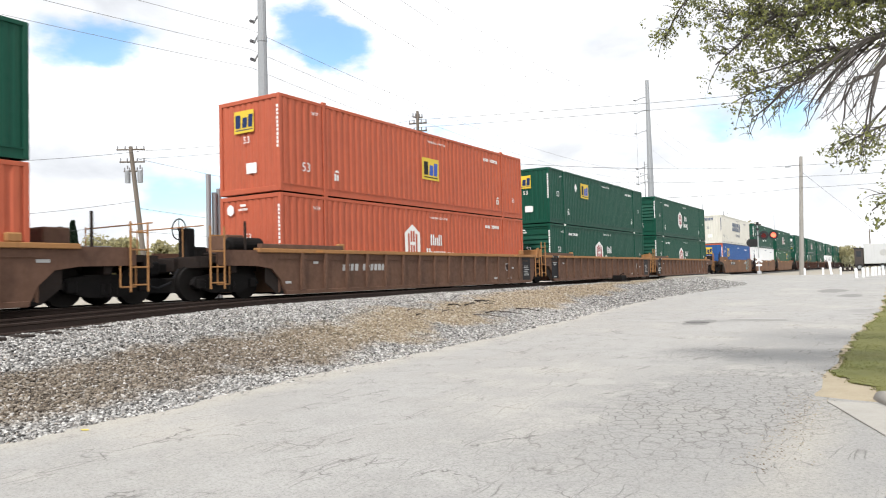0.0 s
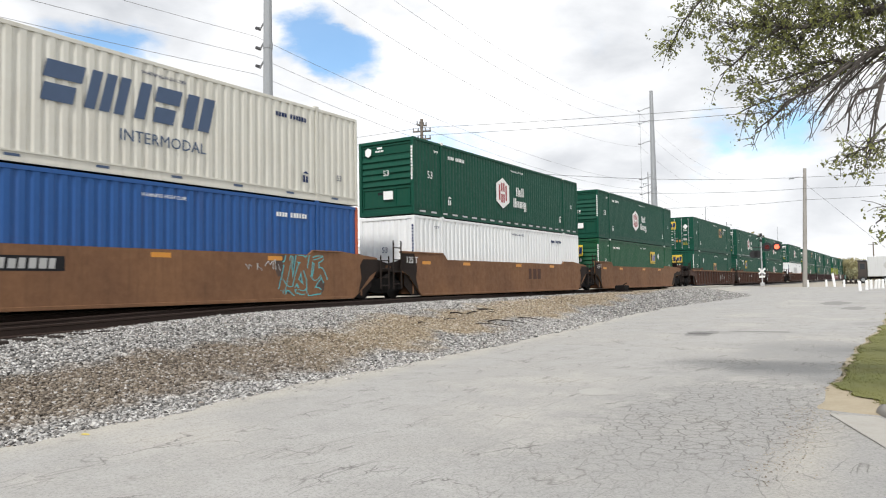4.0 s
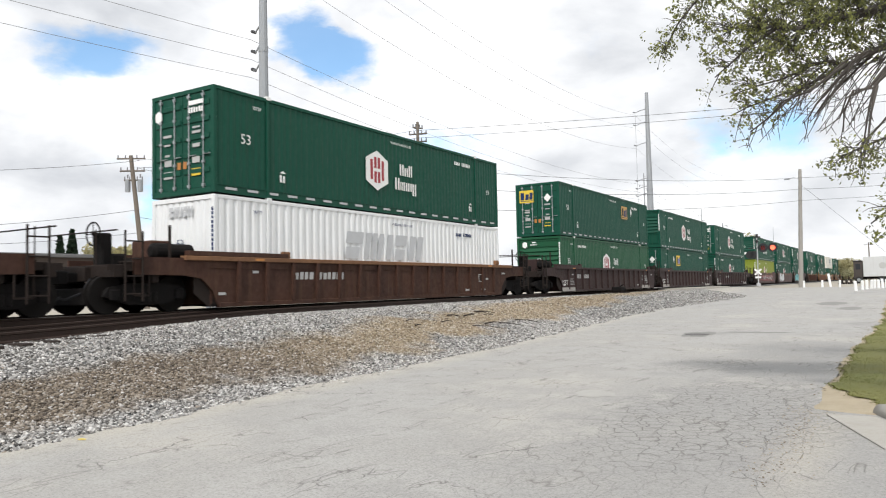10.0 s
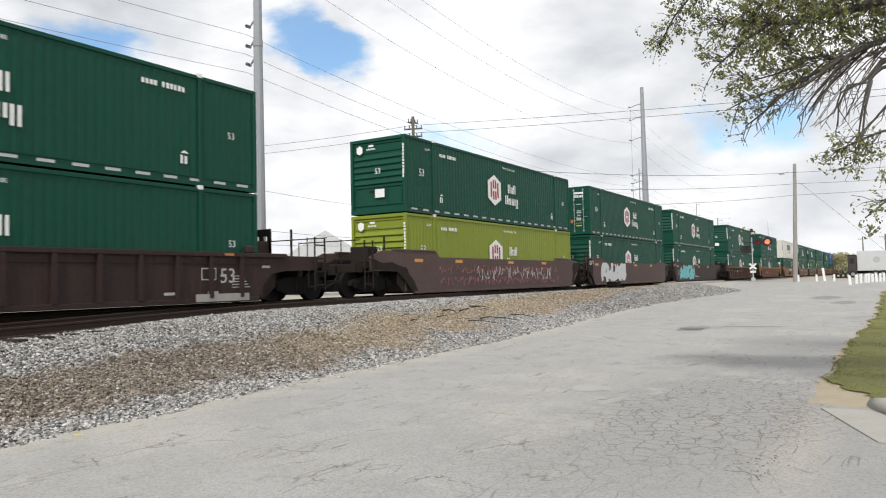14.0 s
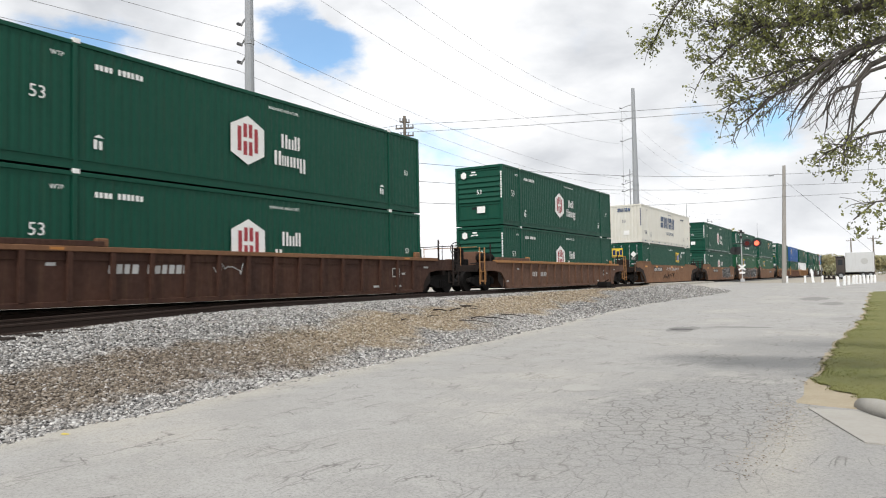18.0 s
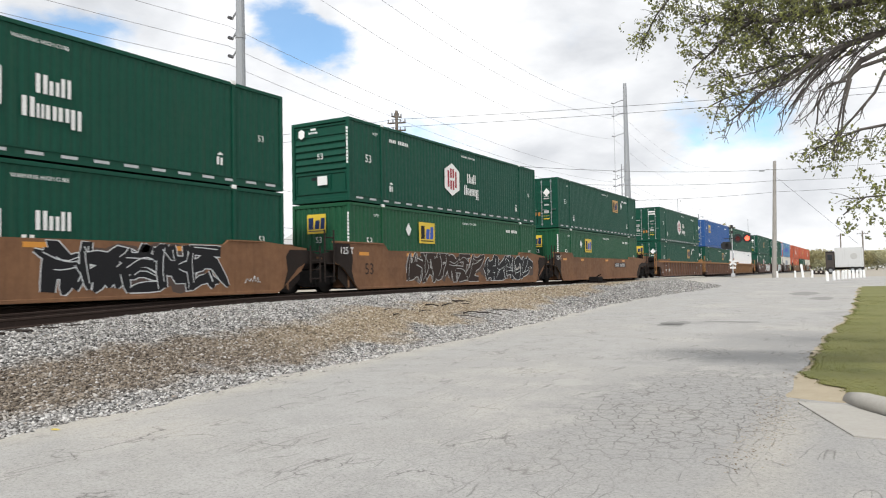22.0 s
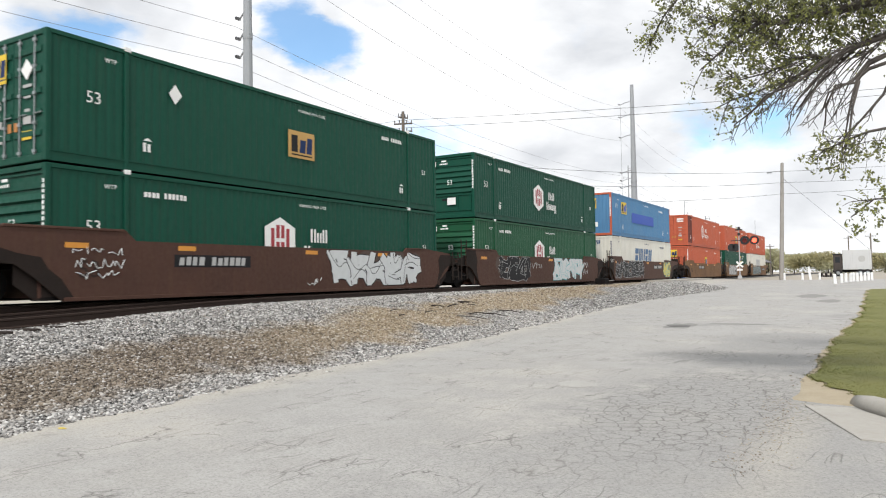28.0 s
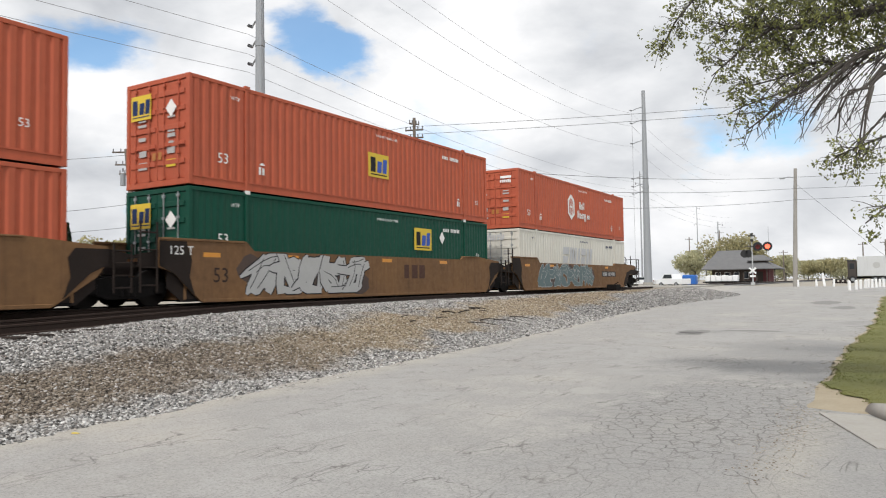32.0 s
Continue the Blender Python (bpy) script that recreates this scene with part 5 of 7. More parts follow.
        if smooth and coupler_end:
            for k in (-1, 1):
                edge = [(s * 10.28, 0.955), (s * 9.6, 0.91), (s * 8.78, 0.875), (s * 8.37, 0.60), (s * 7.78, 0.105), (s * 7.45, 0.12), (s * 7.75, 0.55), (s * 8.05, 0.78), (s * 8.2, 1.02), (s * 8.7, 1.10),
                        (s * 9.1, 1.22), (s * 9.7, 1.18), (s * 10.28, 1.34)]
                part("grease_stain", cached(("grease_stain", s, k), lambda: plate(edge, k * (SX + 0.001), k * (SX + 0.003)), GRIME_SHADE), None, c, "black grease stain round the truck")
        # end plates in one black: grime, with the shade there coloured in
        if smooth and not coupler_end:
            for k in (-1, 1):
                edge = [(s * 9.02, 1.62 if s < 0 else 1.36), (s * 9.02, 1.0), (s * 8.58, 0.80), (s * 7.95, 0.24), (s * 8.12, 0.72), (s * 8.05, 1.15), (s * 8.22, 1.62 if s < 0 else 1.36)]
                part("end_plate", cached(("end_plate", s, k), lambda: plate(edge, k * (SX + 0.002), k * (SX + 0.010)), GRIME_SHADE), None, c, "black end plate above the truck, grime and shade in its colour")
    truck(c, -9.72 if not first else -9.95)
    if last:
        truck(c, 9.95)
    # marks
    if smooth:
        for y in (-7.4, -4.4, 0.4, 4.2):
            part("reflector", cached(("reflector", y), lambda: boxes([(SX, SX + 0.004, y - 0.28, y + 0.28, 1.24, 1.36)]), M_AMBER), None, c, "orange reflector")
    else:
        for y in (-6.6, 6.9):
            part("reflector", cached(("reflector_r", y), lambda: boxes([(SX + 0.075, SX + 0.079, y - 0.16, y + 0.16, 1.31, 1.37)]), M_ORANGE), None, c, "orange reflector")
        part("inner_flange", cached("inner_flange", lambda: boxes([(SX, SX + 0.03, -8.3, 8.3, 1.09, 1.115)]), paint), None, c)
        part("notice_panel", cached("notice_panel", lambda: boxes([(SX, SX + 0.004, 6.02, 6.50, 0.66, 0.98)]), M_GREY), None, c, "dark notice panel with a pale border")
        part("notice_face", cached("notice_face", lambda: boxes([(SX, SX + 0.007, 6.05, 6.47, 0.69, 0.95)]), M_DIRTY), None, c)
        for y, z, w in ((8.30, 1.02, 0.30), (6.75, 0.78, 0.20), (6.40, 0.33, 0.34), (5.05, 0.33, 0.34), (-6.7, 1.0, 0.22), (-7.9, 0.42, 0.24)):
            part("stencil_line", cached(("side_label", y, z), lambda: boxes([(SX, SX + 0.004, y - w / 2, y + w / 2, z - 0.035, z + 0.035)]), M_GREY), None, c)
    if "marks" in marks:
        y, mz = marks["marks"]
        if smooth:
            part("stencil_panel", cached(("stencil_panel", y, mz), lambda: boxes([(SX, SX + 0.003, y - 1.3, y + 1.3, mz - 0.16, mz + 0.16)]), M_BLACK), None, c, "black stencil panel with white bars")
        put(part("reporting_mark", cached("car_number", lambda: blocks(11, 2.3, 0.22, 12, 0.12, tall=(4,)), M_GREY), None, c), Matrix.Translation((SX + (0.006 if smooth else 0.004), y, mz)) @ ON_SIDE)["kind"] = "stuff"
    if "load" in marks:
        ob = part("marking", text_mesh("125 T" if smooth else "125T", 0.32 if smooth else 0.38, M_WHITE), None, c)
        ob["kind"] = "stuff"
        put(ob, Matrix.Translation((SX + 0.012, -8.38 if smooth else -7.82, 1.38 if smooth else 0.55)) @ ON_SIDE)
    if "size" in marks:
        ob = part("marking", text_mesh("53", 0.56, M_DIRTY if marks["size"] == "dark" else M_GREY), None, c)
        put(ob, Matrix.Translation((SX + 0.005, 6.9 if marks["size"] == "light" else -7.1, 0.75)) @ ON_SIDE)
    if not smooth and not last and paint == CAR_UMBER and seed < 4:
        part("stencil_panel", cached("dark_end_panel", lambda: boxes([(SX, SX + 0.005, 7.75, 8.62, 0.20, 1.27)]), M_BLACK), None, c, "black stencil panel with pale lines")
        for i in range(6):
            part("stencil_line", cached(("dark_end_line", i), lambda: boxes([(SX, SX + 0.008, 7.9 + 0.05 * (i % 2), 8.45 - 0.07 * (i % 3), 0.42 + i * 0.085, 0.45 + i * 0.085)]), M_GREY), None, c)
    if "dark" in marks:
        part("stencil_panel", cached("dark_panel", lambda: boxes([(SX, SX + 0.008, -8.26, -7.42, 0.22, 1.27)]), M_BLACK), None, c, "black stencil panel")
        part("stencil_cap", cached("dark_panel_cap", lambda: boxes([(SX + 0.074, SX + 0.079, -8.26, -7.42, 1.285, 1.395)]), M_BLACK), None, c)
        for k in (-8.2, -7.48):
            part("stencil_tick", cached(("stencil_tick", k), lambda: boxes([(SX + 0.08, SX + 0.083, k - 0.02, k + 0.02, 1.29, 1.39)]), M_WHITE), None, c)
        for i, (z, w) in enumerate(((1.02, 0.5), (0.92, 0.3), (0.30, 0.34))):
            part("stencil_line", cached(("dark_panel_line", i), lambda: boxes([(SX + 0.008, SX + 0.011, -7.84 - w / 2, -7.84 + w / 2, z - 0.022, z + 0.022)]), M_GREY), None, c)
    if "panel" in marks:
        for y in (-7.4, 6.7):
            part("pale_panel", cached(("pale_panel", y), lambda: boxes([(SX + 0.05, SX + 0.056, y - 0.9, y + 0.9, 0.10, 0.30)]), M_DIRTYWHITE), None, c, "dirty white panel along the lower sill")
            for i in range(5):
                part("stencil_line", cached(("stencil_line", y, i), lambda: boxes([(SX + 0.001, SX + 0.004, y + 0.35, y + 1.0 - 0.07 * i, 0.45 + i * 0.075, 0.475 + i * 0.075)]), M_GREY), None, c)
    if "logo" in marks:
        put(part("faded_logo", cached("faded_logo", lambda: blocks(3, 1.5, 0.5, 31), CAR_DARK), None, c), Matrix.Translation((SX + 0.004, 2.2, 0.92)) @ ON_SIDE)
    for i, g in enumerate(marks.get("spray", ())):
        spray(c, seed * 7 + i, g[0], g[1], 0.22, 1.40, g[2], g[3], max(3, round((g[1] - g[0]) / 0.95)), g[4] if len(g) > 4 else None)
    for i, g in enumerate(marks.get("scrawl", ())):
        scrawl(c, seed * 11 + i, g[0], g[1], g[2], g[3], g[4], g[5])
    spoken = {CAR_BROWN.name: "brown", CAR_RUST.name: "orange-brown", CAR_UMBER.name: "umber brown", CAR_TAN.name: "yellow-brown", CAR_MAROON.name: "dark maroon", CAR_DARK.name: "dark brown", CAR_GREY.name: "weathered grey-brown"}[paint.name]
    look_of = "smooth-sided" if smooth else "rib-sided"
    extra = " covered in graffiti" if marks.get("spray") else " with grimy streaks"
    tagged(c, f"{spoken} {look_of} steel well car{extra} on the rails", "well car", "well cars of the train")
    return c


# unit by unit: car style, paint, pack start, pack end, marks, upper box, lower box (colour, brand, end)
R, S = "ribbed", "smooth"
UNITS = [
    (R, CAR_UMBER, 1, 1, {}, ("green", "hub", "ribbed"), ("orange", "emp", "plain")),
    (R, CAR_UMBER, 1, 0, {"marks": (-4.3, 0.85)}, ("orange", "emp", "plain"), ("orange", "hubold", "plain")),
    (R, CAR_UMBER, 0, 0, {"dark": 1}, ("green", "emp_near", "plain"), ("green", "hub", "ribbed")),
    (R, CAR_UMBER, 0, 1, {"dark": 1, "load": 1}, ("green", "hub", "ribbed"), ("green", "hub", "ribbed")),
    (S, CAR_RUST, 1, 0, {"marks": (-3.3, 1.05), "size": "dark", "scrawl": [(3.0, 4.4, 0.9, 1.3, M_GREY, 1)], "spray": [(4.5, 6.2, CAR_RUST, 3, M_TEAL)]}, ("white", "swift", "plain"), ("blue", "empblue", "plain")),
    (S, CAR_RUST, 0, 0, {"load": 1, "logo": 1}, ("green", "hub", "ribbed"), ("plainwhite", "none", "plain")),
    (S, CAR_RUST, 0, 1, {"load": 1}, ("green", "hub", "ribbed"), ("green2", "emp_far", "ribbed")),
    (R, CAR_BROWN, 1, 0, {"scrawl": [(1.6, 3.8, 0.3, 1.1, M_GREY, 1)]}, ("green", "emp_ochre_far", "door"), ("green", "emp_ochre", "plain")),
    (R, CAR_BROWN, 0, 0, {"marks": (-1.0, 0.9), "load": 1}, ("green", "hub", "door"), ("green", "emp_near", "ribbed")),
    (R, CAR_BROWN, 0, 1, {"load": 1, "dark": 1}, ("green", "hub", "door"), ("green", "hub", "door")),
    (R, CAR_BROWN, 1, 1, {"marks": (-4.0, 0.9)}, ("green", "hub", "door"), ("plainwhite", "swiftgrey", "plain")),
    (R, CAR_MAROON, 1, 0, {"size": "light", "panel": 1, "marks": (-5.2, 0.9), "load": 1}, ("green", "emp_ochre_far", "door"), ("green2", "hub", "ribbed")),
    (R, CAR_MAROON, 0, 0, {"size": "light", "panel": 1, "load": 1}, ("green", "hub", "ribbed"), ("green", "emp_near", "door")),
    (R, CAR_MAROON, 0, 1, {"load": 1, "size": "light", "panel": 1, "marks": (-3.0, 0.9)}, ("green", "hub", "door"), ("green", "hub", "ribbed")),
    (S, CAR_GREY, 1, 0, {"scrawl": [(-6, 6, 0.25, 1.2, M_PINK, 2), (-3, 5, 0.4, 1.2, M_GREY, 1)]}, ("green", "hub", "ribbed"), ("lime", "hub", "ribbed")),
    (S, CAR_GREY, 0, 0, {"spray": [(-6.5, -2.0, M_SILVER, 1, M_SILVER)], "load": 1}, ("green", "hub", "door"), ("green", "hub", "ribbed")),
    (S, CAR_MAROON, 0, 1, {"load": 1, "size": "light_near", "spray": [(-6.4, -1.7, M_TEAL, 4, M_PALETEAL)], "scrawl": [(-1.2, 0.2, 0.3, 0.6, M_GREY, 1)]}, ("green", "hub", "ribbed"), ("green", "hub", "ribbed")),
    (R, CAR_BROWN, 1, 1, {"marks": (-4.2, 0.9), "scrawl": [(-2.4, -1.2, 0.7, 1.15, M_GREY, 1)]}, ("green", "hub", "ribbed"), ("green", "hub", "ribbed")),
    (R, CAR_UMBER, 1, 1, {"marks": (-4.1, 0.75)}, ("green", "hub", "ribbed"), ("green", "hub", "ribbed")),
    (S, CAR_RUST, 1, 1, {"marks": (-4.0, 1.08), "scrawl": [(-2.6, 1.5, 0.25, 0.9, M_BLACK, 1), (-1.5, 3.0, 0.9, 1.3, M_GREY, 1)]}, ("white", "swift", "plain"), ("green", "emp_far", "door")),
    (S, CAR_RUST, 1, 0, {"marks": (-3.3, 1.05), "size": "dark", "spray": [(0.6, 5.4, M_BLACK, 2, M_SILVER)], "scrawl": [(6.2, 7.0, 0.3, 0.6, M_GREY, 1)]}, ("green", "hub", "ribbed"), ("green", "hub", "ribbed")),
    (S, CAR_RUST, 0, 0, {"load": 1, "size": "dark", "spray": [(-4.6, 1.4, M_DIRTY, 3, M_GREY), (2.0, 7.0, M_BLACK, 6, M_SILVER)]}, ("green", "hub", "ribbed"), ("green2", "emp_near", "plain")),
    (S, CAR_RUST, 0, 1, {"load": 1, "marks": (3.4, 1.0)}, ("green", "emp_ochre_far", "door"), ("green2", "emp_near", "plain")),
    (R, CAR_UMBER, 1, 0, {"marks": (-6.2, 0.6)}, ("green", "hub", "door"), ("green", "emp_ochre_far", "door")),
    (R, CAR_UMBER, 0, 0, {}, ("blue", "empblue", "door"), ("green", "emp_ochre_far", "door")),
    (R, CAR_TAN, 0, 1, {}, ("green", "emp_ochre_far", "door"), ("plainwhite", "none", "plain")),
    (S, CAR_DARK, 1, 0, {"marks": (-3.5, 0.98), "size": "dark", "spray": [(1.4, 6.5, M_SILVER, 3)], "scrawl": [(-7.6, -6.2, 0.5, 1.3, M_SILVER, 3), (0.1, 0.9, 0.25, 0.55, M_SILVER, 1)]},
     ("green", "emp_ochre", "door"), ("green", "hub", "ribbed")),
    (S, CAR_DARK, 0, 0, {"spray": [(0.9, 5.1, M_SILVER, 3, M_TEAL), (-5.8, -2.6, M_BLACK, 4, M_GREY)], "scrawl": [(-2.2, -0.8, 0.8, 1.2, M_GREY, 1), (5.3, 6.3, 0.4, 1.3, M_GREY, 2)]}, ("green", "hub", "ribbed"), ("green2", "hub", "ribbed")),
    (S, CAR_DARK, 0, 1, {"load": 1, "marks": (3.4, 1.0), "size": "dark", "spray": [(-7.4, -1.0, M_BLACK, 4, M_SILVER), (5.3, 7.3, M_GOLD, 3, M_TEAL)]},
     ("skyblue", "empblue", "plain"), ("white", "swiftblue", "plain")),
    (S, CAR_TAN, 1, 0, {"marks": (-2.6, 1.05), "size": "dark"}, ("orange", "hubold", "door"), ("orange", "emp", "plain")),
    (S, CAR_TAN, 0, 0, {"load": 1, "size": "dark", "logo": 1, "spray": [(-6.0, -1.0, M_GREY, 6, M_BLACK)]}, ("orange", "emp", "door"), ("green", "emp_far", "door")),
    (S, CAR_TAN, 0, 1, {"marks": (4.6, 0.9), "spray": [(-6.0, 1.5, M_GREYTEAL, 4, M_GREY)]}, ("orange", "hubold", "door"), ("white", "swiftgrey", "door")),
]
TRAIN = []                      # each moving thing with its place at the start


def build_train():
    y = 31.697 - HL - B_PITCH
    slack = (0, 0, 0, 0, 0.42, 0.42, 0.42, 0.36, 0.36, 0.26, 0.18, 0.05, 0.03, 0.03, 0.20, 0.20, 0.20, 0.28, 0.34, 0.48, 0.12, 0.08, 0.08, 0.30, 0.32, 0.34, 0.50, 0.50, 0.50, 0.10, 0.05, 0.05)
    for k, (style, paint, first, last, marks, upper, lower) in enumerate(UNITS):
        if k:
            y += B_PITCH if first else A_PITCH
        car = well_car(style, paint, first, last, k, marks)
        at = y + slack[k]
        TRAIN.append((car, TRACK_X, at, RAIL_Z))
        TRAIN.append((container(*lower, False, k), TRACK_X, at, RAIL_Z + 0.180))
        TRAIN.append((container(*upper, True, k), TRACK_X, at, RAIL_Z + 0.234 + HEI))


build_train()

# ---------------------------------------------------------------- poles and wires
WOODPOLE = material("weathered pole timber", (0.17, 0.145, 0.12), 0.9, second=(0.10, 0.085, 0.07), scale=2.0, bump=0.4, bump_scale=25.0, streak=0.3)
GREYPOLE = material("silvered pole timber", (0.30, 0.285, 0.26), 0.9, second=(0.20, 0.185, 0.17), scale=2.0, bump=0.4, bump_scale=25.0, streak=0.2)
GALV = material("dull galvanised pole", (0.30, 0.315, 0.33), 0.55, metal=0.25, second=(0.25, 0.26, 0.275), scale=0.6)
CABLE = material("black cable", (0.05, 0.05, 0.053), 0.6)
WIRE = material("bare aluminium wire", (0.22, 0.22, 0.23), 0.5)
PORCELAIN = material("grey insulator", (0.20, 0.20, 0.21), 0.35)
POSTWHITE = material("white painted post", (0.78, 0.78, 0.77), 0.7, second=(0.62, 0.62, 0.60), scale=5.0)
BLACKPAINT = material("black signal paint", (0.015, 0.015, 0.016), 0.5)
SILVERPAINT = material("aluminium paint", (0.48, 0.49, 0.50), 0.5, metal=0.3)
RED_LIT = material("lit red lens", (1.0, 0.10, 0.05), 0.3, glow=3.0)
RED_DARK = material("dark red lens", (0.16, 0.01, 0.008), 0.25)


def tube(points, r0, r1, seg=7):
    """A tapered tube through points, as one mesh."""
    bm = bmesh.new()
    rings = []
    n = len(points)
    for i, p in enumerate(points):
        a, b = Vector(points[max(0, i - 1)]), Vector(points[min(n - 1, i + 1)])
        q = (b - a).to_track_quat("Z", "Y")
        r = r0 + (r1 - r0) * i / max(1, n - 1)
        rings.append([bm.verts.new(Vector(p) + q @ Vector((r * math.cos(2 * math.pi * k / seg), r * math.sin(2 * math.pi * k / seg), 0))) for k in range(seg)])
    for a, b in zip(rings, rings[1:]):
        for k in range(seg):
            bm.faces.new((a[k], a[(k + 1) % seg], b[(k + 1) % seg], b[k]))
    bm.faces.new(list(reversed(rings[0])))
    bm.faces.new(rings[-1])
    return bm


def cable(a, b, sag, radius=0.016, label="thin black overhead wire", mat=None):
    a, b = Vector(a), Vector(b)
    pts = [a.lerp(b, i / 20) - Vector((0, 0, sag * 4 * (i / 20) * (1 - i / 20))) for i in range(21)]
    ob = new("power_line", finish(tube(pts, radius, radius, 5), "power_line", mat or CABLE))
    return tagged(ob, label, "power line", "overhead wires")


STEEL_TOPS = (26.6, 24.7, 21.7)
STEEL_LOW = (16.5, 15.35, 14.3)


def steel_pole(x, y, height, base_r, reach, label):
    """A tapered shaft with upswept arms on one side, a stack of insulator sheds at each arm's tip."""
    p = empty("transmission_pole")
    p.location = (x, y, 0.5)
    part("shaft", tube([(0, 0, 0), (0, 0, height * 0.5), (0, 0, height)], base_r, base_r * 0.42, 12), GALV, p)
    part("base_flange", rod(bmesh.new(), (0, 0, 0), (0, 0, 0.7), base_r * 1.25, base_r * 1.25, 12), CONCRETE, p)
    part("shaft_joint", rod(bmesh.new(), (0, 0, height * 0.5), (0, 0, height * 0.5 + 0.35), base_r * 0.78, base_r * 0.78, 12), GALV, p)
    for z in STEEL_TOPS + STEEL_LOW:
        arm = part("arm", tube([(0, 0, z - 0.35), (-reach * 0.6, 0, z - 0.5), (-reach, 0, z - 0.75)], 0.07, 0.045, 6), GALV, p)
        sheds = bmesh.new()
        for k in range(5):
            rod(sheds, (-reach - 0.07 * k, 0, z - 0.74 + 0.03 * k), (-reach - 0.07 * k - 0.03, 0, z - 0.728 + 0.03 * k), 0.10, 0.085, 8)
        part("insulator", sheds, PORCELAIN, arm)["kind"] = "stuff"
    return tagged(p, label, "utility pole")


steel_pole(-30.0, 29.3, 29.0, 0.36, 0.62, "tall tapered galvanised steel transmission pole beside the track")
steel_pole(-30.0, 105.0, 28.6, 0.60, 1.75, "tall tapered galvanised steel transmission pole on a flange")
for y0, y1 in ((-47, 29.3), (29.3, 105), (105, 181)):
    for z in STEEL_TOPS + STEEL_LOW:
        top = z in STEEL_TOPS
        a, b = (-31.75 if v > 100 or v < 0 else -30.95 for v in (y0, y1))
        cable((a, y0, z - 0.6), (b, y1, z - 0.6), 2.6 if top else 1.5, 0.012, "thin grey transmission wire between steel poles", WIRE)
cable((-31.76, 105, 26.0), (-31.76, 105, 1.0), 0.0, 0.022, "thin grey down wire along the arm tips of the steel pole", WIRE)


def slim_pole(x, y, height, arms, label):
    p = empty("transmission_pole")
    p.location = (x, y, 0.5)
    part("shaft", tube([(0, 0, 0), (0, 0, height)], 0.22, 0.12, 8), GALV, p)
    for i in range(arms):
        z = height - 0.6 - i * 2.1
        arm = part("arm", rod(bmesh.new(), (0, 0, z - 0.2), (1.1 * (-1) ** i, 0, z), 0.06, 0.04, 6), GALV, p)
        part("insulator", tube([(1.1 * (-1) ** i, 0, z), (1.1 * (-1) ** i, 0, z - 0.5)], 0.08, 0.08, 6), PORCELAIN, arm)
    return tagged(p, label, "utility pole")


slim_pole(-51.6, 175.8, 27.5, 3, "distant slim steel transmission pole, shorter, with arms")
slim_pole(-65.6, 300.0, 30.0, 4, "far slim steel transmission pole with short arms")
slim_pole(-38.5, 200.0, 16.0, 1, "distant slim steel pole beyond the station")


def wood_pole(x, y, top, lean=0.0, r=0.17, arms=(), label="", transformer=False, base=0.4, mat=None):
    p = empty("utility_pole")
    p.location = (x, y, base)
    h = top - base
    part("shaft", tube([(0, 0, 0), (lean * 0.29, lean * 0.41, h * 0.5), (lean * 0.58, lean * 0.82, h)], r, r * 0.68, 10), mat or WOODPOLE, p)
    for z, half, turn in arms:
        lx = lean * 0.58 * (z - base) / h
        ly = lean * 0.82 * (z - base) / h
        d = Vector((math.cos(radians(turn)), math.sin(radians(turn)), 0))
        bm = rod(bmesh.new(), Vector((lx, ly, z - base)) - d * half, Vector((lx, ly, z - base)) + d * half, 0.055, seg=4)
        arm = part("crossarm", bm, WOODPOLE, p)
        for k in (-0.92, -0.4, 0.4, 0.92):
            q = Vector((lx, ly, z - base)) + d * half * k
            part("insulator", rod(bmesh.new(), q, q + Vector((0, 0, 0.24)), 0.05, 0.035, 6), PORCELAIN, arm)
    if transformer:
        for k in (-0.38, 0.38):
            z = 8.5 - base
            can = part("transformer", rod(bmesh.new(), (lean * 0.58 * z / h + k, lean * 0.82 * z / h + k * 0.5, z - 0.45), (lean * 0.58 * z / h + k, lean * 0.82 * z / h + k * 0.5, z + 0.32), 0.17, seg=14), GALV, p, "grey pole transformer can")
            part("bushing", rod(bmesh.new(), (lean * 0.58 * z / h + k, lean * 0.82 * z / h + k * 0.5, z + 0.45), (lean * 0.58 * z / h + k, lean * 0.82 * z / h + k * 0.5, z + 0.68), 0.05, seg=6), PORCELAIN, can)
    return tagged(p, label or "weathered wooden utility pole with crossarms", "utility pole")


wood_pole(-41.2, 29.9, 10.4, -1.0, 0.19, ((10.2, 0.9, 35), (9.4, 0.8, 35), (8.8, 0.6, 35)), "leaning wooden utility pole with crossarms and transformers", True)
wood_pole(-26.0, 38.9, 12.2, 0.0, 0.14, ((11.4, 0.6, 20), (10.9, 0.6, 20), (11.8, 0.35, 60)), "wooden utility pole with crowded crossarms behind the train")
street = wood_pole(-8.06, 78.0, 12.2, 0.57, 0.22, (), "bare weathered wooden street light pole beside the crossing", False, 0.68, GREYPOLE)
part("lamp_arm", tube([(0.30, 0.42, 10.6), (-0.25, 0.42, 10.75), (-0.65, 0.42, 10.7)], 0.035, 0.03, 6), STEEL, street)
part("lamp_head", boxes([(-1.10, -0.60, 0.30, 0.54, 10.58, 10.72)], 0.03), STEEL, street, "small grey street lamp head")
for x, y, top in ((-38.2, 200, 14.2), (-23.1, 200, 8.5), (-45.9, 200, 12.8), (-5.8, 200, 9.9), (-1.0, 170, 9.0)):
    wood_pole(x, y, top, 0.0, 0.18, ((top - 0.6, 1.0, 10),), "distant wooden utility pole beyond the crossing")

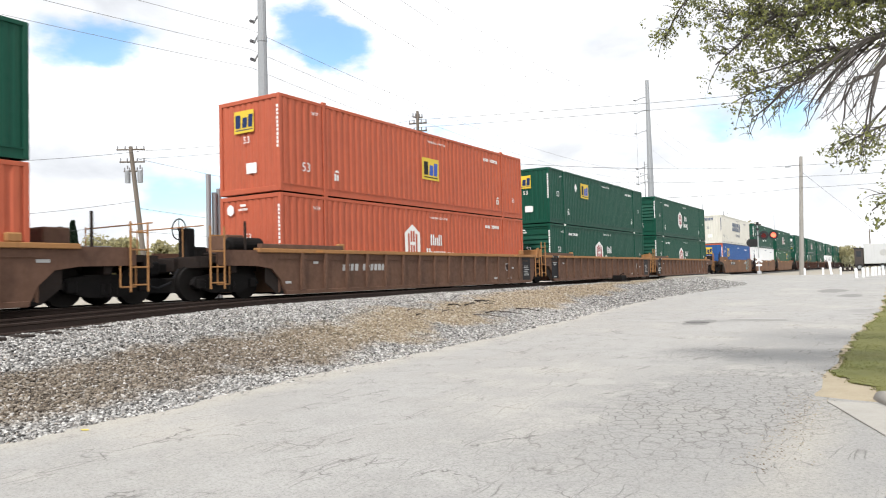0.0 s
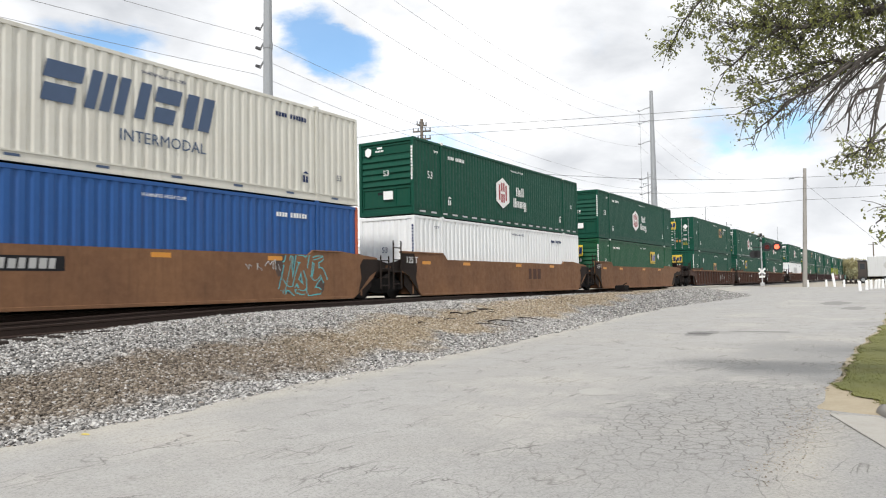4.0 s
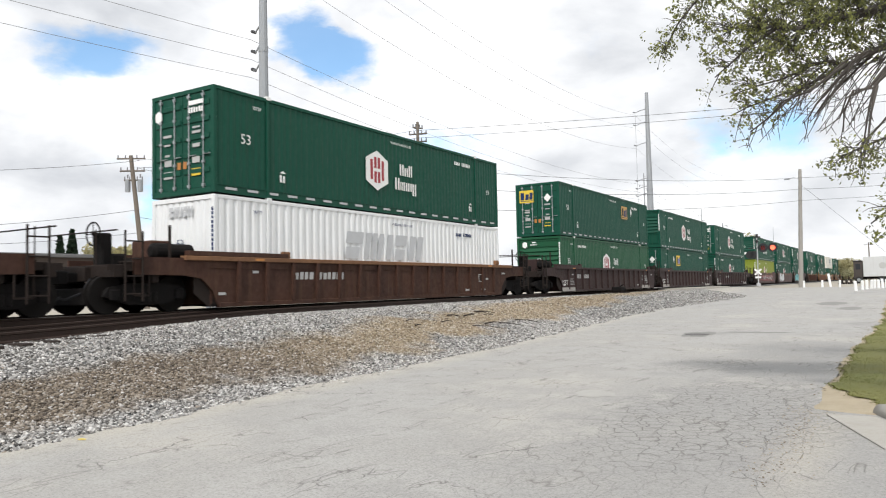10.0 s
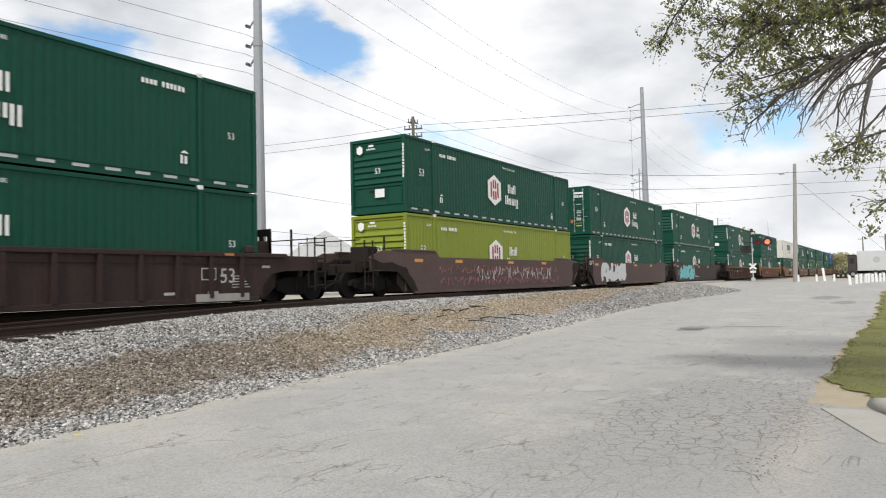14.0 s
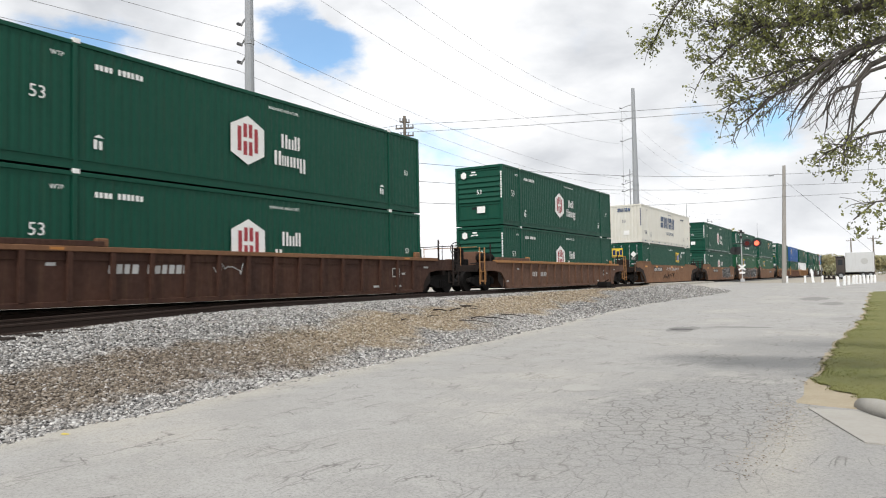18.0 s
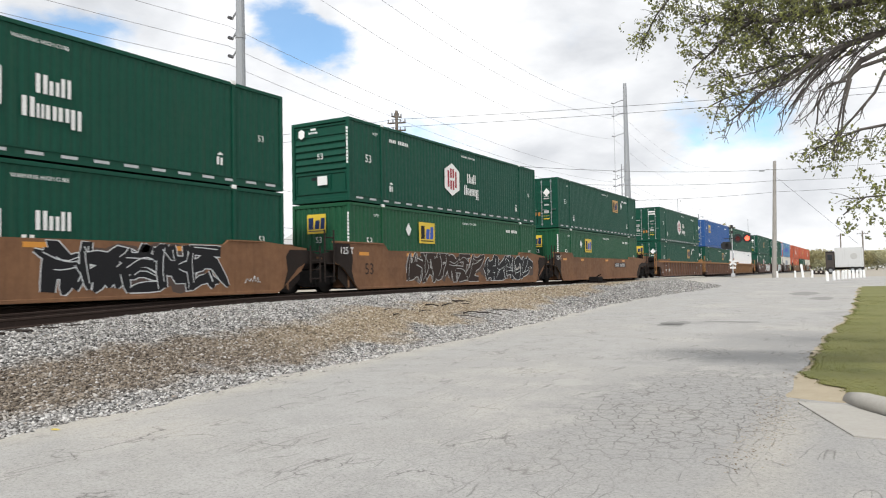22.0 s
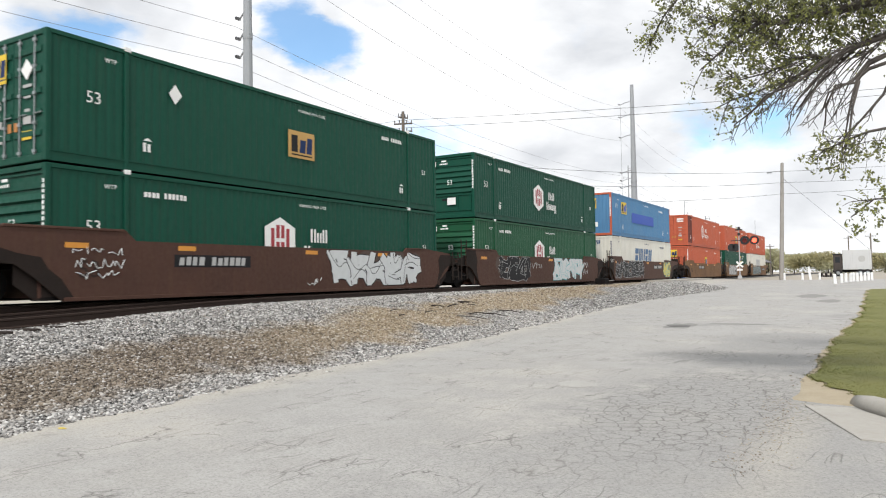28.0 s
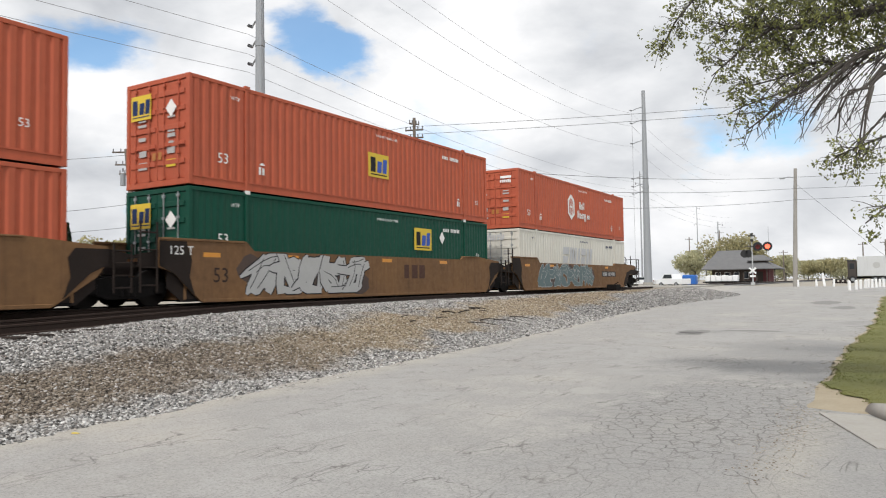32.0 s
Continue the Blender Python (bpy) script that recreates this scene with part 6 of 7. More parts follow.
# wires between the wooden poles
for z0, z1, z2, sag in ((11.6, 11.0, 12.6, 0.35), (11.1, 10.7, 12.3, 0.35)):
    cable((-26.0, 38.7, z0), (14, 51, z2 - 0.6), sag, 0.013)
    cable((-41.0, 29.0, z0 - 1.6), (-26, 38.7, z0), 0.3, 0.012)
for z0, z1, z2 in ((9.2, 11.3, 13.2), (8.0, 10.2, 11.8), (6.6, 9.1, 11.2)):
    cable((-26.0, 38.7, z0), (-7.7, 78, z1), 0.55, 0.016)
    cable((-7.7, 78, z1), (22, 89, z2), 0.5, 0.016)
for z0, z1 in ((10.1, 8.0), (6.9, 5.2), (5.4, 4.9)):
    cable((-41.5, 29.5, z0), (-44, 6, z1 - 0.8), 0.6, 0.013)
    cable((-41.5, 29.5, z0 - 0.5), (-40, 62, z1 + 0.6), 0.5, 0.013)
cable((-7.65, 78, 10.6), (2.0, 86, 1.0), 0.0, 0.012, "slanting guy wire of the light pole")

# two short steel posts beside the track
for x, y, top in ((-20.0, 16.9, 5.2), (-20.0, 17.35, 4.75), (-20.0, 17.15, 4.6)):
    p = new("steel_post", finish(tube([(x, y, 0.5), (x, y, top)], 0.09, 0.09, 10), "steel_post", GALV))
    tagged(p, "plain galvanised steel post behind the track", "post", "steel posts by the track")


# ---------------------------------------------------------------- the level crossing
def crossing_signal(x, y, base):
    """A mast with two round red lights on black discs, crossbuck, bell and cabinet."""
    s = empty("crossing_signal")
    s.location = (x, y, base)
    s.rotation_euler = (0, 0, radians(8))
    part("mast", rod(bmesh.new(), (0, 0, 0), (0, 0, 5.1), 0.065, 0.055, 10), SILVERPAINT, s)
    part("foot", boxes([(-0.2, 0.2, -0.2, 0.2, 0, 0.35)], 0.03), SILVERPAINT, s)
    part("light_arm", rod(bmesh.new(), (-0.8, -0.05, 3.95), (0.8, -0.05, 3.95), 0.04, seg=6), BLACKPAINT, s)
    for k, lens in ((0.55, RED_DARK), (1.45, RED_LIT)):
        d = part("target", rod(bmesh.new(), (k, -0.10, 3.95), (k, -0.14, 3.95), 0.46, seg=24), BLACKPAINT, s, "round black signal disc")
        part("lens", rod(bmesh.new(), (k, -0.14, 3.95), (k, -0.17, 3.95), 0.24, seg=20), lens, d, "red signal lens")
        def hood():
            bm = bmesh.new()
            for i in range(10):
                a, b = math.pi * i / 10, math.pi * (i + 1) / 10
                rod(bm, (k + 0.26 * math.cos(a), -0.14, 3.95 + 0.26 * math.sin(a)), (k + 0.25 * math.cos(a), -0.42, 3.95 + 0.25 * math.sin(a)), 0.05, seg=4)
            return bm
        part("hood", hood(), BLACKPAINT, d)
    for k in (-0.55, -1.2):
        part("target", rod(bmesh.new(), (k * 0.6, 0.12, 3.25), (k * 0.6, 0.16, 3.25), 0.40, seg=20), BLACKPAINT, s)
    for a in (-42, 42):
        b = put(part("crossbuck_board", boxes([(-0.42, 0.42, -0.02, 0.0, -0.09, 0.09)], 0.01), POSTWHITE, s, "white crossbuck board"), pose(0, -0.12 - 0.025 * (a > 0), 1.5, 0, a, 0))
    part("cap", boxes([(-0.35, 0.35, -0.12, 0.12, 5.0, 5.12), (-0.12, 0.12, -0.12, 0.12, 5.1, 5.35)], 0.02), BLACKPAINT, s)
    part("bell", rod(bmesh.new(), (0, 0, 4.6), (0, -0.2, 4.6), 0.15, seg=14), BLACKPAINT, s)
    part("sign_plate", boxes([(-0.28, 0.28, -0.10, -0.085, 0.85, 1.05)]), POSTWHITE, s)
    return tagged(s, "railway crossing signal with red flashing lights and white crossbuck", "crossing signal")


crossing_signal(-12.15, 80.0, 0.82)


def white_post(x, y, lean):
    z = ground_z(x, y)
    p = new("bollard", cached("bollard", lambda: merge(tube([(0, 0, -0.1), (0, 0, 0.60)], 0.095, 0.095, 10), tube([(0, 0, 0.60), (0, 0, 0.66)], 0.095, 0.05, 10)), POSTWHITE))
    p.matrix_basis = pose(x, y, z, lean, lean * 0.6, 0)
    return tagged(p, "short white-painted wooden guard post beside the crossing", "bollard", "white guard posts")


for x, y, lean in ((-7.55, 75.5, 1), (-6.0, 75.2, -1), (-4.45, 73.0, 2), (-2.42, 54.5, -5), (-2.12, 56.5, 1), (-1.95, 59.0, 2), (-1.72, 60.5, 8),
                   (-1.55, 61.5, 6), (-1.32, 62.5, 2), (-1.08, 64.0, -3), (-0.86, 65.5, 1), (-0.63, 66.5, 2), (-0.40, 68.0, -2)):
    white_post(x, y, lean)
tall = new("marker_post", finish(boxes([(-0.1, 0.1, -0.03, 0.03, 0, 1.25)], 0.01), "marker_post", POSTWHITE))
tall.matrix_basis = pose(-5.35, 75.6, ground_z(-5.35, 75.6), 0, -7, 0)
tagged(tall, "tall leaning white marker post at the crossing", "post")


def crossing_panels():
    c = tagged(empty("crossing_deck"), "timber and asphalt panels between the rails of the crossing", "level crossing", kind="structure")
    for x0, x1 in ((-20.4, -17.45), (-17.2, -15.95), (-15.7, -13.4)):
        for i in range(6):
            y = 56.2 + i * 2.6
            part("panel", boxes([(x0, x1, y, y + 2.55, 0.84, 1.005)], 0.015), ASPHALT, c)


crossing_panels()


def switch_stand(x, y):
    z = ground_z(x, y)
    s = empty("switch_stand")
    s.location = (x, y, z)
    part("base_timber", boxes([(-1.2, 0.5, -0.14, 0.14, -0.03, 0.09), (-1.2, 0.5, 0.5, 0.78, -0.03, 0.09)], 0.02), TIE, s)
    part("housing", boxes([(-0.35, 0.25, -0.15, 0.75, 0.09, 0.42)], 0.05), TRUCK, s)
    part("lever", rod(bmesh.new(), (0, 0.3, 0.42), (0.25, 0.3, 0.55), 0.03, seg=6), TRUCK, s)
    return tagged(s, "dark cast switch machine on timbers beside the track", "switch machine")


switch_stand(-14.3, 42.6)

# ---------------------------------------------------------------- roadside
def kerb_piece():
    """A broken concrete gutter slab and the end of a kerb at the driveway."""
    s = empty("gutter_slab")
    bm = bmesh.new()
    pts = [(-0.74, 9.02), (-0.17, 7.40), (0.55, 7.35), (1.4, 7.3), (1.4, 8.1), (0.25, 8.25), (-0.30, 9.05)]
    lo = [bm.verts.new((x, y, -0.05)) for x, y in pts]
    hi = [bm.verts.new((x, y, 0.026)) for x, y in pts]
    bm.faces.new(hi)
    for i in range(len(pts)):
        j = (i + 1) % len(pts)
        bm.faces.new((lo[i], lo[j], hi[j], hi[i]))
    bmesh.ops.recalc_face_normals(bm, faces=bm.faces[:])
    part("slab", bm, CONCRETE, s)
    tagged(s, "cracked pale concrete gutter slab at the driveway mouth", "gutter")
    k = new("kerb", finish(tube([(-0.22, 9.35, 0.02), (-0.10, 9.05, 0.06), (0.15, 8.60, 0.075), (0.6, 8.25, 0.08), (1.3, 8.12, 0.08), (4.0, 8.1, 0.08)], 0.10, 0.13, 14), "kerb", CONCRETE, True))
    tagged(k, "weathered rounded concrete kerb end beside the grass", "kerb", kind="structure")


kerb_piece()
IRON = material("worn iron cover", (0.11, 0.105, 0.10), 0.6, metal=0.4, scale=6.0, bump=0.4)
PATCHM = material("paler asphalt patch", (0.36, 0.35, 0.325), 0.9, second=(0.27, 0.265, 0.25), scale=3.0, bump=0.4, bump_scale=70.0)
DARKPATCH = material("dark tar patch", (0.20, 0.195, 0.185), 0.9, second=(0.28, 0.27, 0.255), scale=3.0, bump=0.4, bump_scale=70.0)


def flat_patch(name, x, y, rx, ry, mat, label, seed, lift=0.004):
    rng = random.Random(seed)
    n = 22
    bm = bmesh.new()
    ring = []
    for i in range(n):
        a = 2 * math.pi * i / n
        k = rng.uniform(0.72, 1.12)
        px, py = x + rx * k * math.cos(a), y + ry * k * math.sin(a)
        ring.append(bm.verts.new((px, py, road_surface(px, py) + lift)))
    mid = bm.verts.new((x, y, road_surface(x, y) + lift))
    for i in range(n):
        bm.faces.new((ring[i], ring[(i + 1) % n], mid))
    return tagged(new(name, finish(bm, name, mat)), label, "road patch", kind="structure")


flat_patch("road_patch", -3.55, 9.5, 0.33, 0.30, PATCHM, "small pale worn patch in the asphalt", 4)
flat_patch("road_patch", -4.6, 20.0, 0.42, 0.95, DARKPATCH, "dark sunken patch around a road cover", 5)
flat_patch("road_patch", -2.6, 37.0, 0.6, 1.8, DARKPATCH, "dark patched asphalt near the crossing", 6)
flat_patch("road_patch", -1.7, 33.0, 0.5, 1.2, DARKPATCH, "dark patched asphalt near the grass edge", 7)
flat_patch("road_patch", -3.2, 21.0, 0.9, 0.25, DARKPATCH, "thin dark tar seam in the asphalt", 8)
m = new("manhole_cover", finish(rod(bmesh.new(), (-4.6, 20.0, 0.05), (-4.6, 20.0, road_surface(-4.6, 20.0) + 0.010), 0.30, seg=24), "manhole_cover", IRON))
tagged(m, "worn round iron cover set in the road", "manhole cover")

flat_patch("paint_spot", -7.20, 4.45, 0.07, 0.035, M_GOLD, "small spot of yellow marking paint on the asphalt edge", 15)


def crumbs(name, count, line, width, size, seed, mat, label):
    """Loose grit lying along a line of the plan."""
    rng = random.Random(seed)
    bm = bmesh.new()
    for i in range(count):
        f = rng.random() * (len(line) - 1)
        k = int(f)
        x = line[k][0] + (line[k + 1][0] - line[k][0]) * (f - k) + rng.gauss(0, width)
        y = line[k][1] + (line[k + 1][1] - line[k][1]) * (f - k) + rng.gauss(0, width)
        r = size * rng.uniform(0.4, 1.3)
        m = Matrix.Translation((x, y, ground_z(x, y) + 0.014 + r * 0.3)) @ pose(0, 0, 0, 0, 0, rng.uniform(0, 360)) @ Matrix.Diagonal((r, r * rng.uniform(0.5, 1.6), r * 0.5, 1))
        vs = [bm.verts.new(m @ Vector(c)) for c in ((1, 0, 0), (0, 1, 0), (-1, 0, 0), (0, -1, 0), (0, 0, 1))]
        for a, b in ((0, 1), (1, 2), (2, 3), (3, 0)):
            bm.faces.new((vs[a], vs[b], vs[4]))
    tagged(new(name, finish(bm, name, mat)), label, "grit", kind="stuff")


LEAFLITTER = material("brown leaf litter", (0.14, 0.105, 0.07), 0.95, second=(0.24, 0.20, 0.14), scale=9.0)
crumbs("loose_sand", 300, ((-1.0, 9.4), (-0.85, 8.0), (-0.95, 6.0)), 0.15, 0.008, 21, SAND, "loose sandy grit along the old asphalt seam")
crumbs("leaf_litter", 150, ((-1.0, 9.2), (-0.90, 7.6), (-0.95, 5.8)), 0.10, 0.010, 22, LEAFLITTER, "brown leaf litter along the old asphalt seam")
crumbs("leaf_litter", 140, ((-0.90, 10.4), (-0.85, 16.0), (-0.60, 26.0)), 0.12, 0.018, 23, LEAFLITTER, "brown leaf litter and clods along the grass edge")
crumbs("road_grit", 500, ((-7.6, 4.0), (-7.75, 9.0), (-8.7, 17.0), (-9.2, 26.0)), 0.16, 0.022, 24, PEBBLE, "stray ballast stones on the edge of the asphalt")


def drift(seed, y0, y1, label):
    """Old sticks and dark debris lying on the ballast."""
    rng = random.Random(seed)
    for i in range(14):
        y = rng.uniform(y0, y1)
        x = -10.8 + (y - 18) * -0.10 + rng.uniform(-0.7, 0.9)
        a = rng.uniform(-0.5, 0.5) + 1.2
        l = rng.uniform(0.25, 0.9)
        d = Vector((math.cos(a), math.sin(a), 0)) * l
        p = Vector((x, y, 0))
        q = p + d
        p.z, q.z = ground_z(p.x, p.y) + 0.06, ground_z(q.x, q.y) + 0.07
        mid = (p + q) / 2 + Vector((0.05, -0.04, 0.03))
        ob = new("stick", finish(tube([p, mid, q], rng.uniform(0.012, 0.026), 0.008, 5), "stick", TIE))
        tagged(ob, label, "stick", "debris on the ballast")


drift(5, 15.5, 21.0, "dark rotten stick lying on the ballast")


def blades(count, area, seed):
    rng = np.random.default_rng(seed)
    verts = np.zeros((count * 3, 3))
    i = 0
    while i < count:
        y = area[2] + (area[3] - area[2]) * rng.random() ** 1.3
        edge = lawn_edge(y) - 0.08 * rng.random() ** 3
        x = edge + (area[1] - edge) * rng.random() ** 1.5
        h = 0.006 + 0.014 * rng.random()
        a = rng.random() * 6.28
        z = ground_z(x, y) + 0.034
        w = 0.005 + 0.005 * rng.random()
        dx, dy = math.cos(a), math.sin(a)
        verts[i * 3] = (x - dx * w, y - dy * w, z)
        verts[i * 3 + 1] = (x + dx * w, y + dy * w, z)
        verts[i * 3 + 2] = (x + dy * h * 0.6, y - dx * h * 0.6, z + h)
        i += 1
    me = bpy.data.meshes.new("grass")
    me.from_pydata(verts.tolist(), [], np.arange(count * 3).reshape(-1, 3).tolist())
    me.materials.append(BLADE)
    tagged(new("grass", me), "short olive and straw coloured spring grass", "grass", kind="stuff")


blades(70000, (0, 5, 9.45, 34), 9)

# ---------------------------------------------------------------- trees
BARK = material("grey-brown bark", (0.080, 0.070, 0.062), 0.9, second=(0.14, 0.126, 0.112), scale=6.0, bump=0.6, bump_scale=30.0)


def leaf_material(name, low, high, through):
    m = bpy.data.materials.new(name)
    m.use_nodes = True
    t = m.node_tree
    t.nodes.clear()
    out = t.nodes.new("ShaderNodeOutputMaterial")
    rnd = t.nodes.new("ShaderNodeNewGeometry").outputs["Random Per Island"]
    col = ramp(t, rnd, [(0.0, low), (0.6, tuple((a + b) / 2 for a, b in zip(low, high))), (1.0, high)])
    d = t.nodes.new("ShaderNodeBsdfDiffuse")
    tr = t.nodes.new("ShaderNodeBsdfTranslucent")
    mix = nd(t, "ShaderNodeMixShader")
    mix.inputs[0].default_value = through
    wire(t, col, d.inputs[0])
    wire(t, col, tr.inputs[0])
    wire(t, d.outputs[0], mix.inputs[1])
    wire(t, tr.outputs[0], mix.inputs[2])
    wire(t, mix.outputs[0], out.inputs[0])
    return m


LEAF = leaf_material("young leaf", (0.135, 0.14, 0.10), (0.37, 0.39, 0.13), 0.45)
# far leaves are lightened: the haze of distance is put into their colour
LEAF_FAR = leaf_material("olive far foliage", (0.30, 0.285, 0.17), (0.50, 0.45, 0.25), 0.4)
LEAF_PALE = leaf_material("hazy spring foliage", (0.40, 0.40, 0.26), (0.56, 0.53, 0.35), 0.4)
LEAF_PINE = leaf_material("dark conifer foliage", (0.018, 0.03, 0.02), (0.04, 0.06, 0.035), 0.1)


def quads_mesh(name, centres, sizes, rng, mat):
    """Small folded leaves, two triangles each, turned at random."""
    n = len(centres)
    c = np.asarray(centres)
    u = rng.normal(size=(n, 3))
    u /= np.linalg.norm(u, axis=1)[:, None]
    w = np.cross(u, rng.normal(size=(n, 3)))
    w /= np.linalg.norm(w, axis=1)[:, None]
    k = np.cross(u, w)
    s = np.asarray(sizes)[:, None]
    v = np.stack([c - u * s, c + w * s * 0.62 + k * s * 0.2, c + u * s, c - w * s * 0.62 + k * s * 0.2], 1).reshape(-1, 3)
    idx = np.arange(n) * 4
    f = np.stack([idx, idx + 1, idx + 2, idx + 3], 1)
    me = bpy.data.meshes.new(name)
    me.from_pydata(v.tolist(), [], f.tolist())
    me.materials.append(mat)
    return me


def roadside_tree():
    rng = random.Random(41)
    nrng = np.random.default_rng(41)
    t = tagged(empty("tree"), "young-leaved deciduous tree overhanging the road from the grass", "tree")
    t.location = (5.0, 11.0, 0.1)
    o = Vector(t.location)
    trunk = [(5.0, 11.0, 0.0), (4.9, 10.9, 1.6), (4.6, 10.7, 3.2), (4.4, 10.6, 4.6), (4.5, 10.9, 6.5), (4.3, 11.0, 8.2)]
    part("trunk", tube([Vector(p) - o for p in trunk], 0.30, 0.09, 12), BARK, t, smooth=True)
    limbs = [  # way points, radius, leafiness
        ([(4.6, 10.7, 3.6), (2.4, 10.1, 4.4), (0.9, 9.6, 4.56), (0.02, 9.5, 4.54), (-0.3, 9.5, 4.51), (-0.61, 9.5, 4.51), (-0.86, 9.5, 4.47), (-1.11, 9.5, 4.53), (-1.28, 9.5, 4.6), (-1.69, 9.5, 4.64)], 0.085, 0.9),
        ([(2.4, 10.1, 4.4), (0.6, 9.2, 5), (-0.6, 9.2, 5.2), (-1.5, 9.3, 5.2), (-2, 9.4, 5.05), (-2.26, 9.5, 4.85), (-2.46, 9.5, 4.5)], 0.026, 0.7),
        ([(4.5, 10.7, 3.2), (1.6, 9.7, 4.05), (0.5, 9.5, 4.2), (0, 9.5, 4.09), (-0.22, 9.5, 4.03), (-0.4, 9.5, 3.94), (-0.58, 9.5, 4.02), (-0.74, 9.5, 4.02), (-0.88, 9.5, 3.96), (-1.08, 9.5, 3.9), (-1.45, 9.5, 3.85)], 0.052, 0.5),
        ([(-0.37, 9.5, 3.95), (-0.86, 9.5, 3.77), (-1.27, 9.5, 3.44), (-1.46, 9.5, 3.31)], 0.022, 0.1),
        ([(-0.3, 9.6, 4.02), (-0.59, 9.6, 3.73), (-0.74, 9.6, 3.56), (-0.83, 9.6, 3.41)], 0.02, 0.0),
        ([(-0.15, 9.6, 4.05), (-0.45, 9.7, 3.8), (-0.62, 9.7, 3.64), (-0.78, 9.7, 3.44)], 0.018, 0.0),
        ([(-0.4, 9.4, 3.94), (-0.78, 9.3, 3.66), (-1.05, 9.3, 3.59), (-1.2, 9.3, 3.44)], 0.018, 0.05),
        ([(-0.86, 9.5, 3.77), (-1.3, 9.6, 3.69), (-1.5, 9.6, 3.64), (-1.7, 9.6, 3.56)], 0.014, 0.8),
        ([(1.6, 9.7, 4), (0.4, 9.5, 4), (-0.01, 9.5, 3.86), (-0.18, 9.5, 3.66), (-0.42, 9.5, 3.57), (-0.5, 9.5, 3.34)], 0.03, 0.05),
        ([(1.6, 9.7, 4), (0.5, 9.5, 3.9), (-0.01, 9.5, 3.78), (-0.13, 9.5, 3.68), (-0.2, 9.5, 3.42), (-0.28, 9.5, 2.99)], 0.03, 0.1),
        ([(1.8, 9.8, 3.4), (0.6, 9.4, 3.12), (-0.04, 9.4, 3.05), (-0.25, 9.4, 2.98), (-0.5, 9.4, 2.88)], 0.022, 0.7),
        ([(0.9, 9.6, 4.56), (0.1, 9.9, 4.9), (-0.7, 9.9, 5.0), (-1.3, 9.9, 4.9), (-1.8, 9.9, 4.7)], 0.035, 1.0),
        ([(-0.86, 9.5, 4.47), (-0.92, 9.5, 4.35), (-0.95, 9.5, 4.2)], 0.028, 0.2),
        ([(-1.08, 9.5, 4.52), (-1.13, 9.5, 4.38), (-1.16, 9.5, 4.24)], 0.02, 0.2),
        ([(-1.11, 9.5, 4.53), (-1.45, 9.5, 4.36), (-1.62, 9.5, 4.22), (-1.85, 9.5, 4.05)], 0.022, 0.9),
        # unseen limbs above the view, most set so their shade reaches the road
        ([(4.4, 10.8, 5.2), (3.0, 12.2, 5.8), (1.9, 13.4, 6.4), (1.0, 14.2, 6.6)], 0.09, 0.45),
        ([(4.4, 10.8, 6.0), (3.2, 9.4, 6.6), (1.9, 8.8, 6.8), (0.9, 8.6, 6.6)], 0.08, 0.45),
        ([(4.4, 10.8, 5.0), (5.6, 13.0, 6.2), (6.2, 14.8, 7.0)], 0.09, 0.4),
        ([(4.5, 10.8, 5.0), (6.4, 10.0, 6.2), (8.0, 9.4, 6.8)], 0.09, 0.4),
        ([(4.4, 11.0, 7.2), (3.2, 11.6, 8.2), (2.0, 12.0, 8.6), (0.8, 12.3, 8.5), (-0.5, 12.7, 8.3)], 0.06, 0.9),
        ([(4.4, 10.8, 5.6), (2.4, 10.9, 6.2), (0.6, 11.1, 6.5), (-0.8, 11.2, 6.6), (-1.7, 11.3, 6.5)], 0.06, 0.8),
        ([(0.9, 9.6, 3.9), (0.23, 9.5, 3.93), (-0.01, 9.5, 3.83), (-0.14, 9.5, 3.64), (-0.35, 9.5, 3.64), (-0.45, 9.5, 3.41), (-0.47, 9.5, 3.18)], 0.026, 0.0),
        ([(0.9, 9.6, 3.9), (0.22, 9.5, 3.69), (0.12, 9.5, 3.47), (-0.12, 9.5, 3.19), (-0.28, 9.5, 3.04)], 0.024, 0.05),
        ([(-0.11, 9.5, 3.66), (-0.19, 9.5, 3.34), (-0.23, 9.5, 3.03), (-0.34, 9.5, 2.94)], 0.016, 0.1),
        ([(1.9, 9.8, 3.2), (0.9, 9.5, 2.6), (0.3, 9.4, 2.3), (-0.01, 9.4, 2.29), (-0.24, 9.4, 2.1)], 0.018, 0.8),
    ]
    leaves, sizes = [], []
    twigs = bmesh.new()

    def leafy(p, count, spreadr):
        for _ in range(count):
            leaves.append(tuple(Vector(p) + Vector((rng.gauss(0, spreadr), rng.gauss(0, spreadr), rng.gauss(0, spreadr))) - o))
            sizes.append(rng.uniform(0.014, 0.029))

    for pts, r, leafiness in limbs:
        vs = [Vector(p) for p in pts]
        part("limb", tube([p - o for p in vs], r, 0.007, 8), BARK, t, smooth=True)
        length = sum((b - a).length for a, b in zip(vs, vs[1:]))
        for i in range(int(length * 3.2)):
            f = rng.uniform(0.22, 1.0) * (len(vs) - 1)
            k = min(int(f), len(vs) - 2)
            p = vs[k].lerp(vs[k + 1], f - k)
            along = (vs[k + 1] - vs[k]).normalized()
            droop = -0.35 if leafiness < 0.5 else -0.05
            d = (along * 0.9 + Vector((rng.gauss(0, 0.55), rng.gauss(0, 0.55), rng.gauss(droop, 0.55)))).normalized()
            l = rng.uniform(0.12, 0.30) * (0.75 if leafiness < 0.5 else 0.9)
            bend = Vector((rng.gauss(0, 0.06), rng.gauss(0, 0.06), rng.gauss(-0.04, 0.06)))
